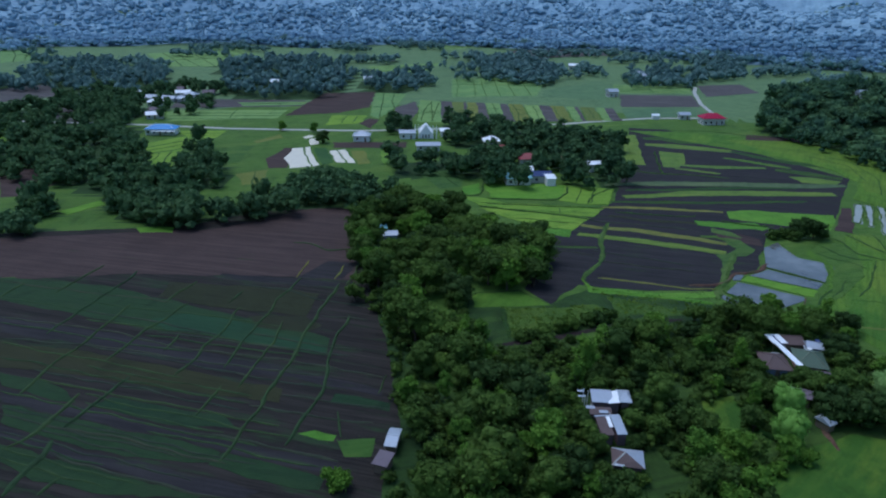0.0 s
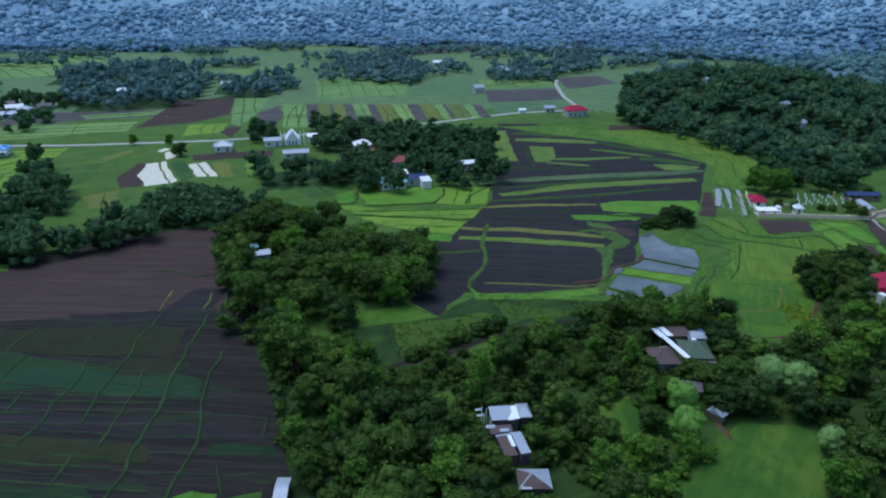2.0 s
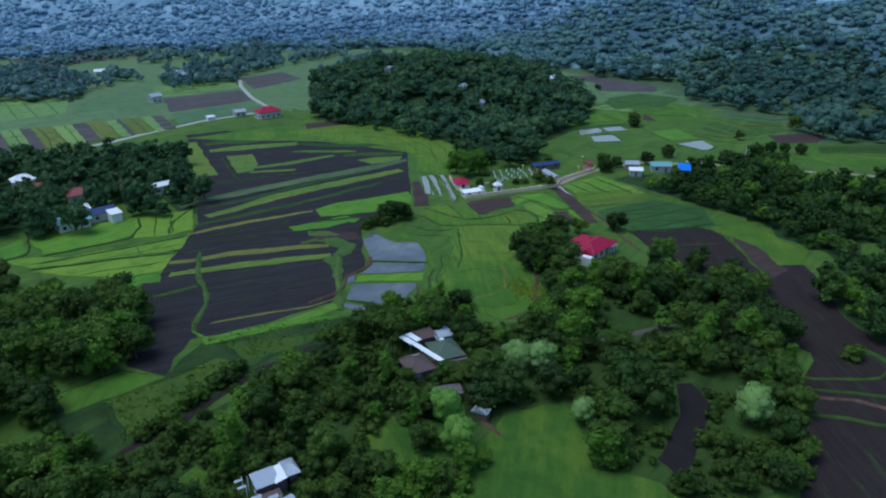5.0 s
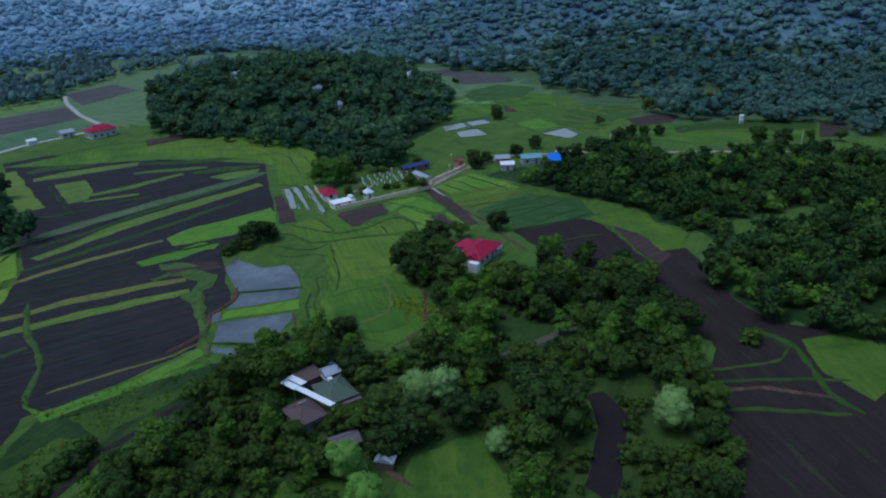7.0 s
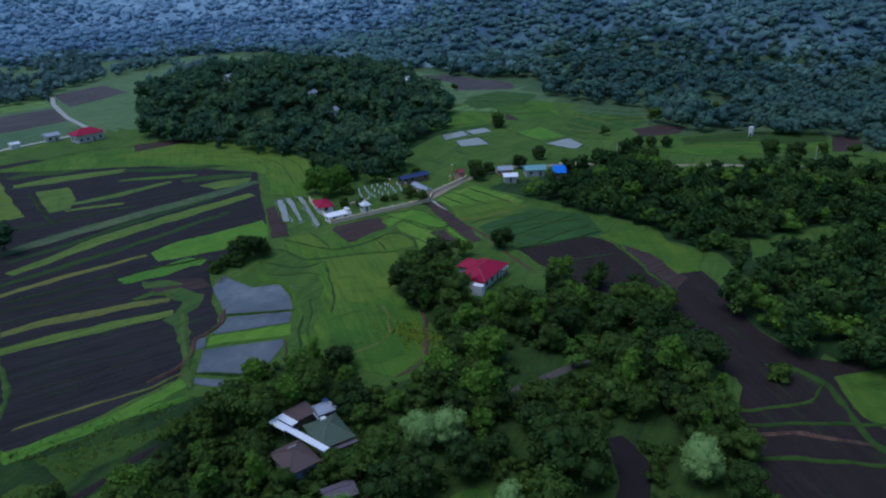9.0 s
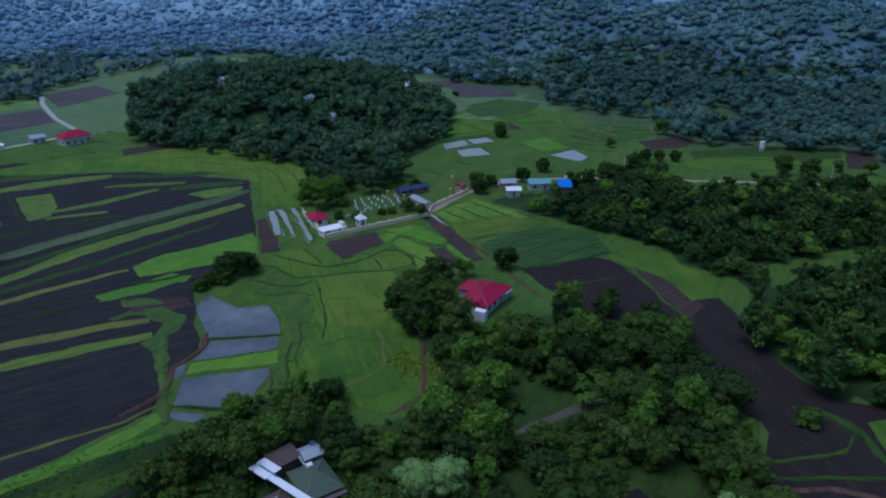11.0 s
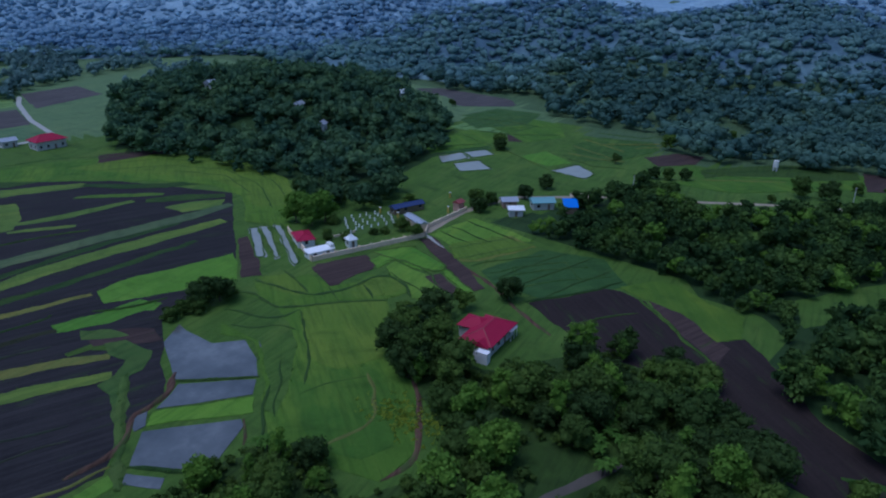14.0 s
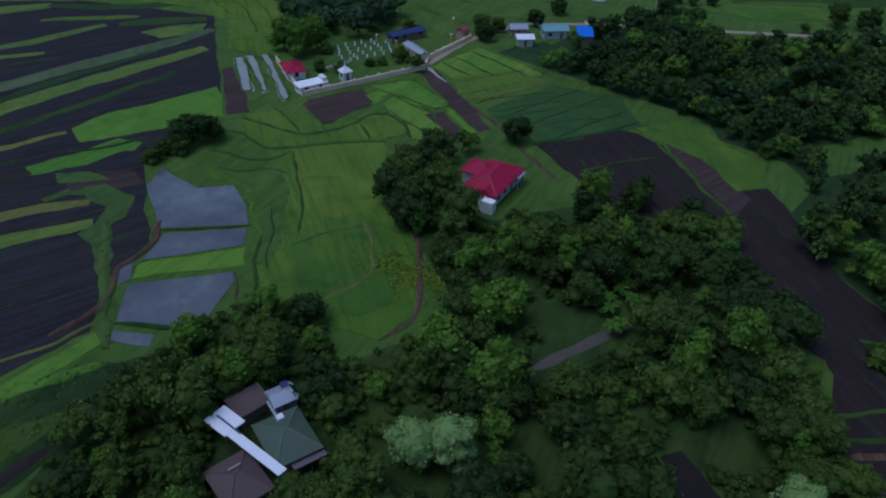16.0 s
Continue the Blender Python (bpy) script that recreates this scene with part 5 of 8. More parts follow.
field(SOIL_BROWN, FALLOW, [(337.7, 218.0), (354.1, 210.2), (359.0, 198.4), (342.8, 195.4), (326.6, 205.3)])
field(BUND_DARK, MEADOW, [(334.1, 190.2), (359.3, 174.8), (391.6, 143.2), (366.4, 135.1), (340.6, 156.3), (320.5, 181.8)])
field(SOIL_BROWN, FALLOW, [(385.9, 139.0), (407.3, 131.0), (355.1, 120.1), (349.1, 128.9)])
bund([(326.6, 249.7), (325.0, 233.1), (329.3, 223.7)], 1.6, 0.2, 0.1, STEP)
bund([(345.9, 248.7), (350.1, 235.1), (362.2, 227.6)], 1.6, 0.2, 0.1, STEP)
bund([(311.3, 243.0), (306.7, 225.2), (313.6, 215.0)], 1.6, 0.2, 0.1, STEP)
bund([(359.4, 253.3), (362.0, 235.3), (357.2, 220.5)], 1.6, 0.2, 0.1, STEP)
bund([(348.7, 332.8), (357.9, 311.0), (358.2, 288.0)], 1.6, 0.2, 0.1, STEP)
bund([(326.7, 306.4), (334.4, 285.9), (348.7, 270.7)], 1.6, 0.2, 0.1, STEP)
bund([(331.1, 186.4), (353.7, 167.8), (377.1, 144.1)], 1.6, 0.2, 0.1, STEP)
bund([(319.7, 246.9), (319.3, 231.3), (323.6, 220.5)], 1.4, 0.2, 0.1, TAN)
bund([(349.6, 228.7), (363.6, 220.7)], 1.4, 0.2, 0.1, TAN)
bund([(318.9, 183.6), (329.4, 170.9), (340.6, 156.3)], 1.4, 0.2, 0.1, TAN)
field(PASTURE, MEADOW, [(284.7, 307.9), (326.9, 313), (331.2, 294), (303.6, 283.1), (273.8, 292.3)], 0.12)
field(TEAL, CROP, [(346.6, 339.7), (385.1, 339.1), (390.5, 309.9), (357, 298.2), (331.3, 312.7)], 0.12)
field(PASTURE, MEADOW, [(304.7, 192), (332.8, 177.8), (351.5, 154.5), (344.7, 135.9), (310.5, 167)], 0.12)
field(YGREEN, RIPE, [(278.3, 195.3), (290.5, 183), (280.6, 179.5), (273.5, 190.4)], 0.12)
bund([(349.8, 258.4), (351.1, 237.2), (363.2, 225.4)], 1.0, 0.25, 0.1, BUND_MID)
bund([(367.6, 259.1), (372.8, 236.3), (389.6, 229)], 1.0, 0.25, 0.1, BUND_MID)
bund([(331.1, 189.2), (334.4, 171.5), (344.5, 156.8)], 1.0, 0.25, 0.1, BUND_MID)
# grassy slope under the knoll
field(YGREEN, MEADOW, [(148.4, 380.6), (186, 377.7), (208.8, 352.2), (203.1, 306.2), (185.4, 273.4), (173.3, 283.8), (182.4, 304.4), (181, 330.9), (162.1, 357.2)], 0.1)
bund([(151.3, 381.6), (181.7, 369.8), (200.6, 344.2), (197.4, 306.2), (183.7, 275.3)], 0.8, 0.07, 0.1, BUND_MID)
bund([(155.3, 368.8), (180, 356.8), (193.4, 333.3), (189.3, 302.7), (176.7, 278)], 0.8, 0.07, 0.1, BUND_MID)
bund([(177.7, 348), (188.3, 325.4), (182, 299.1)], 0.8, 0.07, 0.1, BUND_MID)
bund([(120.8, 397.9), (138.5, 397.3), (152.9, 385.5), (180, 387.6)], 0.8, 0.07, 0.1, BUND_MID)
bund([(126.6, 402.2), (149.6, 401), (169.9, 389.1)], 0.8, 0.15)
bund([(40.8, 181.8), (51.2, 179.5), (60.6, 177.2), (71.5, 173.8)], 2.4, 0.3, 0.1, BRIGHT)
bund([(40.5, 191.6), (38.7, 188.2), (40, 183.7), (41.5, 181.9)], 1.6, 0.3, 0.1, BRIGHT)
# ---------------------------------------------------------------- plants
ICO = bmesh.new()
bmesh.ops.create_icosphere(ICO, subdivisions=2, radius=1)
ICO_V = np.array([v.co[:] for v in ICO.verts])
ICO_T = np.array([[v.index for v in f.verts] for f in ICO.faces])
ICO.free()
ICO = bmesh.new()
bmesh.ops.create_icosphere(ICO, subdivisions=1, radius=1)
ICO1_V = np.array([v.co[:] for v in ICO.verts])
ICO1_T = np.array([[v.index for v in f.verts] for f in ICO.faces])
ICO.free()


def crown_arrays(seed, r, h, base, lumps, leaves, leaf, fine=True, flat=0.8, loose=1.25, full=0.6):
    """A crown: uneven lumps of foliage round a centre, with tufts of leaves standing out all over them."""
    rng = np.random.default_rng(seed)
    iv, it = (ICO_V, ICO_T) if fine else (ICO1_V, ICO1_T)
    verts, tris, count = [], [], 0
    centres, radii = [], []
    core = (r * full, r * full, (h - base) * full * 0.66)
    centres.append((0, 0, base + (h - base) * 0.5))
    radii.append(core)
    for k in range(lumps - 1):
        a = rng.uniform(0, 2 * math.pi)
        up = rng.uniform(0, 1)
        out = r * (0.8 * math.sqrt(rng.uniform(0.1, 1))) * math.sqrt(max(0.05, 1 - (up * 1.05 - 0.35) ** 2))
        size = r * rng.uniform(0.16, 0.44)
        centres.append((out * math.cos(a), out * math.sin(a), base + size * 0.5 + up * (h - base - size * 1.2)))
        radii.append((size, size * rng.uniform(0.85, 1.1), size * flat * rng.uniform(0.75, 1.1)))
    for c, s in zip(centres, radii):
        bumps = 0.7 + 0.4 * rng.random(len(iv))
        verts.append(iv * bumps[:, None] * s * 0.92 + c)
        tris.append(it + count)
        count += len(iv)
    weight = np.array([s[0] ** 1.7 for s in radii])
    pick = rng.choice(lumps, leaves, p=weight / weight.sum())
    d = rng.normal(size=(leaves, 3))
    d[:, 2] = np.where(rng.random(leaves) < 0.75, np.abs(d[:, 2]), d[:, 2])
    d /= np.linalg.norm(d, axis=1)[:, None]
    at = np.array(centres)[pick] + d * np.array(radii)[pick] * rng.uniform(0.75, loose, (leaves, 1))
    nrm = d + 0.7 * rng.normal(size=(leaves, 3))
    nrm /= np.linalg.norm(nrm, axis=1)[:, None]
    t1 = np.cross(nrm, rng.normal(size=(leaves, 3)))
    t1 /= np.linalg.norm(t1, axis=1)[:, None]
    t2 = np.cross(nrm, t1)
    size = leaf * rng.uniform(0.6, 1.35, (leaves, 1))
    quad = np.stack([at + t1 * size, at + t2 * size * 0.6 + nrm * size * 0.25, at - t1 * size * 0.9, at - t2 * size * 0.6 + nrm * size * 0.2], 1)
    verts.append(quad.reshape(-1, 3))
    q = count + 4 * np.arange(leaves)
    tris.append(np.concatenate([np.stack([q, q + 1, q + 2], 1), np.stack([q, q + 2, q + 3], 1)]))
    return np.concatenate(verts), np.concatenate(tris)


def limb(bm, a, b, r0, r1, sides=6):
    a, b = Vector(a), Vector(b)
    turn = (b - a).to_track_quat("Z", "Y").to_matrix()
    rings = [[bm.verts.new(p + turn @ Vector((r * math.cos(2 * math.pi * k / sides), r * math.sin(2 * math.pi * k / sides), 0))) for k in range(sides)] for p, r in ((a, r0), (b, r1))]
    for k in range(sides):
        bm.faces.new((rings[0][k - 1], rings[0][k], rings[1][k], rings[1][k - 1]))


def tree(name, label, seed, r, h, base, material, lumps=15, leaves=900, leaf=0.5, flat=0.8, loose=1.25, full=0.6):
    """A tree at the origin: a tapered trunk with limbs, and a crown."""
    rng = random.Random(seed)
    root = thing(name, label, "tree", group="trees of the groves")
    bm = bmesh.new()
    fork = base * 0.75 + 0.1 * h
    limb(bm, (0, 0, -0.4), (0.1, 0, fork), 0.035 * h, 0.022 * h, 8)
    for k in range(5):
        a = k * 1.26 + rng.uniform(-0.4, 0.4)
        limb(bm, (0.1, 0, fork - 0.1), (0.55 * r * math.cos(a), 0.55 * r * math.sin(a), fork + 0.3 * (h - fork) + rng.uniform(0, 0.25) * h), 0.017 * h, 0.006 * h)
    part("trunk", bm, BARK, root, "grey-brown trunk with spreading limbs")
    v, t = crown_arrays(seed, r, h, base, lumps, leaves, leaf, full > 0.7, flat, loose, full)
    linked("crown", from_arrays("crown", v, t), material, root, "leafy crown")
    return root


KINDS = [
    tree("broadleaf_tree", "broad dark green leafy tree", 1, 4.6, 9.0, 1.6, LEAF, 26, 1150, 0.38),
    tree("broadleaf_tree", "spreading dark green leafy tree", 2, 5.4, 8.4, 1.4, LEAF, 30, 1250, 0.39),
    tree("broadleaf_tree", "tall dark green leafy tree", 3, 4.0, 11.0, 2.0, LEAF, 26, 1150, 0.38),
    tree("small_tree", "small rounded green tree", 4, 3.2, 6.2, 0.7, LEAF, 18, 850, 0.32),
    tree("leafy_tree", "fresh light green leafy tree", 5, 3.6, 7.6, 1.0, LEAF_LIGHT, 20, 1100, 0.34),
    tree("mango_tree", "dense dark mango-like tree", 6, 4.6, 8.2, 0.9, LEAF_DARK, 28, 1200, 0.38),
    tree("shrub", "low light green shrub", 7, 2.4, 3.2, 0.1, LEAF_LIGHT, 14, 520, 0.3),
    tree("shrub", "low dark green shrub", 8, 2.6, 3.0, 0.1, LEAF, 14, 520, 0.3),
]
FEATHER = tree("feathery_tree", "slender feathery green tree", 11, 2.7, 9.6, 1.2, LEAF_LIGHT, 22, 1100, 0.27, 1.25, 1.3)
ROUND = tree("rounded_tree", "rounded mid-green leafy tree", 12, 4.1, 7.8, 0.6, LEAF, 26, 1600, 0.3, 0.95, 1.1, 0.76)
KINDS += [FEATHER, ROUND]
PALE = tree("pale_tree", "rounded tree with dense pale green foliage", 9, 3.7, 7.6, 0.5, LEAF_PALE, 22, 2600, 0.22, 0.95, 1.06, 0.86)
for root in (*KINDS, PALE):
    root.location = (0, -400, 0)


def inside(x, y, poly):
    hit = False
    for (ax, ay), (bx, by) in zip(poly, [*poly[1:], poly[0]]):
        if (ay > y) != (by > y) and x < (bx - ax) * (y - ay) / (by - ay) + ax:
            hit = not hit
    return hit


CLEAR = []          # circles and plots that stay free of trees: x, y, radius
OPEN_LAND = []      # outlines of open ground inside the groves
USED = set()


def plant(kind, x, y, size=1.0, turn=0.0):
    root = KINDS[kind] if isinstance(kind, int) else kind
    m = Matrix.Translation((x, y, float(height(x, y)))) @ Euler((0, 0, turn)).to_matrix().to_4x4() @ Matrix.Diagonal((size, size, size * 1.0, 1))
    if root.name not in USED:
        USED.add(root.name)
        root.matrix_basis = m
        return root
    ob = copy_thing(root, Matrix.Translation((x, y, float(height(x, y)))) @ Euler((0, 0, turn)).to_matrix().to_4x4())
    ob.scale = (size, size, size)
    return ob


def spots(poly, gap, seed, keep=1.0):
    rng = random.Random(seed)
    xs, ys = [p[0] for p in poly], [p[1] for p in poly]
    out = []
    for iy in range(int((max(ys) - min(ys)) / (gap * 0.87)) + 1):
        for ix in range(int((max(xs) - min(xs)) / gap) + 2):
            x = min(xs) + (ix - 0.5 * (iy % 2)) * gap + rng.uniform(-0.38, 0.38) * gap
            y = min(ys) + iy * gap * 0.87 + rng.uniform(-0.38, 0.38) * gap
            ok = inside(x, y, poly) and rng.random() < keep and not any(math.hypot(x - cx, y - cy) < cr for cx, cy, cr in CLEAR) and not any(inside(x, y, q) for q in OPEN_LAND)
            if ok:
                out.append((x, y))
    return out


def grove(poly, gap, seed, mix, keep=1.0, lo=0.75, hi=1.2):
    rng = random.Random(seed + 50)
    for x, y in spots(poly, gap, seed, keep):
        plant(rng.choice(mix), x, y, rng.uniform(lo, hi), rng.uniform(0, 6.28))


def wood(name, label, places, material, seed, tall, r, lumps, leaves, leaf, fine=False, kind="stuff", low=0.7, high=1.25):
    """A wood too thick to count: many trees joined into one mesh."""
    rng = np.random.default_rng(seed)
    kinds = [crown_arrays(seed * 10 + k, r * f, tall * g, tall * 0.1, lumps, leaves, leaf, fine) for k, (f, g) in enumerate(((1, 1), (1.15, 0.85), (0.85, 1.15), (0.75, 0.75), (1.05, 1.0)))]
    vs, ts, count = [], [], 0
    for x, y in places:
        v, t = kinds[rng.integers(0, len(kinds))]
        a, s = rng.uniform(0, 6.28), rng.uniform(low, high)
        c, d = math.cos(a) * s, math.sin(a) * s
        w = np.stack([v[:, 0] * c - v[:, 1] * d + x, v[:, 0] * d + v[:, 1] * c + y, v[:, 2] * s + float(height(x, y))], 1)
        vs.append(w)
        ts.append(t + count)
        count += len(v)
    me = from_arrays(name, np.concatenate(vs), np.concatenate(ts))
    return tagged(linked(name, me, material), label, "trees", kind=kind)


LIME = tree("light_green_tree", "rounded tree with fresh light green foliage", 10, 3.7, 7.6, 0.4, LEAF_LIME, 22, 2600, 0.22, 0.95, 1.06, 0.86)
BANANA_LABEL = "clump of broad-leaved banana plants"


def banana(seed):
    """A clump of banana plants: short stems under arching broad leaves."""
    rng = random.Random(seed)
    root = thing("banana_plant", BANANA_LABEL, "plant", group="banana plants")
    stems, leaves = bmesh.new(), bmesh.new()
    for k in range(4):
        sx, sy, h = rng.uniform(-1.3, 1.3), rng.uniform(-1.3, 1.3), rng.uniform(1.6, 2.8)
        limb(stems, (sx, sy, -0.3), (sx, sy, h), 0.16, 0.1)
        for j in range(8):
            a, ln = j * 0.785 + rng.uniform(-0.3, 0.3), rng.uniform(1.5, 2.3)
            d, side = Vector((math.cos(a), math.sin(a), 0)), Vector((-math.sin(a), math.cos(a), 0)) * 0.34
            spine = [Vector((sx, sy, h)) + d * ln * u + Vector((0, 0, ln * (0.75 * u * 1.6 - 1.15 * u * u))) for u in (0, 0.35, 0.7, 1.0)]
            rows = [[leaves.verts.new(p + side * w * s - Vector((0, 0, 0.08 * abs(s)))) for s in (-1, 0, 1)] for p, w in zip(spine, (0.4, 1, 0.9, 0.15))]
            for p, q in zip(rows, rows[1:]):
                for i in range(2):
                    leaves.faces.new((p[i], p[i + 1], q[i + 1], q[i]))
    part("stem", stems, BARK, root)
    part("leaves", leaves, LEAF_BANANA, root, "arching broad green leaves")
    return root


BANANA = banana(3)
for root in (LIME, BANANA):
    root.location = (0, -400, 0)

PASTURE_EDGE = [(68.3, 112.1), (77.4, 116.4), (86, 114.1), (90.4, 112.2), (87.7, 106.4), (84.9, 100.7), (79.9, 94.6), (83.5, 90), (86.1, 84.8), (85.5, 79.8), (63.7, 85.3), (51.8, 98.5), (61.3, 106.5)]
GARDEN_EDGE = [(6.5, 178.2), (20.6, 181), (27.6, 172.8), (45, 167.5), (66.5, 167.2), (66.5, 163), (43.9, 164.7), (28.5, 159.6), (15, 151.9), (7, 167.9)]
GULLY_EDGE = [(114.2, 104.1), (118, 101.2), (113.3, 93.1), (99, 86.2), (89.5, 82), (90.1, 89.2), (103.8, 95.5)]
OPEN_LAND += [PASTURE_EDGE, GARDEN_EDGE, GULLY_EDGE, *[[(52.8, 126.7), (60.1, 129.1), (57.1, 117.8), (50, 112.5), (47.3, 116.6)], [(12.8, 128.6), (18.4, 135.1), (23.7, 138), (25, 133.4), (16.7, 125.9)], [(31.5, 150.2), (43.2, 158.1), (47.1, 157.2), (38, 147.5)]]]
CLEAR += [(11.8, 148.8, 2.6), (15.5, 149.8, 2.6), (19.3, 150.8, 2.6), (22.9, 152.1, 2.6), (26.5, 153.3, 2.6), (30.7, 155.5, 2.6), (34.9, 157.4, 2.6), (39.3, 159.5, 2.6), (43.8, 161.2, 2.6), (48.3, 162.3, 2.6), (52.7, 163, 2.6), (57.1, 163.4, 2.6), (43.2, 153.3, 4), (37.4, 151.2, 4), (33.2, 149.5, 4), (78.3, 115.7, 4), (48.3, 130.2, 4)]
CLEAR += [(135.6, 119.5, 4.2), (132.7, 120.2, 4.4), (128.7, 121.3, 4.4), (123.6, 122.8, 4.4), (119.2, 124, 4.4), (115, 125.1, 4.2), (102.3, 113.6, 4.5), (103.6, 117.1, 4.5), (126.3, 129.7, 4.5)]
CLEAR += [(143, 154.5, 6.5), (138.5, 151, 6), (150, 153, 7), (157, 154.5, 7.5), (146.2, 157.5, 7.5), (152, 148, 5)]
CLEAR += [(-18.3, 217.1, 5.5), (-17.8, 211.1, 5), (-19.3, 206.1, 4.5), (-21.3, 222.4, 5)]
CLEAR += [(230, 211, 6), (226, 203, 7), (243, 209, 6), (240, 205, 5), (246, 199, 5.5), (243, 195, 5), (257, 202, 4), (249, 196, 5), (251, 191, 4), (240, 190, 5), (236, 193, 5), (246, 187, 5), (233, 199, 5), (262, 453, 6), (267, 377, 7), (262, 370, 5), (259, 349, 6), (243, 328, 5), (343, 380, 7),
          (90.2, 126.3, 4.5), (93.5, 123.8, 4.5), (91, 120, 4), (88.2, 105.3, 4), (113.7, 85.6, 6), (101.1, 102.8, 6), (67.4, 121.5, 4.5), (63.9, 112.9, 5), (66, 107, 4), (72, 111, 5),
          (80.5, 139.5, 6.6), (72.4, 139, 5.4), (77.3, 147.2, 5.2), (84.9, 146.5, 4.4), (72, 126.5, 5), (73.5, 117, 5), (32, 123, 6.2), (31, 114.5, 6), (33, 104, 7.6), (153.5, 164.5, 10), (-10.5, 108, 5.5),
          (128, 100, 3.5), (122, 96, 5), (46, 134, 3.5), (58, 112, 4), (52, 143, 3), (40, 100, 3.5), (64, 120, 3), (20, 118, 2.5)]
# trees
for x, y in [(196.2, 265.1), (207.2, 263.7), (215.4, 259.4), (189.8, 266.8)]:
    plant(3, x, y, 0.85, x)
for x, y in [(194.7, 230.8), (215.8, 249.3), (180.7, 250), (213.3, 265.8), (213.6, 242.1), (174.2, 235.5)]:
    plant(7, x, y, 1.0, x)
for x, y in [(66.5, 141), (65.8, 137.2), (82.9, 133.3), (86.3, 135.5), (75.8, 129.2)]:
    plant(7, x, y, 0.8, x)
for x, y in [(105.5, 125.3), (139.2, 103.8)]:
    plant(4, x, y, 1.15, x)
for x, y in [(153.5, 86.1)]:
    plant(7, x, y, 1.2, x)
for x, y in [(27.9, 157.2), (35.2, 160.7), (40.8, 162.9), (23.5, 153.8), (30.6, 158.3), (38.2, 161.2)]:
    plant(7, x, y, 1.1, x)
for x, y in [(17.6, 151.5), (20.5, 152.6), (3.9, 162.9), (6.7, 156.5), (0.3, 158.1)]:
    plant(7, x, y, 0.9, x)
for x, y in [(90.5, 116.1)]:
    plant(5, x, y, 0.85, x)
for x, y in [(80.9, 120.3)]:
    plant(4, x, y, 0.75, x)
for x, y in [(81.9, 94.1)]:
    plant(4, x, y, 1.0, x)
for x, y in [(88.7, 81.1), (124.3, 104.5)]:
    plant(7, x, y, 1.3, x)
for x, y in [(81.2, 119.1), (76.3, 120.3)]:
    plant(5, x, y, 0.9, x)
for x, y in [(52.4, 110.3), (48.4, 107.3), (48, 104.4)]:
    plant(6, x, y, 1.3, x)
for x, y in [(67.4, 121.5), (63.9, 112.9)]:
    plant(LIME, x, y, 0.95, x)
for x, y in [(90.2, 126.3), (93.8, 123.4)]:
    plant(PALE, x, y, 1.0, x)
for x, y in [(88.2, 105.3)]:
    plant(PALE, x, y, 0.7, x)
for x, y in [(113.7, 85.6)]:
    plant(PALE, x, y, 1.1, x)
for x, y in [(104.9, 134.2), (107.4, 125.9)]:
    plant(4, x, y, 1.3, x)
for x, y in [(68.4, 144.6), (69.6, 148.3), (67.2, 136.2), (77.6, 131.4), (84.8, 132.4), (87.6, 139.5), (88.4, 143.4), (80.2, 153.2), (74.5, 152.4), (66.6, 140.8), (75.4, 133.2)]:
    plant(3 if int(x * 10) % 2 else 9, x, y, 0.6, x)
for x, y in [(25.6, 116.2), (26.2, 112.4), (34.9, 110.6), (35.8, 116.9), (27.4, 108.9), (25.1, 124.2), (31.2, 128.2), (36.4, 128.0), (38.6, 121.5), (27.1, 102.6)]:
    plant(3 if int(x * 10) % 2 else 9, x, y, 0.55, x)
for x, y in [(101.1, 102.8)]:
    plant(1, x, y, 1.35, x)
for x, y in [(83.9, 94.6), (91.8, 100.3)]:
    plant(0, x, y, 0.9, x)
for x, y in [(119.3, 227.3), (123.2, 226.0)]:
    plant(5, x, y, 0.85, x)
for x, y in [(114.3, 227.1), (109.8, 225.8), (116.2, 224.6), (126.6, 226.8)]:
    plant(7, x, y, 1.15, x)
for x, y in [(98.4, 158.7)]:
    plant(5, x, y, 0.7, x)
for x, y in [(134.9, 175.2), (144, 176.7), (154.1, 180.4), (130.1, 166.1)]:
    plant(5, x, y, 1.0, x)
for x, y in [(174, 173.1)]:
    plant(5, x, y, 0.8, x)
for x, y in [(140, 152), (143.5, 149.5), (146.5, 152.5), (136.5, 149), (139, 155.5)]:
    plant(7, x, y, 0.85, x)
for x, y in [(162, 178)]:
    plant(3, x, y, 0.9, x)
for x, y in [(174.6, 253.6), (180.4, 253.8), (173.2, 260)]:
    plant(4, x, y, 1.35, x)
for x, y in [(191.4, 229.6), (183.5, 233.4), (186.4, 231.6), (170.3, 240.4), (172.6, 243.6)]:
    plant(3 if x > 190 else 7, x, y, 0.75, x)
for x, y in [(193.2, 282.8)]:
    plant(5, x, y, 0.9, x)
for x, y in [(189.8, 221)]:
    plant(3, x, y, 0.9, x)
for x, y in [(301.6, 272.8), (247.9, 220.6), (264.1, 221.8), (223.8, 223.2)]:
    plant(5, x, y, 0.7, x)
for x, y in [(-62.7, 355.7)]:
    plant(5, x, y, 0.8, x)
for x, y in [(-71.4, 381), (-88.8, 384)]:
    plant(4, x, y, 0.7, x)
for x, y in [(-23.3, 179.7), (-24.2, 171.5)]:
    plant(3, x, y, 0.9, x)
for x, y in [(-19.3, 99.7), (-17.7, 98.3)]:
    plant(6, x, y, 1.0, x)
for x, y in [(50.8, 96.1)]:
    plant(4, x, y, 1.0, x)
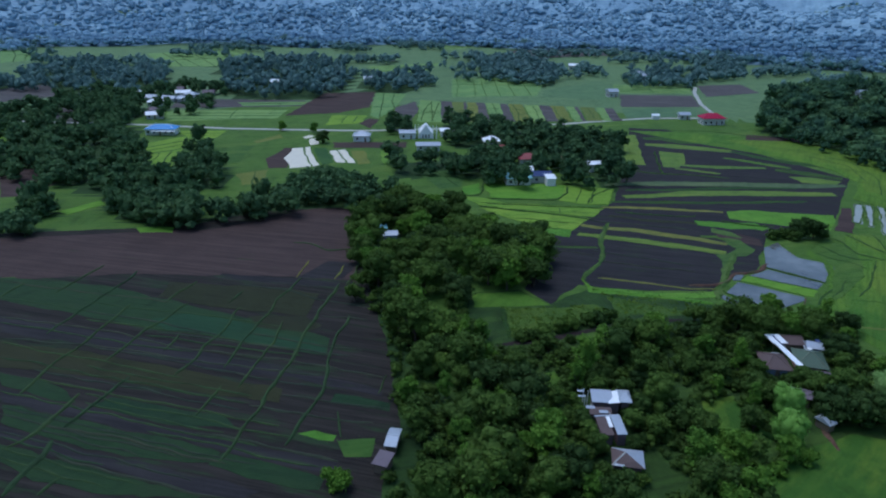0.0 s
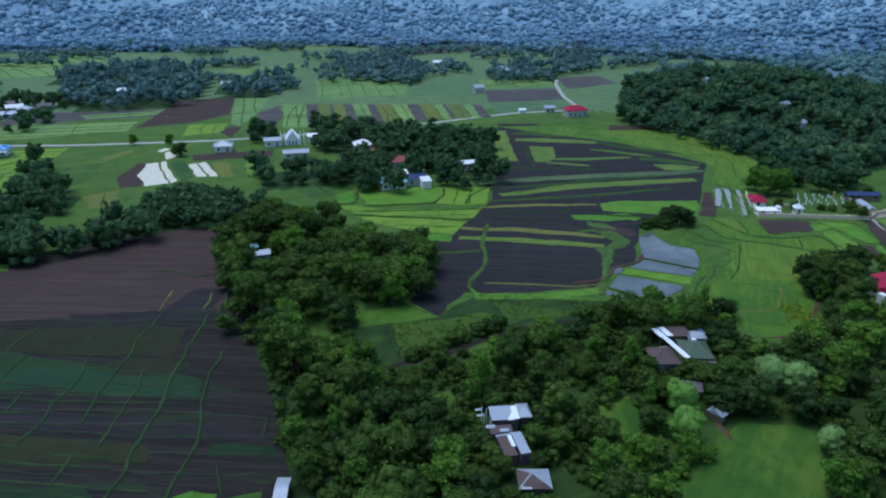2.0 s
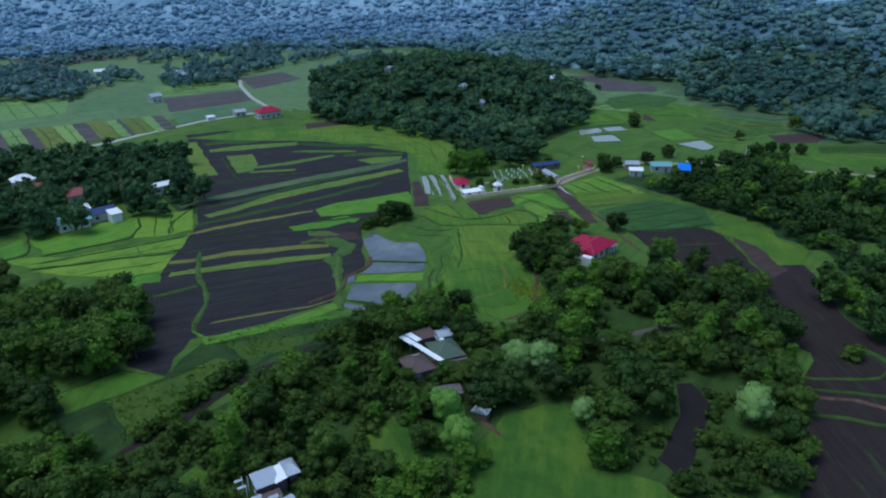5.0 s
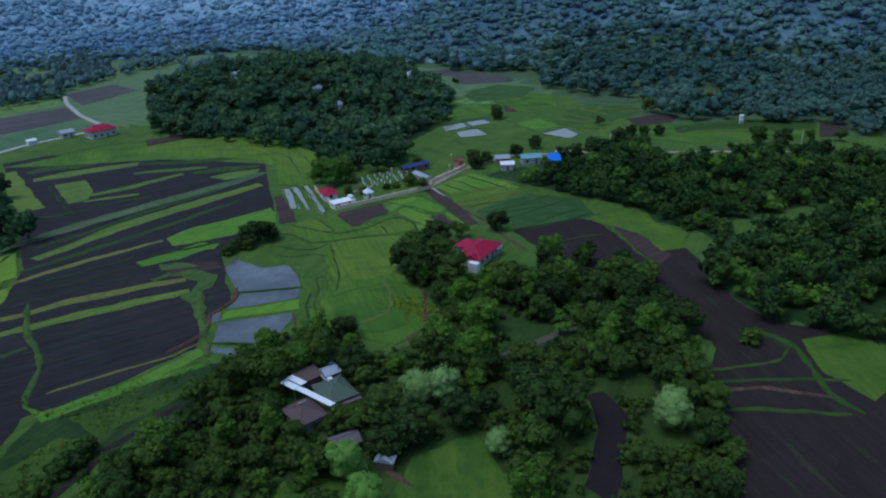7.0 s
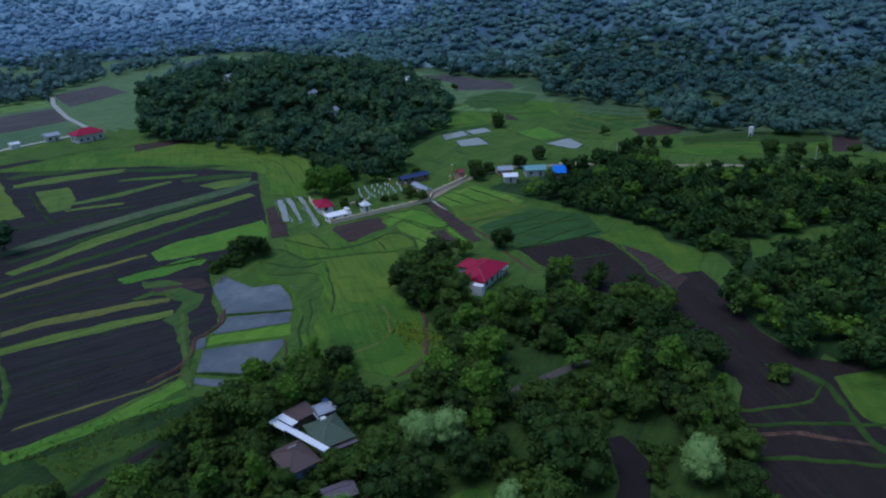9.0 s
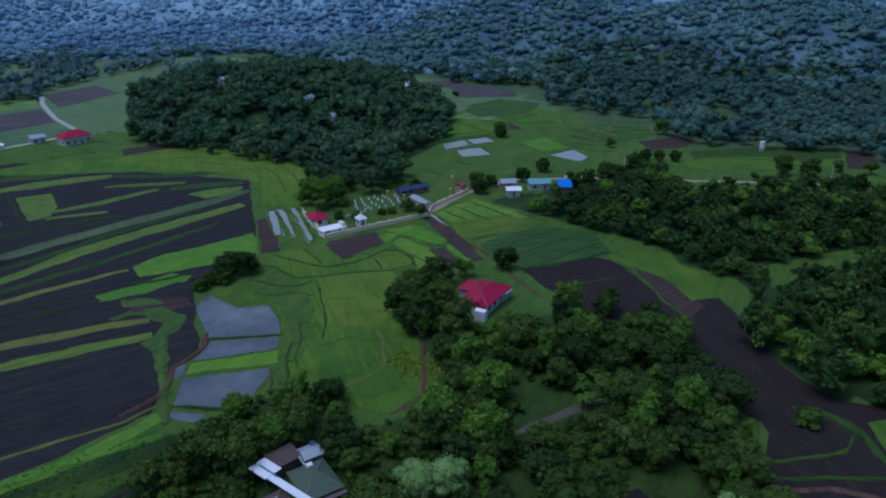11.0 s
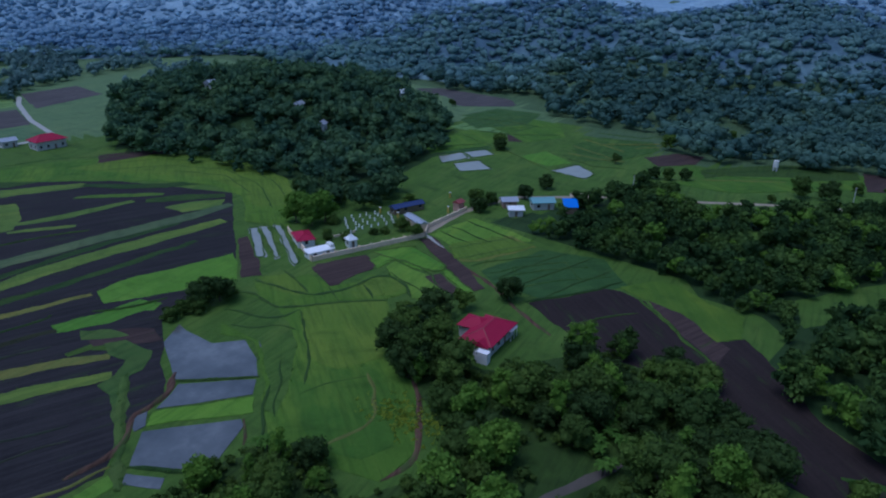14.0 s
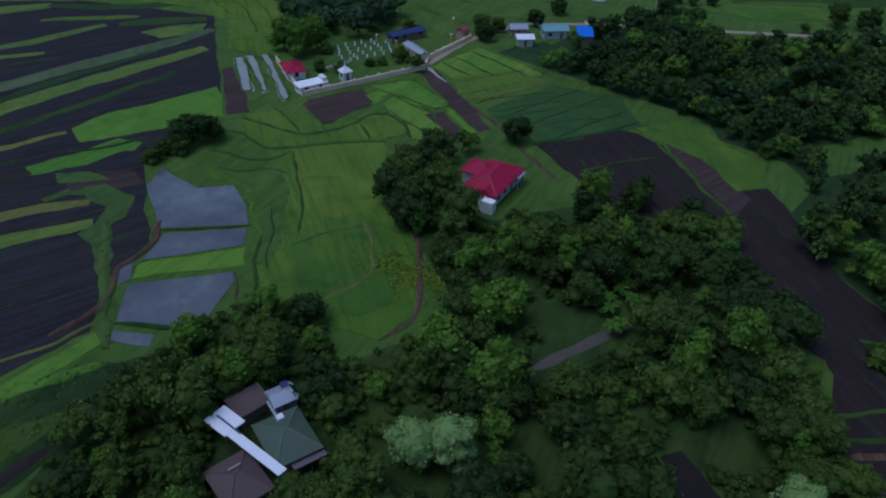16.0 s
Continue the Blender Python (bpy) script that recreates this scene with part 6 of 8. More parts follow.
for x, y in [(126.3, 146.1), (116.9, 135.6), (121, 134.9)]:
    plant(4, x, y, 1.1, x)

W1 = [(-27, 202.3), (-30, 225), (-21, 255), (0, 248), (11.6, 233), (30.4, 219.5), (26.2, 187.7), (20.4, 171), (1.3, 167), (-1, 172), (-4, 180), (-6, 150), (-12, 137), (-20, 180)]
grove(W1, 6.8, 1, [0, 0, 1, 2, 3, 5, 9, 4], 1.0, 0.6, 1.25)
R4 = [(-9.5, 136), (-5, 150), (1.2, 162), (11, 147), (17.3, 139.2), (34.8, 148), (26.2, 125.8), (21.8, 105.7), (26.2, 93), (-6, 90), (-6.5, 111.5)]
grove(R4, 5.8, 2, [0, 1, 3, 4, 8, 5, 7, 9], 0.92, 0.55, 1.15)
R1 = [(36, 150), (44.6, 157), (56.2, 161), (74.6, 168.3), (89.2, 170.2), (101.3, 165), (98.8, 152.5), (90.6, 138.9), (86.8, 126.4), (75.7, 123.2), (70, 113), (58, 101), (48, 92), (24, 90), (21, 104), (26, 124)]
grove(R1, 6.5, 3, [0, 9, 3, 3, 8, 5, 3, 7, 4, 2], 0.86, 0.5, 1.05)
R2 = [(82.4, 134), (85.3, 126), (98, 131), (114.3, 128), (118.3, 120), (104, 117), (92, 119), (80, 118)]
grove(R2, 6.0, 4, [3, 5, 7, 0], 0.9, 0.6, 0.9)
HEDGE = [(18, 147), (33, 158), (45, 166), (47, 163), (36, 154), (21, 144)]
grove(HEDGE, 4.0, 6, [7, 3], 0.9, 0.6, 0.9)
S1 = [(134, 174), (146.1, 190), (155.7, 182), (147, 172), (141, 163), (143, 156), (158, 148), (171, 139), (164, 124), (156, 109), (146, 98), (130.2, 90), (119, 100), (112, 112), (104, 122), (95, 130.1), (104.8, 136.1), (116.8, 141.2), (124.1, 152.8), (127.7, 164)]
grove(S1, 6.3, 7, [0, 9, 1, 2, 3, 8, 5, 5, 8], 0.95, 0.55, 1.15)
under = spots(R1, 2.9, 31, 0.85) + spots(R2, 3.0, 32, 0.8) + spots(R4, 3.1, 33, 0.8) + spots(S1, 3.4, 34, 0.7)
THICKET = [(57, 157.2), (76.8, 155.2), (117.2, 139.2), (130.2, 114.8), (134.7, 98.6), (127.2, 82.7), (106.4, 71.1), (91.1, 74.1), (56.7, 90.5), (28.4, 111.4), (0.5, 136.5), (-2.6, 150.5), (22.7, 151.5), (41.3, 154.8)]
under += spots([(-27, 203), (-15, 150), (-9.5, 116), (-11, 90), (-2, 88), (-2, 116), (-4, 150), (-16, 205)], 2.7, 37, 0.9)
under += spots(THICKET, 2.9, 35, 0.75)
rng = random.Random(71)
for x, y in spots(THICKET, 7.5, 36, 0.4):
    plant(rng.choice([3, 7, 6, 6, 4, 7]), x, y, rng.uniform(0.55, 0.85), x)
under += spots([(100.1, 124.6), (116.4, 120.1), (112.1, 106.8), (108.7, 101.3), (98.6, 105.9), (93.7, 113.9)], 2.4, 38, 0.95) + spots([(123.1, 101.4), (141.5, 93.3), (120.4, 78.4), (105.9, 67.9), (91.3, 77.9), (105.0, 89.9)], 2.5, 39, 0.95)
grove([(100.1, 124.6), (116.4, 120.1), (112.1, 106.8), (108.7, 101.3), (98.6, 105.9), (93.7, 113.9)], 5.2, 41, [3, 9, 7, 5, 4], 0.85, 0.5, 0.8)
grove([(123.1, 101.4), (141.5, 93.3), (120.4, 78.4), (105.9, 67.9), (91.3, 77.9), (105.0, 89.9)], 5.6, 42, [3, 9, 8, 5, 0], 0.9, 0.5, 0.9)
wood("undergrowth", "tangled green bushes under the groves", under, LEAF_UNDER, 12, 2.2, 1.8, 5, 56, 0.3, low=0.4, high=1.3)
R6 = [(148, 127.1), (178.5, 122.5), (117.8, 82.2), (117.4, 86.1), (122.6, 95.7), (125.5, 101.1), (131.6, 110.8)]
grove(R6, 6.2, 9, [5, 7, 0, 1, 5], 0.9, 0.6, 0.95)
for x, y in [(49.3, 106.9), (52.5, 108.5), (50.1, 112.3), (85.8, 96.9), (104.6, 128.2), (83, 121), (64.9, 107.5), (50.2, 116.7)]:
    plant(6, x, y, 0.9, x)
for x, y in [(70, 134), (73.5, 134.6), (77.5, 133.6), (82.5, 134.2), (67.6, 138.5), (67.8, 142), (29, 101.6), (33.2, 101.2), (27.2, 111), (27, 117.5), (35.6, 111.5), (26.6, 121.5), (35.5, 120.6)]:
    plant(7, x, y, 0.78, x)
for x, y in [(138, 128), (141, 125), (135, 124), (144, 129), (131, 120), (139, 121), (147, 126), (96, 168), (101, 160)]:
    plant(BANANA, x, y, 0.85, x)
for x, y in [(58, 104), (118, 112), (120, 106)]:
    plant(6 if x % 4 else 7, x, y, 0.7 + (x % 3) * 0.1, y)

E1 = [(221.5, 214), (262, 200), (290, 188), (276.2, 165), (318, 110), (300, 60), (200, 10), (172, 60), (165, 84), (175.0, 104), (188, 110), (205, 116), (214, 140), (219, 158), (217, 180)]
GLADES = [[(225.3, 118.5), (244.2, 109.3), (258.5, 99.8), (240, 94), (223.3, 104), (211, 111.6)], [(262, 152), (282, 136), (276, 130), (256, 143)]]
OPEN_LAND += GLADES
rng = random.Random(44)
for x, y in [(318.2, 221.8), (307.5, 198.4), (309.9, 193.2), (299.4, 199.4), (314.8, 187.9), (305.0, 276.2), (370.4, 362.6), (370.1, 203.2), (358.8, 215.4), (404.9, 203.0), (252.9, 199.8), (322.5, 146.1), (326.0, 136.8), (341.9, 130.8), (307.3, 151.6), (346.8, 119.9), (234.0, 225.4), (227.7, 227.1)]:
    plant(rng.choice([5, 9, 0, 3]), x, y, rng.uniform(0.55, 0.95), x)
places = spots(E1, 5.8, 4, 0.9)
wood("wood", "thick green wood beside the fields", [p for k, p in enumerate(places) if k % 6], LEAF_WOOD, 4, 8.2, 4.0, 11, 300, 0.58, low=0.5, high=1.3)
wood("light_wood", "lighter green young trees of the wood", places[::6], LEAF_LIGHT, 14, 7.4, 3.8, 12, 420, 0.45, low=0.6, high=1.15)
HILL = [(178, 400), (222.9, 500), (330, 590), (425, 520), (333, 334.2), (282.0, 288), (255.8, 284), (228.0, 272), (192, 276), (205.0, 300.5), (187, 352)]
wood("hill_wood", "thick dark wood covering a low knoll", [p for p in spots(HILL, 8.3, 5) if noise.noise(Vector((p[0] / 28, p[1] / 28, 2))) > -0.42], LEAF_KNOLL, 5, 9.5, 5.2, 11, 110, 0.9, low=0.5, high=1.4)
NW1 = [(-257.6, 405), (-246.2, 453.4), (-232.5, 503.6), (-190, 438.3), (-155, 344), (-118, 291.4), (-97.9, 258.8), (-124.8, 253), (-157.4, 275), (-190, 280), (-300, 290), (-330, 400)]
NWF = [(-338.1, 549.6), (-340.7, 690.3), (-221.5, 581.8), (-198.5, 510), (-210, 475), (-269.7, 499.3), (-420, 480), (-450, 600)]
G1 = [(-128.5, 260.4), (-106.8, 277.9), (-88.3, 248.2), (-83.1, 226.1), (-98.7, 222.4), (-118.4, 239.7)]
H1 = [(-84.1, 233), (-76.2, 248.8), (-60.3, 272.4), (-45.7, 293), (-19.8, 266.8), (-30.1, 243), (-46.5, 245), (-62.9, 238), (-73, 226)]
I1 = [(-112.1, 286.3), (-124.4, 344.3), (-118.3, 351.3), (-94.1, 296.8), (-90, 274.7), (-99.6, 270)]
J1 = [(-148.5, 234.8), (-153.5, 254.8), (-142.8, 248.3), (-135.6, 232.4)]
J2 = [(-146, 220.1), (-136.4, 226.3), (-130.2, 218.2), (-141.4, 212.3)]
VILLAGE = [(-206, 494), (-194, 471), (-196, 521), (-180, 492), (-172, 485), (-163, 494), (-185, 455), (-180.5, 468), (-176, 427), (-169, 413), (-173, 469), (-188, 506)]
CLEAR += [(x, y - 2, 6) for x, y in VILLAGE]
hedge = spots([(-222, 440), (-165, 395), (-146, 440), (-150, 505), (-205, 535)], 8.5, 61, 0.55) + spots(NW1, 7.8, 6, 0.66) + spots(G1, 6.5, 7) + spots(H1, 6.5, 8, 0.9) + spots(I1, 7, 9, 0.6) + spots(J1, 6, 10) + spots(J2, 5, 11)
wood("hedgerow_wood", "dark hedgerow trees along the fields", hedge, LEAF_HEDGE, 6, 8.4, 4.3, 11, 140, 0.9)
VIL = [(-3.2, 405.6), (36.5, 412), (40.7, 393.1), (64.9, 387.4), (89.8, 367.7), (80, 298.7), (72, 275), (64, 282), (64, 300), (50.5, 313), (44, 330), (28.9, 330), (28, 349.5), (2.8, 350)]
VIL2 = [(14.5, 327.2), (21, 327.9), (21, 283), (13.8, 283.7)]
VILW = [(-37.6, 394.3), (-22.3, 400.6), (-17.6, 378), (-28.7, 374)]
VILX = [(-25.6, 316.7), (-7.9, 323.4), (15.2, 314.2), (14.3, 294.5), (-7.2, 293.1), (-21.5, 292.2)]
CB = [(188.5, 276.8), (204.9, 278.3), (212.9, 262), (229.9, 263), (219, 250), (203.3, 250), (190, 256), (181.8, 263.5)]
CLEAR += [(x, y - 1.5, 5.5) for x, y in ((29.5, 288.5), (39.5, 292.5), (43, 286.5), (37.3, 319), (22.7, 352), (23, 338), (66, 310), (50, 316), (-9, 345))]
hamlet = spots([(16, 282), (58, 279), (64, 325), (40, 335), (18, 345)], 7.0, 62, 0.62) + spots(VIL, 7.8, 12, 0.8) + spots(VIL2, 6.5, 13) + spots(VILW, 7, 14) + spots(VILX, 7.5, 15, 0.7) + spots(CB, 6.5, 16)
wood("hamlet_trees", "dark leafy trees round a hamlet", hamlet, LEAF_HEDGE, 7, 8.4, 4.2, 11, 300, 0.75)
FA = [(-207.6, 663.5), (-128.2, 724.7), (-74.2, 640), (-73.7, 500), (-106.7, 475), (-145.6, 480)]
FB = [(-68, 584.5), (-14.4, 628.3), (-8.6, 559.2), (-35.5, 510), (-61.3, 523.4)]
FC = [(30, 699.4), (76.2, 757.8), (103.8, 687.2), (89.3, 587.6), (67.4, 545), (50.1, 582.6), (28, 600)]
FD = [(152.1, 631.5), (212.1, 703), (211.2, 610), (190, 552), (141.1, 552)]
FE = [(248.2, 785.6), (312.7, 796), (274.4, 668), (230, 622.1)]
copses = spots(NWF, 9, 20, 0.75) + spots(FA, 9, 21, 0.65) + spots(FB, 8.5, 22, 0.7) + spots(FC, 8.5, 23, 0.75) + spots(FD, 9, 24, 0.6) + spots(FE, 9, 25, 0.7)
wood("copse", "haze-tinted copses between far fields", copses, LEAF_HAZED_COPSE, 10, 9.0, 4.9, 7, 36, 1.1)
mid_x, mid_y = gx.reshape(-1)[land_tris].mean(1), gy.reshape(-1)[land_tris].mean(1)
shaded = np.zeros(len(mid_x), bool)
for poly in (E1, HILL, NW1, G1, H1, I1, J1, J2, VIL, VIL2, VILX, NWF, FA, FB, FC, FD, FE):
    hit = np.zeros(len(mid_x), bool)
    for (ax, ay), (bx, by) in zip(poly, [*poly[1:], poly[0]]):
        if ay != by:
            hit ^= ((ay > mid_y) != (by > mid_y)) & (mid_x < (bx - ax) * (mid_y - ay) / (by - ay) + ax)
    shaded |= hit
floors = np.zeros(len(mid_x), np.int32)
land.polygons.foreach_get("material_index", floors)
# Ground inside the woods takes the floor with shade in its colour.
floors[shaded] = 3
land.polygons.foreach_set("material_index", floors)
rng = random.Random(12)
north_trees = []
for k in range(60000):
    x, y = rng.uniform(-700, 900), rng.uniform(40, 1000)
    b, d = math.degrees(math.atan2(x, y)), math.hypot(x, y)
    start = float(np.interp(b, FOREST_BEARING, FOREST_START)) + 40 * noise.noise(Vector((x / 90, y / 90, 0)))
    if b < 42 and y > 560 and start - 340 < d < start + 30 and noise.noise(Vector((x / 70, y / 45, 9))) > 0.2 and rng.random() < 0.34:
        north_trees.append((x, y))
wood("foothill_trees", "haze-tinted trees at the foot of the far hills", north_trees, LEAF_HAZED_COPSE, 9, 8.0, 5.2, 6, 16, 1.1)


def far_trees(gap=8.2):
    """The closed forest of the hills: where its trees stand, sorted by how far off they are."""
    r = random.Random(5)
    bands = [[] for k in HAZED_SLOPES]
    for iy in range(int(1400 / gap)):
        for ix in range(int(1900 / gap)):
            x, y = -800 + (ix + r.uniform(-0.45, 0.45)) * gap, 20 + (iy + r.uniform(-0.45, 0.45)) * gap
            d, bearing = math.hypot(x, y), math.degrees(math.atan2(x, y))
            depth = d - float(np.interp(bearing, FOREST_BEARING, FOREST_START)) + 22 * math.sin(x / 37 + math.sin(y / 29)) + 14 * math.sin(y / 17 + x / 41)
            gaps = math.sin(x / 61 + 1.7 * math.sin(y / 83)) * math.sin(y / 57 + 1.2 * math.sin(x / 71 + 2))
            if 0 < depth < 520 and -46 < bearing < 92 and gaps > -0.94 and r.random() < 0.93:
                bands[int(np.digitize(d + r.uniform(-60, 60), [600, 800, 830, 950]))].append((x, y))
    return bands


BANDS = far_trees()
for k, (name, label) in enumerate((("upper_trees", "closed haze-tinted trees of the hillside forest"), ("upper_trees", "closed haze-tinted trees of the upper hills"), ("far_trees", "haze-blue trees of the far hills"))):
    wood(name, label, BANDS[k + 2], HAZED_CROWNS[k + 2], 25 + k, 8.5, (7.3, 7.5, 7.8)[k], (5, 4, 2)[k], (22, 10, 0)[k], 1.2, low=0.6, high=1.35)
wood("hillside_forest", "dark green closed forest on the nearer hillsides", BANDS[0], HAZED_SLOPES[0], 20, 9.5, 6.4, 8, 48, 0.9)
wood("hillside_forest", "green closed forest higher on the hillsides", BANDS[1], HAZED_CROWNS[1], 21, 8.5, 7.2, 4, 10, 1.1)


def canopy(step=4.2, cell=10.5):
    """The closed forest of the upper hills: one sheet of touching domed crowns over the lie of the land."""
    r = np.random.default_rng(5)
    X, Y = np.meshgrid(np.arange(-860, 1400, step), np.arange(20, 1600, step))
    X, Y = X + r.uniform(-1.0, 1.0, X.shape), Y + r.uniform(-1.0, 1.0, X.shape)
    nx, ny = int(2300 / cell) + 4, int(1620 / cell) + 4
    px, py = r.uniform(-0.42, 0.42, (ny, nx)), r.uniform(-0.42, 0.42, (ny, nx))
    tall, wide = r.uniform(2.0, 6.5, (ny, nx)), r.uniform(0.55, 1.05, (ny, nx)) * cell
    I, J = np.floor((X + 870) / cell).astype(int), np.floor((Y - 10) / cell).astype(int)
    crown = np.zeros(X.shape)
    for dj in (-1, 0, 1):
        for di in (-1, 0, 1):
            a, b = np.clip(I + di, 0, nx - 1), np.clip(J + dj, 0, ny - 1)
            d = np.hypot(X + 870 - (a + 0.5 + px[b, a]) * cell, Y - 10 - (b + 0.5 + py[b, a]) * cell) / wide[b, a]
            crown = np.maximum(crown, tall[b, a] * np.sqrt(np.maximum(0, 1 - d * d)))
    crown += 1.6 * np.sin(X / 43 + 1.4 * np.sin(Y / 31)) * np.sin(Y / 37) + r.uniform(-0.4, 0.4, X.shape)
    away, bearing = np.hypot(X, Y), np.degrees(np.arctan2(X, Y))
    depth = away - np.interp(bearing, FOREST_BEARING, FOREST_START) + 22 * np.sin(X / 37 + np.sin(Y / 29)) + 14 * np.sin(Y / 17 + X / 41)
    edge = smooth(0, 26, depth) * smooth(590, 640, away)
    Z = height(X, Y) + (0.8 + crown * np.interp(away, [600, 950, 1100, 1300], [0.35, 0.35, 0.6, 1.2])) * edge - 2.0 * (1 - edge)
    w = X.shape[1]
    q = (np.arange(w - 1)[None, :] + np.arange(X.shape[0] - 1)[:, None] * w).ravel()
    q = q[(edge.ravel()[q] > 0) & (depth.ravel()[q] < 860) & (np.abs(bearing.ravel()[q] - 23) < 70)]
    tris = np.concatenate([np.stack([q, q + 1, q + w + 1], 1), np.stack([q, q + w + 1, q + w], 1)])
    deep = away.ravel() + r.uniform(-45, 45, away.size)
    return np.stack([X, Y, Z], -1).reshape(-1, 3), tris, np.digitize(deep[tris[:, 0]], [830, 940])


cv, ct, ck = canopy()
for k, (name, label) in enumerate((("upper_forest", "haze-tinted closed forest on the hillsides"), ("upper_forest", "haze-tinted forest of the upper hillsides"), ("far_forest", "haze-blue forest of the far hills"))):
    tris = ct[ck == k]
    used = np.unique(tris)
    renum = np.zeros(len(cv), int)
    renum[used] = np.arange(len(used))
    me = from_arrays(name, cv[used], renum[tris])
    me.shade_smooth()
    tagged(linked(name, me, HAZED_SLOPES[k + 2]), label, "forest", kind="stuff")


def grass_stuff(name, label, places, material, blade=0.5):
    """Tufts of rank grass: fans of a few blades each, all in one mesh."""
    rng = np.random.default_rng(77)
    p = np.array([q[:3] for q in places])
    h = np.array([q[3] for q in places])[:, None]
    vs, ts = [], []
    for k in range(4):
        a = rng.uniform(0, 6.28, len(p))
        d = np.stack([np.cos(a), np.sin(a), np.zeros(len(p))], 1) * h * blade
        e = np.stack([-np.sin(a), np.cos(a), np.zeros(len(p))], 1) * h * blade
        c = p + rng.normal(size=(len(p), 3)) * h * [0.5, 0.5, 0.0]
        up = np.array([0, 0, 1.0]) * h * rng.uniform(0.3, 0.8, (len(p), 1))
        vs.append(np.stack([c - d, c + e * 0.5 + up, c + d + up * 0.4], 1).reshape(-1, 3))
        ts.append(np.arange(3 * len(p)).reshape(-1, 3) + 3 * len(p) * k)
    return tagged(linked(name, from_arrays(name, np.concatenate(vs), np.concatenate(ts)), material), label, "grass", kind="stuff")


grass_stuff("rank_grass", "tufts of rank green grass on banks and meadows", TUFTS, TUFT)

rng = random.Random(21)
rows = []
for poly in ([(14.6, 169.1), (26.8, 169.8), (39.4, 172), (44.6, 166.5), (29, 161.3), (15.4, 153.5)], [(43.4, 177.7), (60.2, 170.9), (68.2, 168), (57, 166.2), (44.6, 166.5)], [(41, 178), (57, 173.5), (72, 170.5), (73, 173), (57, 178), (41, 182)]):
    for k in range(1500):
        x, y = rng.uniform(12, 74), rng.uniform(150, 184)
        if inside(x, y, poly) and (y - 0.3 * x) % 1.7 < 1.0:
            rows.append((x, y, 0.1, rng.uniform(0.4, 0.9)))
grass_stuff("garden_plants", "rows of weedy olive-green garden plants", rows, TUFT_OLIVE)
rng = random.Random(8)
blooms = [(119.5 + rng.gauss(0, 2.4), 156 + rng.gauss(0, 4.5), 0.06, rng.uniform(0.5, 0.9)) for k in range(170)]
grass_stuff("flowering_plants", "patch of yellow-flowering plants beside the path", blooms, BLOOM)



# ---------------------------------------------------------------- buildings
def hip_roof(bm, w, d, z0, rise, left=None, right=None, x=0.0, y=0.0, along=True):
    """A roof over w by d with its ridge along x; left and right: how far the ridge's ends stand in (0: a gable)."""
    W, D = w / 2, d / 2
    left = min(D, W * 0.92) if left is None else left
    right = min(D, W * 0.92) if right is None else right
    def at(px, py, pz):
        return bm.verts.new((x + (px if along else -py), y + (py if along else px), pz))
    low = [at(-W, -D, z0), at(W, -D, z0), at(W, D, z0), at(-W, D, z0)]
    under = [at(-W, -D, z0 - 0.14), at(W, -D, z0 - 0.14), at(W, D, z0 - 0.14), at(-W, D, z0 - 0.14)]
    a, b = at(-W + left, 0, z0 + rise), at(W - right, 0, z0 + rise)
    for f in ((low[0], low[1], b, a), (low[2], low[3], a, b), (low[3], low[0], a), (low[1], low[2], b), tuple(reversed(under))):
        bm.faces.new(f)
    for k in range(4):
        bm.faces.new((low[k - 1], low[k], under[k], under[k - 1]))
    return a.co.copy(), b.co.copy(), [v.co.copy() for v in low]


def plate(corners, thick=0.07):
    """A flat roof sheet of some thickness through its corners."""
    bm = bmesh.new()
    top = [bm.verts.new(c) for c in corners]
    low = [bm.verts.new((x, y, z - thick)) for x, y, z in corners]
    bm.faces.new(top)
    bm.faces.new(low[::-1])
    for k in range(len(top)):
        bm.faces.new((top[k - 1], low[k - 1], low[k], top[k]))
    return bm


def capping(parent, lines, material, width=0.22):
    bm = bmesh.new()
    for a, b in lines:
        limb(bm, a, b, width / 2, width / 2, 5)
    return part("ridge_cap", bm, material, parent)


def openings(root, w, d, wall_h, gap=3.0):
    for side in range(4):
        long = w if side % 2 == 0 else d
        k = max(1, int(long / gap))
        for j in range(k):
            u = -long / 2 + (j + 0.5) * long / k
            is_door = side == 0 and j == k // 2
            z0, z1, hw = (0.0, min(2.05, wall_h - 0.3), 0.45) if is_door else (0.95, min(2.1, wall_h - 0.3), 0.55)
            off = (d if side % 2 == 0 else w) / 2 * (-1 if side < 2 else 1)
            bm = bmesh.new()
            if side % 2 == 0:
                box(bm, u - hw, u + hw, off - 0.04, off + 0.04, z0, z1)
            else:
                box(bm, off - 0.04, off + 0.04, u - hw, u + hw, z0, z1)
            ob = part("door" if is_door else "window", bm, WOOD if is_door else GLASS, root)
            if not is_door:
                bm = bmesh.new()
                if side % 2 == 0:
                    box(bm, u - hw - 0.08, u + hw + 0.08, off - 0.12, off + 0.12, z0 - 0.1, z0)
                else:
                    box(bm, off - 0.12, off + 0.12, u - hw - 0.08, u + hw + 0.08, z0 - 0.1, z0)
                part("sill", bm, WALL, ob)


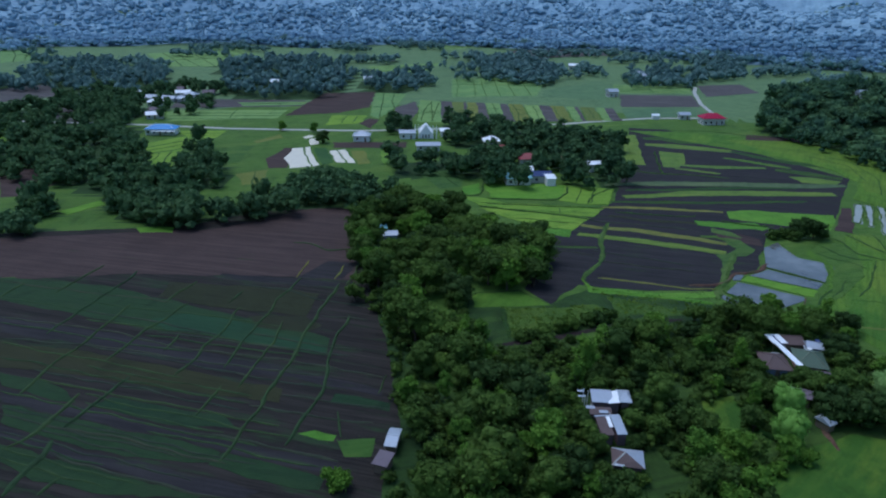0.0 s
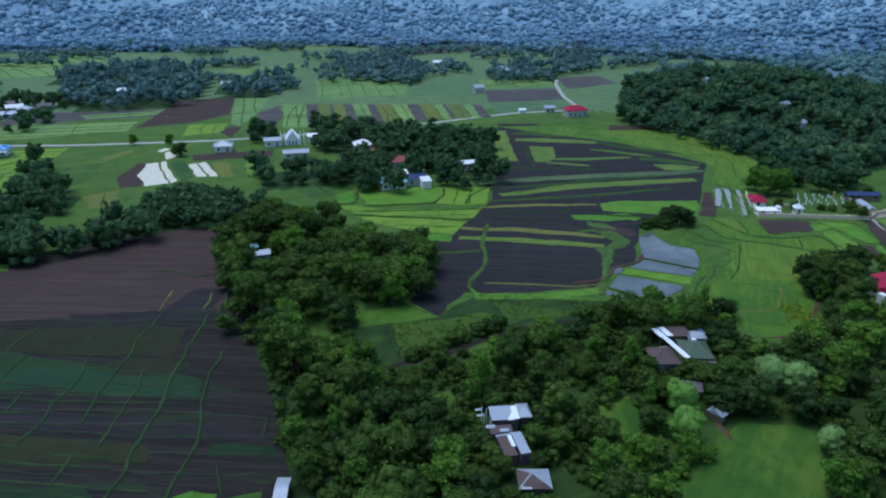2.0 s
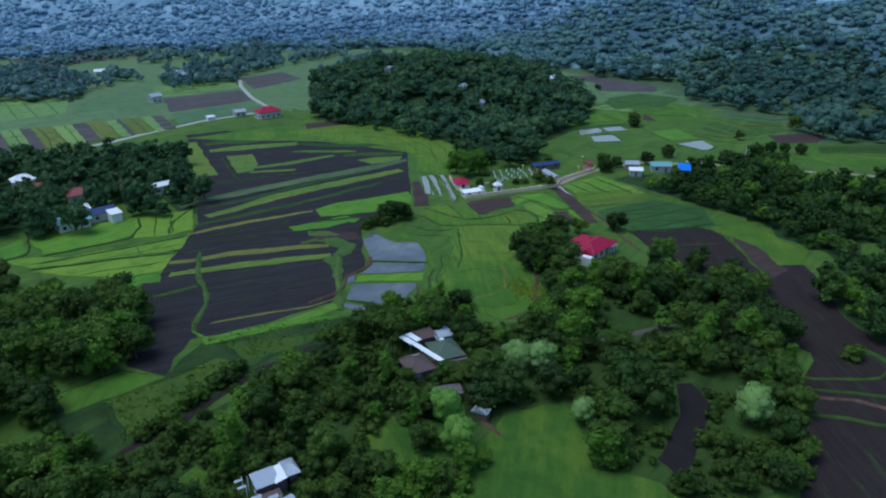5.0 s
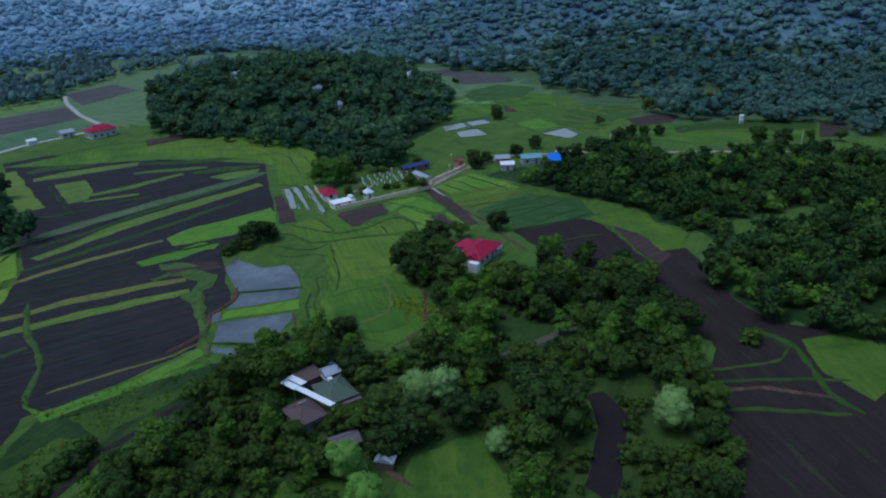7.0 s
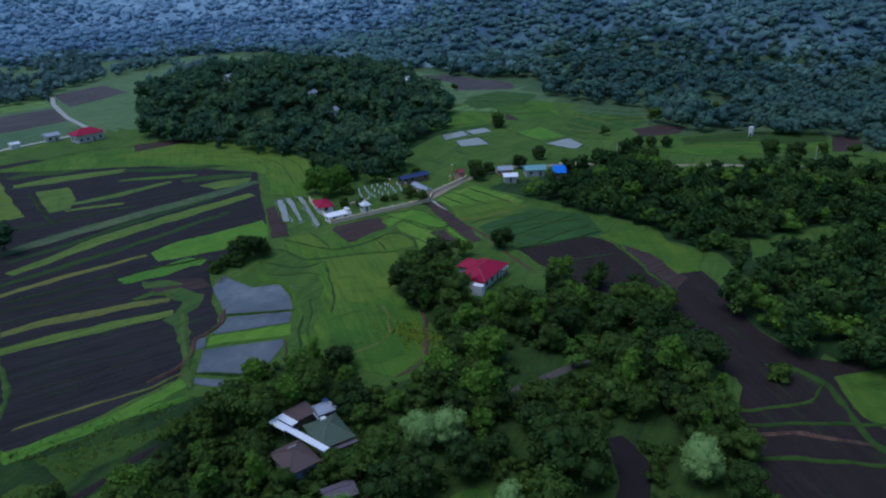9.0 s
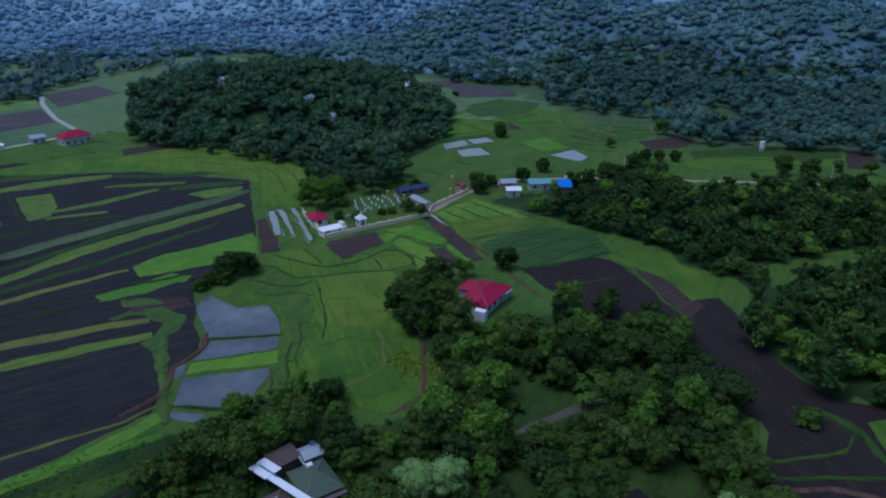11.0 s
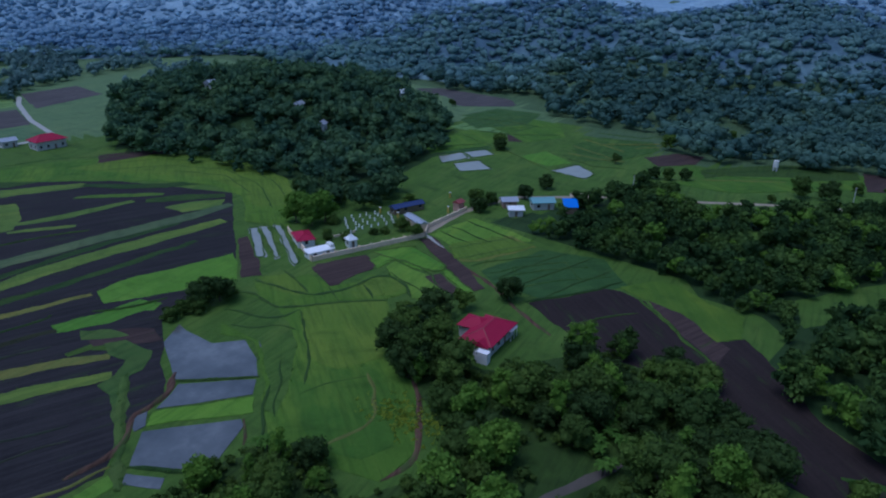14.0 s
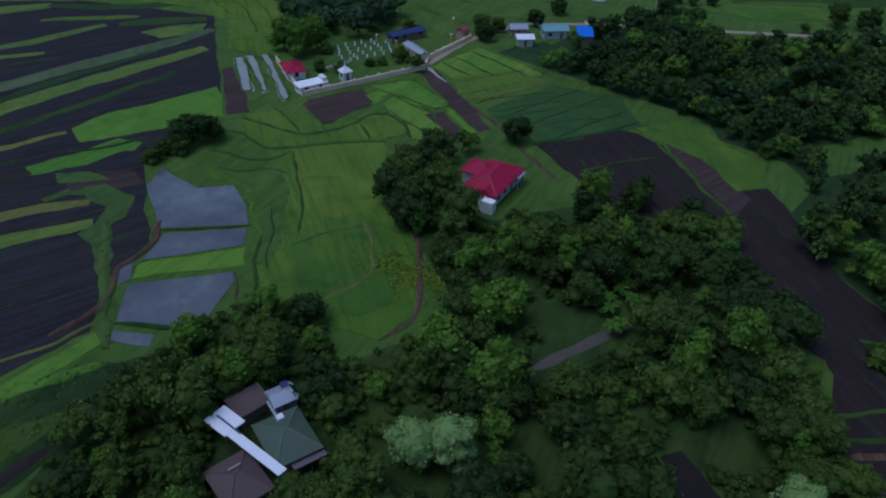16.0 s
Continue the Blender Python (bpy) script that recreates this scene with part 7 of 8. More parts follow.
def house(name, label, x, y, turn, w, d, wall_h, roof, wall, kind="hip", rise=1.8, eave=0.6, category="house", cap=None, detail=True, group=""):
    """A small house: walls with doors and windows, and a hipped, gabled or lean-to roof with eaves."""
    root = thing(name, label, category, x, y, float(height(x, y)), turn, group)
    bm = bmesh.new()
    if kind == "shed":
        v = [bm.verts.new(p) for p in ((-w / 2, -d / 2, -0.6), (w / 2, -d / 2, -0.6), (w / 2, d / 2, -0.6), (-w / 2, d / 2, -0.6), (-w / 2, -d / 2, wall_h), (w / 2, -d / 2, wall_h), (w / 2, d / 2, wall_h + rise), (-w / 2, d / 2, wall_h + rise))]
        for f in ((3, 2, 1, 0), (4, 5, 6, 7), (0, 1, 5, 4), (1, 2, 6, 5), (2, 3, 7, 6), (3, 0, 4, 7)):
            bm.faces.new([v[i] for i in f])
    else:
        box(bm, -w / 2, w / 2, -d / 2, d / 2, -0.6, wall_h)
        if kind == "gable":
            for s in (-1, 1):
                tri = [bm.verts.new((s * (w / 2 - 0.01), yy, zz)) for yy, zz in ((-d / 2, wall_h), (d / 2, wall_h), (0, wall_h + rise * 0.9))]
                bm.faces.new(tri)
    part("wall", bm, wall, root)
    bm = bmesh.new()
    if kind == "shed":
        W, D = w / 2 + eave, d / 2 + eave
        s = rise / d
        rim = [bm.verts.new((px, py, wall_h + 0.03 + (py + d / 2) * s + t)) for t in (0, 0.1) for px, py in ((-W, -D), (W, -D), (W, D), (-W, D))]
        for f in ((3, 2, 1, 0), (4, 5, 6, 7), (0, 1, 5, 4), (1, 2, 6, 5), (2, 3, 7, 6), (3, 0, 4, 7)):
            bm.faces.new([rim[i] for i in f])
        part("roof", bm, roof, root)
    else:
        ends = (0, 0) if kind == "gable" else (None, None)
        a, b, low = hip_roof(bm, w + 2 * eave, d + 2 * eave, wall_h, rise, *ends)
        cover = part("roof", bm, roof, root)
        lines = [(a, b)] if kind == "gable" else [(a, b), (a, low[0]), (a, low[3]), (b, low[1]), (b, low[2])]
        capping(cover, lines, cap or roof)
    if detail:
        openings(root, w, d, wall_h)
    return root


def extra(root, w, d, z0, rise, roof, wall, x, y, along=True, left=None, right=None, name="wing"):
    """A wing of a house: its own walls and roof beside the main body."""
    bm = bmesh.new()
    hx, hy = (w / 2 - 0.5, d / 2 - 0.5) if along else (d / 2 - 0.5, w / 2 - 0.5)
    box(bm, x - hx, x + hx, y - hy, y + hy, -0.5, z0)
    wing = part(name, bm, wall, root)
    bm = bmesh.new()
    a, b, low = hip_roof(bm, w, d, z0, rise, left, right, x, y, along)
    part("roof", bm, roof, wing)
    return wing


def posts(root, spots, h, material, r=0.07, name="post"):
    for x, y in spots:
        bm = bmesh.new()
        limb(bm, (x, y, -0.4), (x, y, h), r, r, 6)
        part(name, bm, material, root)


# the house with the crimson roof
crimson = house("house", "low white house with a bright crimson hipped sheet roof", 153.4, 163.2, 12, 12.6, 6.8, 3.0, RED, WALL, "hip", 1.9, 0.7, cap=MAROON)
extra(crimson, 7.5, 6.5, 3.0, 1.6, RED, WALL, 2.0, 4.0, False)
extra(crimson, 4.0, 4.2, 2.9, 1.2, RED, WHITE, -5.6, -1.4, True, 0)
bm = bmesh.new()
box(bm, -9.6, -7.9, -4.4, -1.4, -0.4, 2.7)
part("end_porch", bm, CHALK, crimson, "bright white end porch")
bm = bmesh.new()
box(bm, 2.5, 6.2, -4.6, -3.5, 2.5, 2.62)
part("awning", bm, METAL, crimson, "grey metal awning")
posts(crimson, [(2.7, -4.4), (4.4, -4.4), (6.0, -4.4)], 2.5, WHITE)

# the house with the green roof and what is built against it
green_house = house("house", "house with a faded green hipped roof among trees", 80.6, 140.2, -15, 5.5, 7.3, 2.9, GREENROOF, PINK, "hip", 1.6, 0.55, cap=MOSS)
bm = bmesh.new()
box(bm, -0.2, 0.75, 2.3, 3.2, 3.3, 4.0)
part("dormer", bm, WHITE, green_house, "small white dormer")
bm = bmesh.new()
box(bm, -1.2, 3.4, -5.1, -4.1, 2.3, 2.4)
part("porch_roof", bm, MAUVE, green_house, "mauve sheet porch roof")
posts(green_house, [(-1.1, -5.0), (1.2, -5.0), (3.3, -5.0)], 2.3, WOOD)
brown_house = house("house", "house with a weathered brown hipped roof", 72.4, 139.4, -8, 5.0, 6.6, 2.6, RUST, BLUEWALL, "hip", 1.5, 0.55, cap=RUST)
bm = bmesh.new()
limb(bm, (-0.7, 0.9, 4.15), (1.0, 0.9, 4.15), 0.1, 0.1, 5)
part("ridge_flashing", bm, TARPROOF, brown_house, "pale strip along the ridge")
canopy = thing("canopy", "long white flat canopy between two houses", "canopy", 76.0, 142.5, 0, 4)
bm = bmesh.new()
box(bm, -0.75, 0.6, -7.0, 3.0, 3.55, 3.67)
part("roof_strip", bm, WHITEROOF, canopy)
bm = bmesh.new()
box(bm, -1.1, 2.3, 3.0, 7.4, 3.6, 3.75)
part("roof_deck", bm, WHITEROOF, canopy)
bm = bmesh.new()
box(bm, 0.4, 0.62, 1.8, 6.6, 3.75, 3.85)
part("gutter", bm, NAVY, canopy, "dark gutter")
posts(canopy, [(-0.6, -6.8), (0.4, -6.8), (-0.9, 7.2), (2.1, 7.2), (-0.9, 3.2), (2.1, 3.2)], 3.6, WOOD, 0.06)
blue_shed = house("outbuilding", "small outbuilding with bluish galvanised roof sheets", 84.8, 146.7, -14, 2.9, 2.7, 2.7, METAL, BLUEWALL, "gable", 0.9, 0.5, "shed")
bm = bmesh.new()
box(bm, -2.3, -1.95, -2.6, 0.4, 2.2, 2.3)
part("lean_to_roof", bm, METAL, blue_shed)
# Dark sheet added on the roof where a dark opening would be.
bm = bmesh.new()
box(bm, 0.2, 1.3, 0.35, 1.4, 3.5, 3.62)
part("patch_sheet", bm, NAVY, blue_shed, "dark sheet standing in for a shaded opening")
house("shed", "low shed with a rusty brown roof behind a house", 81, 149.4, -6, 4.5, 3.0, 2.2, RUST, WOOD, "shed", 0.5, 0.4, "shed", detail=False)
house("shed", "grey sheet-roofed shed in the trees", 72.0, 127.2, -20, 4.6, 3.2, 2.3, MAUVE, WOOD, "gable", 0.8, 0.4, "shed", detail=False)
house("hut", "small hut with a bluish sheet roof beside a dirt yard", 73.4, 118.2, 28, 1.7, 2.9, 1.9, METAL, WOOD, "gable", 0.8, 0.3, "hut", detail=False)

# the tin-roofed homestead
tin = house("house", "tin-roofed house of several joined sheds", 30.9, 123.6, -4, 3.6, 3.2, 2.7, METAL, BROWNWALL, "shed", 0.5, 0.3)
bm = bmesh.new()
box(bm, 1.3, 3.2, -1.9, 1.9, -0.5, 2.75)
room = part("room", bm, BROWNWALL, tin)
part("roof", plate([(1.15, -2.2, 2.8), (3.3, -2.2, 3.15), (3.3, 1.9, 3.35), (1.15, 1.9, 3.0)]), WHITEROOF, room, "whitish roof sheets")
extra(tin, 2.5, 4.6, 3.2, 0.7, METAL, BROWNWALL, 4.5, 0.2, True, 0.8, 0.8)
for ay in (-0.2, 1.7):
    part("awning", plate([(-4.6, ay, 2.75), (-3.2, ay, 2.75), (-3.2, ay + 0.5, 2.85), (-4.6, ay + 0.5, 2.85)]), METAL, tin, "light sheet awning")
posts(tin, [(-3.3, -0.4), (-3.3, 2.1), (-2.5, 1.4)], 3.3, WHITE, 0.1)
shed_b = house("shed", "purple-walled shed with narrow white awnings", 29.9, 119.4, -4, 4.0, 1.9, 2.1, RUST, BROWNWALL, "shed", 0.3, 0.15, "shed", detail=False)
for ax, ay in ((-2.7, 0.5), (-0.3, -0.9)):
    part("awning", plate([(ax, ay, 2.5), (ax + 1.7, ay, 2.5), (ax + 1.7, ay + 0.8, 2.62), (ax, ay + 0.8, 2.62)]), METAL, shed_b, "white sheet awning")
posts(shed_b, [(1.6, -1.2)], 2.9, WHITE, 0.1)
dark_shed = house("shed", "shed with white and dark sheets on its roof", 29.6, 114.2, 3, 2.0, 5.0, 2.3, RUST, BROWNWALL, "shed", 0.5, 0.2, "shed", detail=False)
part("front_flashing", plate([(-1.3, 2.5, 2.95), (3.4, 2.5, 3.1), (3.4, 2.9, 3.1), (-1.3, 2.9, 2.95)]), METAL, dark_shed, "white sheet along the roof's top edge")
part("patch_sheet", plate([(0.75, -0.6, 2.72), (1.5, -0.6, 2.72), (1.5, 2.4, 3.02), (0.75, 2.4, 3.02)]), WHITEROOF, dark_shed, "white roof sheet")
house("shed", "shed with a pale blue galvanised roof", 32.2, 114.2, 3, 1.5, 5.2, 2.6, METAL, BROWNWALL, "shed", 0.4, 0.2, "shed", detail=False)
open_barn = thing("barn", "open-fronted barn with a white and brown sheet roof", "barn", 31.7, 104.8, 0, -10)
bm = bmesh.new()
box(bm, -2.3, 2.3, -1.9, 1.9, -0.5, 2.6)
part("wall", bm, BROWNWALL, open_barn)
e = [(-2.8, -2.6, 2.6), (2.8, -2.6, 2.6), (2.8, 2.5, 2.6), (-2.8, 2.5, 2.6)]
top, end = (-0.5, -0.2, 3.9), (1.3, -1.7, 3.3)
part("white_sheets", joined([plate([e[2], e[3], top]), plate([e[1], e[2], top, end])]), METAL, open_barn, "light galvanised sheets")
part("brown_roof_slope", joined([plate([e[0], e[1], end, top]), plate([e[3], e[0], top])]), RUST, open_barn, "dark rusty sheets")
bm = bmesh.new()
limb(bm, top, e[0], 0.13, 0.13, 5)
part("ridge_cap", bm, TARPROOF, open_barn)
part("front_patch", plate([(-2.5, -2.7, 2.7), (-0.6, -2.7, 2.7), (-0.9, -1.6, 3.0), (-2.0, -1.6, 3.0)]), METAL, open_barn, "loose whitish sheet")
house("shed", "long narrow shed with a whitish roof beside the grove", -9.9, 110.2, -8, 1.7, 5.0, 2.2, METAL, WOOD, "gable", 0.5, 0.3, "shed", detail=False)
house("shed", "low shed with a bluish roof at the field edge", -11.2, 104.0, -20, 2.3, 3.0, 2.0, MAUVE, WOOD, "shed", 0.4, 0.3, "shed", detail=False)

house("house", "small house with a bright tin roof inside the grove", -18.3, 217.1, 10, 4.2, 3.4, 2.8, METAL, BLUEWALL, "gable", 0.9, 0.4)
house("shed", "low teal-roofed shed beside a grove house", -22.3, 224.4, 10, 4.4, 3.2, 2.3, AQUA, WOOD, "shed", 0.5, 0.3, "shed", detail=False)

# the walled burial ground
compound = thing("compound_wall", "long cream masonry wall with posts round a burial ground", "wall")
corner_line = [(166.1, 254.9), (155.7, 229.9), (193.0, 220.2), (199.5, 224.8), (221.9, 227.3)]
for (ax, ay), (bx, by) in zip(corner_line, corner_line[1:]):
    span = math.hypot(bx - ax, by - ay)
    k = max(1, round(span / 4.0))
    d = Vector((bx - ax, by - ay, 0)) / span
    s = Vector((-d.y, d.x, 0)) * 0.2
    for j in range(k):
        p, q = Vector((ax, ay, 0)) + d * (span * j / k + 0.16), Vector((ax, ay, 0)) + d * (span * (j + 1) / k - 0.16)
        bm = bmesh.new()
        h = 1.45
        v = [bm.verts.new(c + Vector((0, 0, z))) for z in (-0.4, h) for c in (p - s, q - s, q + s, p + s)]
        for f in ((3, 2, 1, 0), (4, 5, 6, 7), (0, 1, 5, 4), (1, 2, 6, 5), (2, 3, 7, 6), (3, 0, 4, 7)):
            bm.faces.new([v[i] for i in f])
        part("wall_panel", bm, CREAM, compound)
    for j in range(k + 1):
        c = Vector((ax, ay, 0)) + d * span * j / k
        bm = bmesh.new()
        box(bm, c.x - 0.17, c.x + 0.17, c.y - 0.17, c.y + 0.17, -0.4, 1.7)
        box(bm, c.x - 0.22, c.x + 0.22, c.y - 0.22, c.y + 0.22, 1.703, 1.8)
        part("post", bm, CREAM, compound)
house("chapel", "small chapel with a crimson sheet roof inside the wall", 163.4, 243.6, 66, 8.0, 5.0, 2.3, RED, WHITE, "hip", 1.2, 0.4, "chapel")
long_white = house("mausoleum", "long white flat-roofed mausoleum in the wall's corner", 160.2, 231.9, -14, 8.2, 3.0, 1.9, CHURCHROOF, CHALK, "shed", 0.3, 0.3, "tomb")
bm = bmesh.new()
box(bm, 3.0, 4.2, -1.3, 1.5, 2.35, 3.2)
part("end_tower", bm, WHITE, long_white)
chapel = house("mausoleum", "small white mausoleum with a pointed top", 171.6, 230.8, -14, 2.6, 2.6, 2.5, WHITEROOF, WHITE, "hip", 1.4, 0.3, "tomb")
bm = bmesh.new()
limb(bm, (0, 0, 3.6), (0, 0, 5.6), 0.3, 0.04, 8)
part("spire", bm, WHITE, chapel)
house("shelter", "open shelter with a long pale galvanised roof", 198.2, 229.0, 72, 10.2, 2.6, 2.6, METAL, CREAM, "gable", 0.7, 0.4, "shelter", detail=False)
house("shed", "long shed with a dark blue roof behind the burial ground", 207.2, 242.0, -13, 12, 3.4, 2.4, NAVY, WOOD, "gable", 0.9, 0.4, "shed")
house("gatehouse", "small salmon-painted gatehouse beside the track", 221.0, 230.0, 5, 3.2, 2.6, 3.0, MAROON, PINK, "gable", 0.9, 0.3, "gatehouse", detail=False)
field(LAWN, "mown lawn of the burial ground", [(170, 251), (198, 251), (203, 240), (192, 233), (172, 238), (164, 250)], 0.1)


def grave(x, y, turn, h):
    root = thing("grave_marker", "small white grave cross on a low plinth", "grave marker", x, y, 0.1, turn, "graves of the burial ground")
    bm = bmesh.new()
    box(bm, -0.24, 0.24, 0.1, 0.6, -0.2, 0.22)
    part("plinth", bm, CHALK, root)
    bm = bmesh.new()
    box(bm, -0.11, 0.11, 0.26, 0.44, 0.223, h)
    box(bm, -0.34, 0.34, 0.28, 0.42, h * 0.66, h * 0.84)
    part("cross", bm, CHALK, root)
    return root


first = grave(182, 240, -15, 1.1)
for r in range(5):
    for c in range(6):
        if (r, c) != (0, 0) and (r + 2 * c) % 7:
            gx_, gy_ = 180.5 + c * 3.1 + r * 1.2 + 0.6 * math.sin(r * 5 + c), 240 + r * 2.6 - c * 0.75 + 0.5 * math.sin(c * 3 + r)
            copy_thing(first, pose(gx_, gy_, 0.1, 0, 0, -15 + 4 * math.sin(c + r)))
low_wall = thing("low_wall", "low cream wall beside the graves", "wall", 176.5, 239.5, 0, -8)
for k in range(4):
    bm = bmesh.new()
    box(bm, -4 + 2 * k, -2.04 + 2 * k, -0.12, 0.12, -0.3, 0.85)
    part("wall_panel", bm, CREAM, low_wall)
for x, y, h in ((199.1, 246.9, 2.0), (199.7, 238.8, 2.0), (229.5, 241.4, 1.9), (216, 230.5, 2.2)):
    post = thing("gate_post", "yellow-painted masonry gate post", "gate post", x, y, 0, 10, "yellow gate posts")
    bm = bmesh.new()
    box(bm, -0.25, 0.25, -0.25, 0.25, -0.3, h)
    part("shaft", bm, GOLD, post)
    bm = bmesh.new()
    box(bm, -0.32, 0.32, -0.32, 0.32, h + 0.003, h + 0.2)
    part("cap", bm, WHITE, post)

# houses along the track in the east
house("house", "low house with a white sheet roof by the track", 230.5, 212.2, -45, 4.6, 4.2, 2.6, WHITEROOF, WALL, "gable", 0.8)
house("house", "house with a pale aqua sheet roof", 243.5, 210.0, -40, 7.5, 5, 2.8, AQUA, WALL, "gable", 1.2)
house("shed", "shed covered with a bright blue tarpaulin", 246.2, 200.0, -48, 4.6, 4.2, 2.6, BLUETARP, WOOD, "shed", 1.6, 0.3, "shed", detail=False)
house("house", "cream-walled house beside the track", 257.0, 203.0, -45, 5, 4, 2.8, CREAM, CREAM, "gable", 1.0)
house("house", "small grey house under trees by the track", 236.5, 219.5, -40, 5, 4, 2.6, METAL, PINK, "gable", 1.0)
tank = thing("water_tower", "white water tank on short legs", "water tower", 355.9, 166.1, float(height(355.9, 166.1)))
bm = bmesh.new()
limb(bm, (0, 0, 1.8), (0, 0, 4.6), 1.1, 1.1, 16)
bmesh.ops.holes_fill(bm, edges=bm.edges)
part("tank", bm, WHITE, tank)
posts(tank, [(-0.65, -0.65), (0.65, -0.65), (0.65, 0.65), (-0.65, 0.65)], 1.85, WHITE, 0.15, "leg")
for x, y in ((275.6, 191.5), (316.2, 126.8)):
    pole = thing("utility_pole", "tall grey utility pole with a crossarm", "utility pole", x, y, 0, 30, "utility poles")
    posts(pole, [(0, 0)], 9.5, WALL, 0.14, "shaft")
    bm = bmesh.new()
    box(bm, -0.9, 0.9, -0.06, 0.06, 8.7, 8.85)
    part("crossarm", bm, WOOD, pole)

# houses on the knoll and at its foot
house("house", "pale-roofed house among the knoll's trees", 262, 455, 20, 6, 4.5, 3.2, METAL, WALL, "gable", 1.6)
house("house", "long white-roofed house on the knoll", 267, 380, 30, 9, 3.2, 3.2, METAL, WALL, "gable", 1.5)
house("house", "white house in a gap of the knoll's trees", 259.5, 352, 30, 5, 3.4, 3.2, METAL, WHITE, "gable", 1.5)
house("house", "small white house at the knoll's edge", 243, 331, 10, 3, 3, 3, METAL, WHITE, "gable", 1.2)
house("house", "white-roofed house behind the knoll", 347, 384, 10, 7, 4, 4, WHITEROOF, WALL, "gable", 1.5)
crimson_far = house("house", "crimson-roofed house with white walls by the road", 158, 424, 4, 13, 8, 4.0, RED, WALL, "hip", 2.4, 0.8)
extra(crimson_far, 6, 5, 3.4, 1.4, NAVY, WALL, 2.0, 7.5, False)
house("shed", "small white roadside shed", 128, 436, 0, 4, 3, 2.4, WHITEROOF, WHITE, "gable", 0.8, 0.3, "shed", detail=False)
house("house", "pale house by the side road", 146, 438, 0, 6, 5, 3.0, METAL, WALL, "gable", 1.2)

# the church and its neighbours
church = house("church", "small bright white church with steep white roof and pinnacles", -11, 375, 4, 7.0, 7.6, 2.8, CHURCHROOF, CHALK, "hip", 4.6, 0.4, "church")
bm = bmesh.new()
v = [bm.verts.new((px, py, pz)) for py in (-4.6, -4.2) for px, pz in ((-3.0, -0.5), (3.0, -0.5), (3.0, 3.2), (0, 7.6), (-3.0, 3.2))]
bm.faces.new(v[:5]), bm.faces.new(v[5:])
for k in range(5):
    bm.faces.new((v[(k - 1) % 5], v[k], v[k + 5], v[(k - 1) % 5 + 5]))
facade = part("facade", bm, CHALK, church, "white pointed front gable")
for px in (-3.7, 3.7, -5.6, 5.6):
    bm = bmesh.new()
    limb(bm, (px, -4.4, -0.5), (px, -4.4, 4.6), 0.35, 0.3, 4)
    limb(bm, (px, -4.4, 4.6), (px, -4.4, 7.4), 0.32, 0.04, 4)
    part("pinnacle", bm, CHALK, church)
for px in (-1.6, 0, 1.6):
    bm = bmesh.new()
    box(bm, px - 0.3, px + 0.3, -4.66, -4.6, 0.2, 2.2)
    part("arched_door", bm, GLASS, facade)
house("hall", "low white hall beside the church", -20.5, 371, 4, 8, 5, 3.2, METAL, WHITE, "gable", 1.2, 0.5, "hall")
house("house", "low white annexe next to the church", 1.5, 378, 4, 9, 4, 3.0, WHITEROOF, WHITE, "shed", 0.6)
house("house", "white house with a bluish hipped roof by the road", -43.6, 364, 0, 8, 6.5, 3.0, METAL, WHITE, "hip", 1.8)
house("house", "grey-roofed house by the white seed beds", -9, 345, 5, 11, 5, 2.8, METAL, WALL, "gable", 1.2)

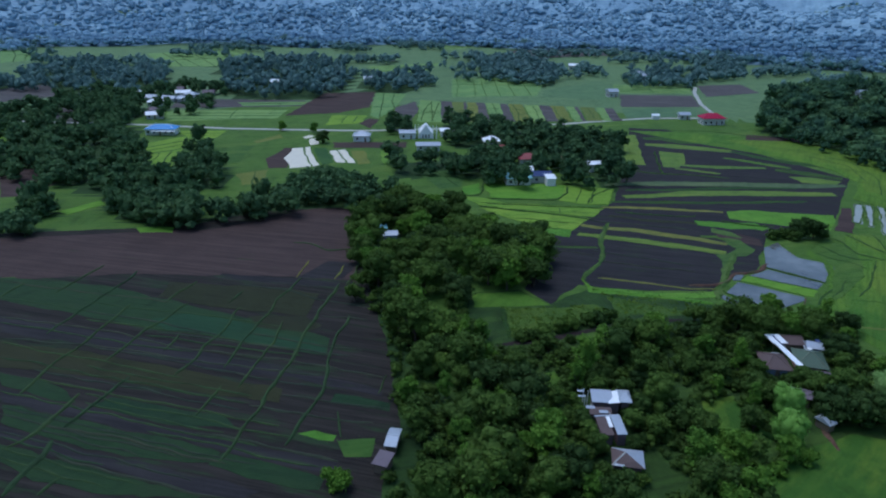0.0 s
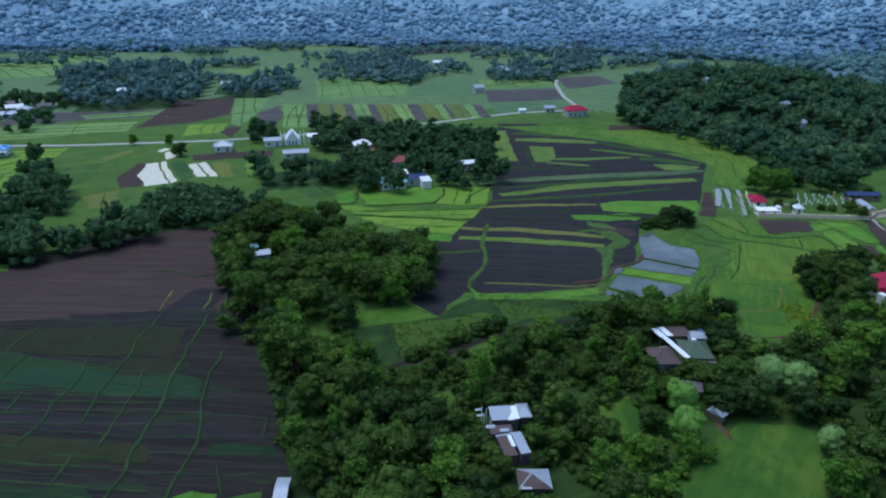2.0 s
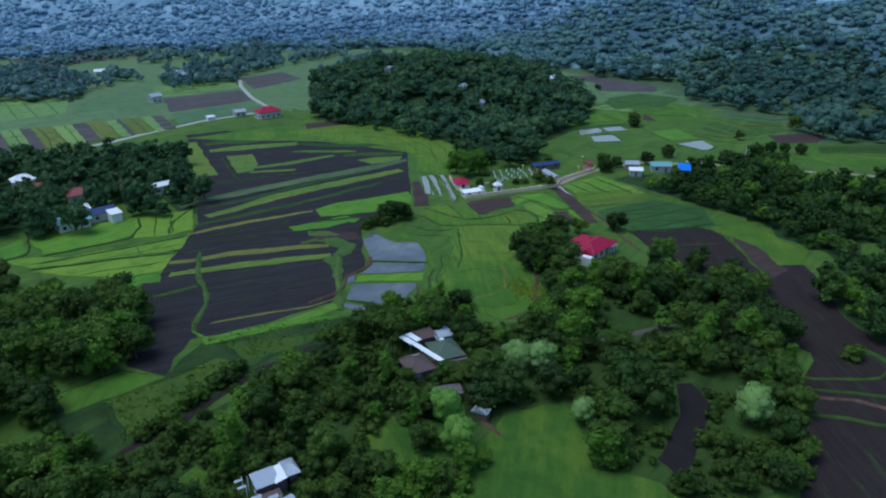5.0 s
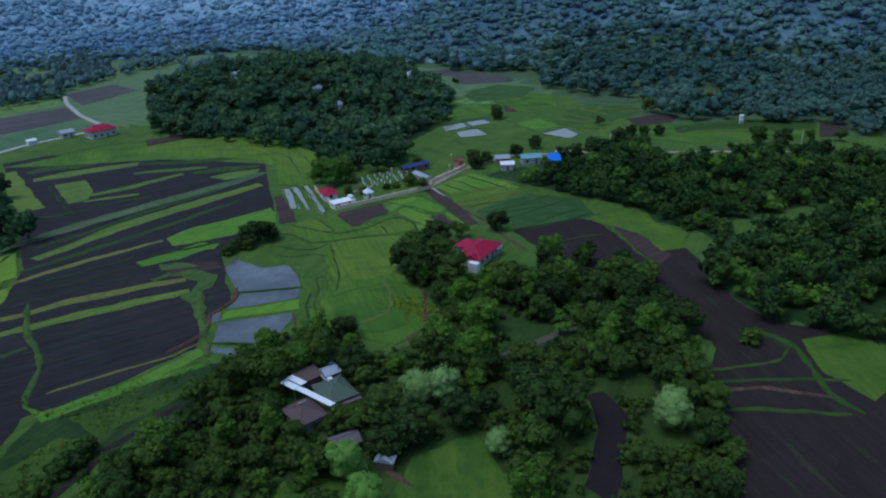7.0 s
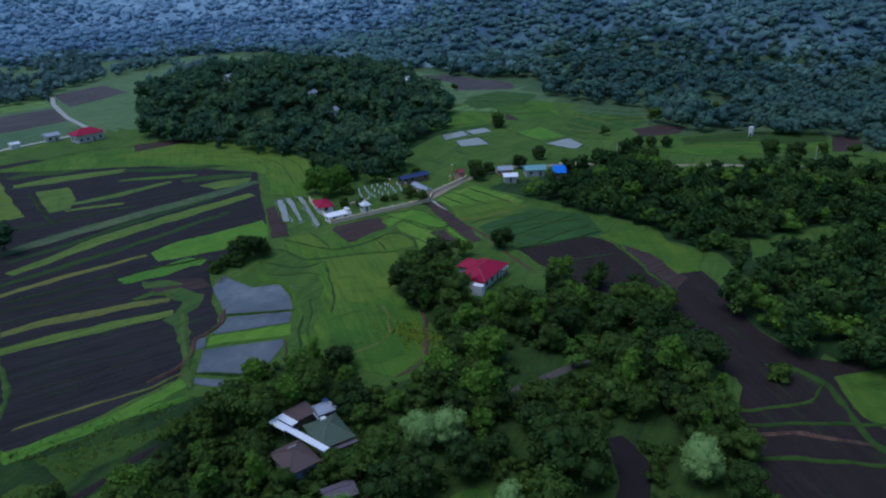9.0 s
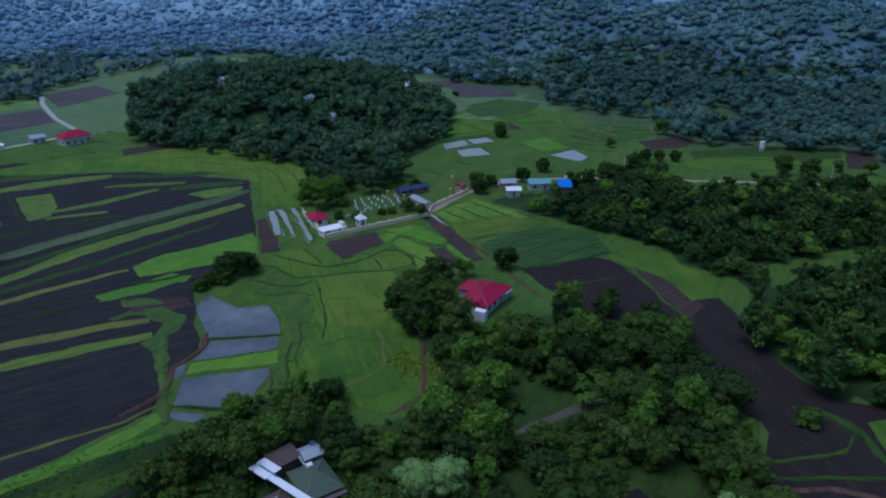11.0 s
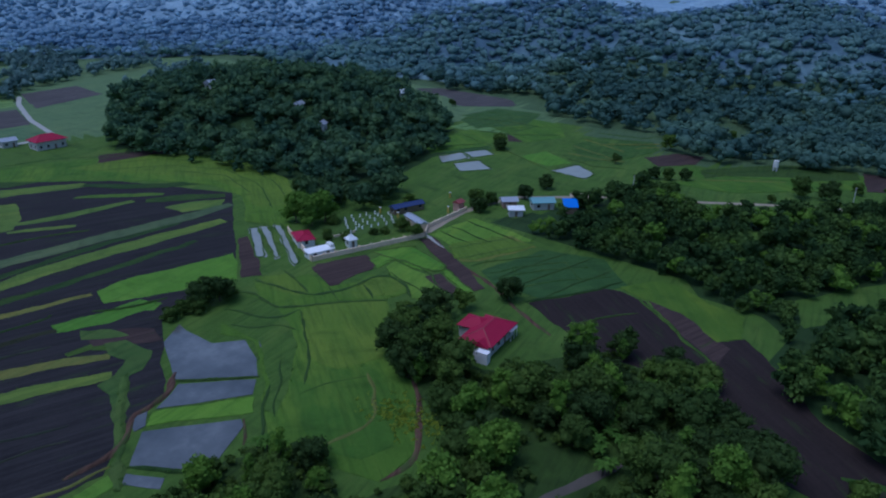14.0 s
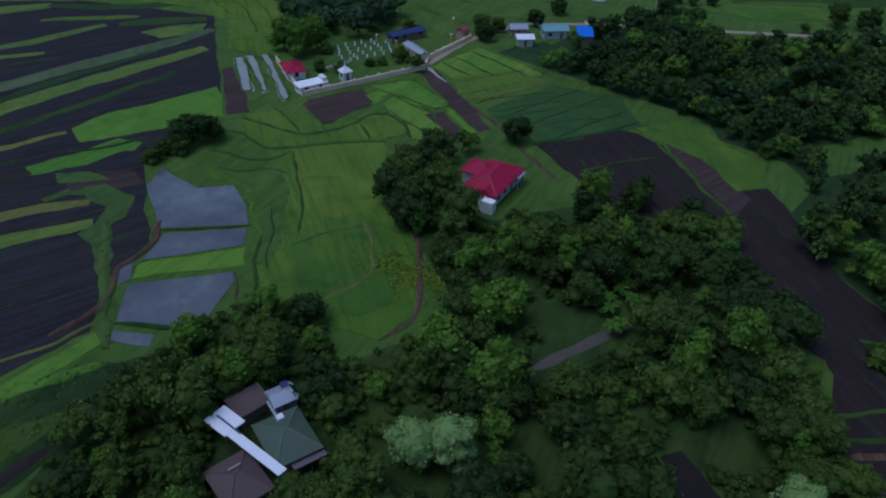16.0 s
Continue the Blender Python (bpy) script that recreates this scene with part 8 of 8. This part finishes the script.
# the hamlet
house("house", "hamlet house with a pale aqua sheet roof", 29.5, 288.5, 6, 10, 7, 3.0, AQUA, WHITE, "gable", 1.4)
house("house", "hamlet house with a patched dark sheet roof", 39.5, 292.5, 6, 8.5, 6.5, 3.0, NAVY, WALL, "gable", 1.3)
house("shed", "shed with a bright white roof in the hamlet", 43.0, 286.5, 8, 3.6, 4.2, 3.2, WHITEROOF, WHITE, "shed", 0.7, 0.3, "shed", detail=False)
house("shed", "small bright tin shed in the hamlet", 34.0, 294.5, 6, 5, 3.4, 4.4, WHITEROOF, WALL, "shed", 0.7, 0.3, "shed", detail=False)
house("house", "hamlet house with a faded red hipped roof", 37.3, 319, 4, 8, 5.5, 3.4, MAROON, WALL, "hip", 2.2)
house("house", "hamlet house with a white hipped roof", 22.7, 352, 4, 8, 6, 4.0, WHITEROOF, WALL, "hip", 2.0)
house("house", "low hamlet house with a dull red roof", 23, 338, 4, 9, 4.5, 3.6, MAROON, WHITE, "gable", 1.2)
house("house", "small white hamlet house under trees", 66, 310, 8, 5.5, 4, 3.6, WHITEROOF, WHITE, "gable", 1.0)
house("house", "hamlet house with a rust-red roof", 50, 316, 8, 7, 5, 3.6, MAROON, WALL, "gable", 1.2)

# the far village and scattered houses
for k, (x, y) in enumerate(((-206, 494), (-194, 471), (-196, 521), (-180, 492), (-172, 485), (-163, 494), (-185, 455), (-180.5, 468), (-176, 427), (-169, 413), (-173, 469), (-188, 506))):
    house("house", ("village house with a whitish sheet roof", "village house with a dull grey roof", "village house with a bluish tin roof")[k % 3], x, y, 13 * k % 40 - 20, 9 - k % 3, 6, 2.5, (WHITEROOF, METAL, MAUVE)[k % 3], WALL, "gable" if k % 2 else "hip", 1.5, group="village houses")
blue_hall = house("hall", "long low hall with a bright blue roof by the road", -149.5, 372, 2, 15, 8, 3.2, BLUE, WHITE, "hip", 1.9, 0.6, "hall", WHITEROOF)
bm = bmesh.new()
box(bm, -4, 8.6, -6.6, -4.7, 2.4, 2.52)
part("front_awning", bm, WHITEROOF, blue_hall, "white front awning")
for x, y, w, h in ((-59, 564, 9, 4), (119.7, 520, 7, 4), (164.8, 624, 9, 4), (167, 610, 9, 4), (117.3, 672, 8, 4), (-54.9, 716, 9, 4), (-124.2, 533, 8, 5), (186, 620, 7, 4)):
    house("house", "distant pale house between the fields", x, y, (x * 7) % 30 - 15, w, 6, h, (WHITEROOF, METAL)[int(w) % 2], WALL, "gable", 1.6, group="distant houses")
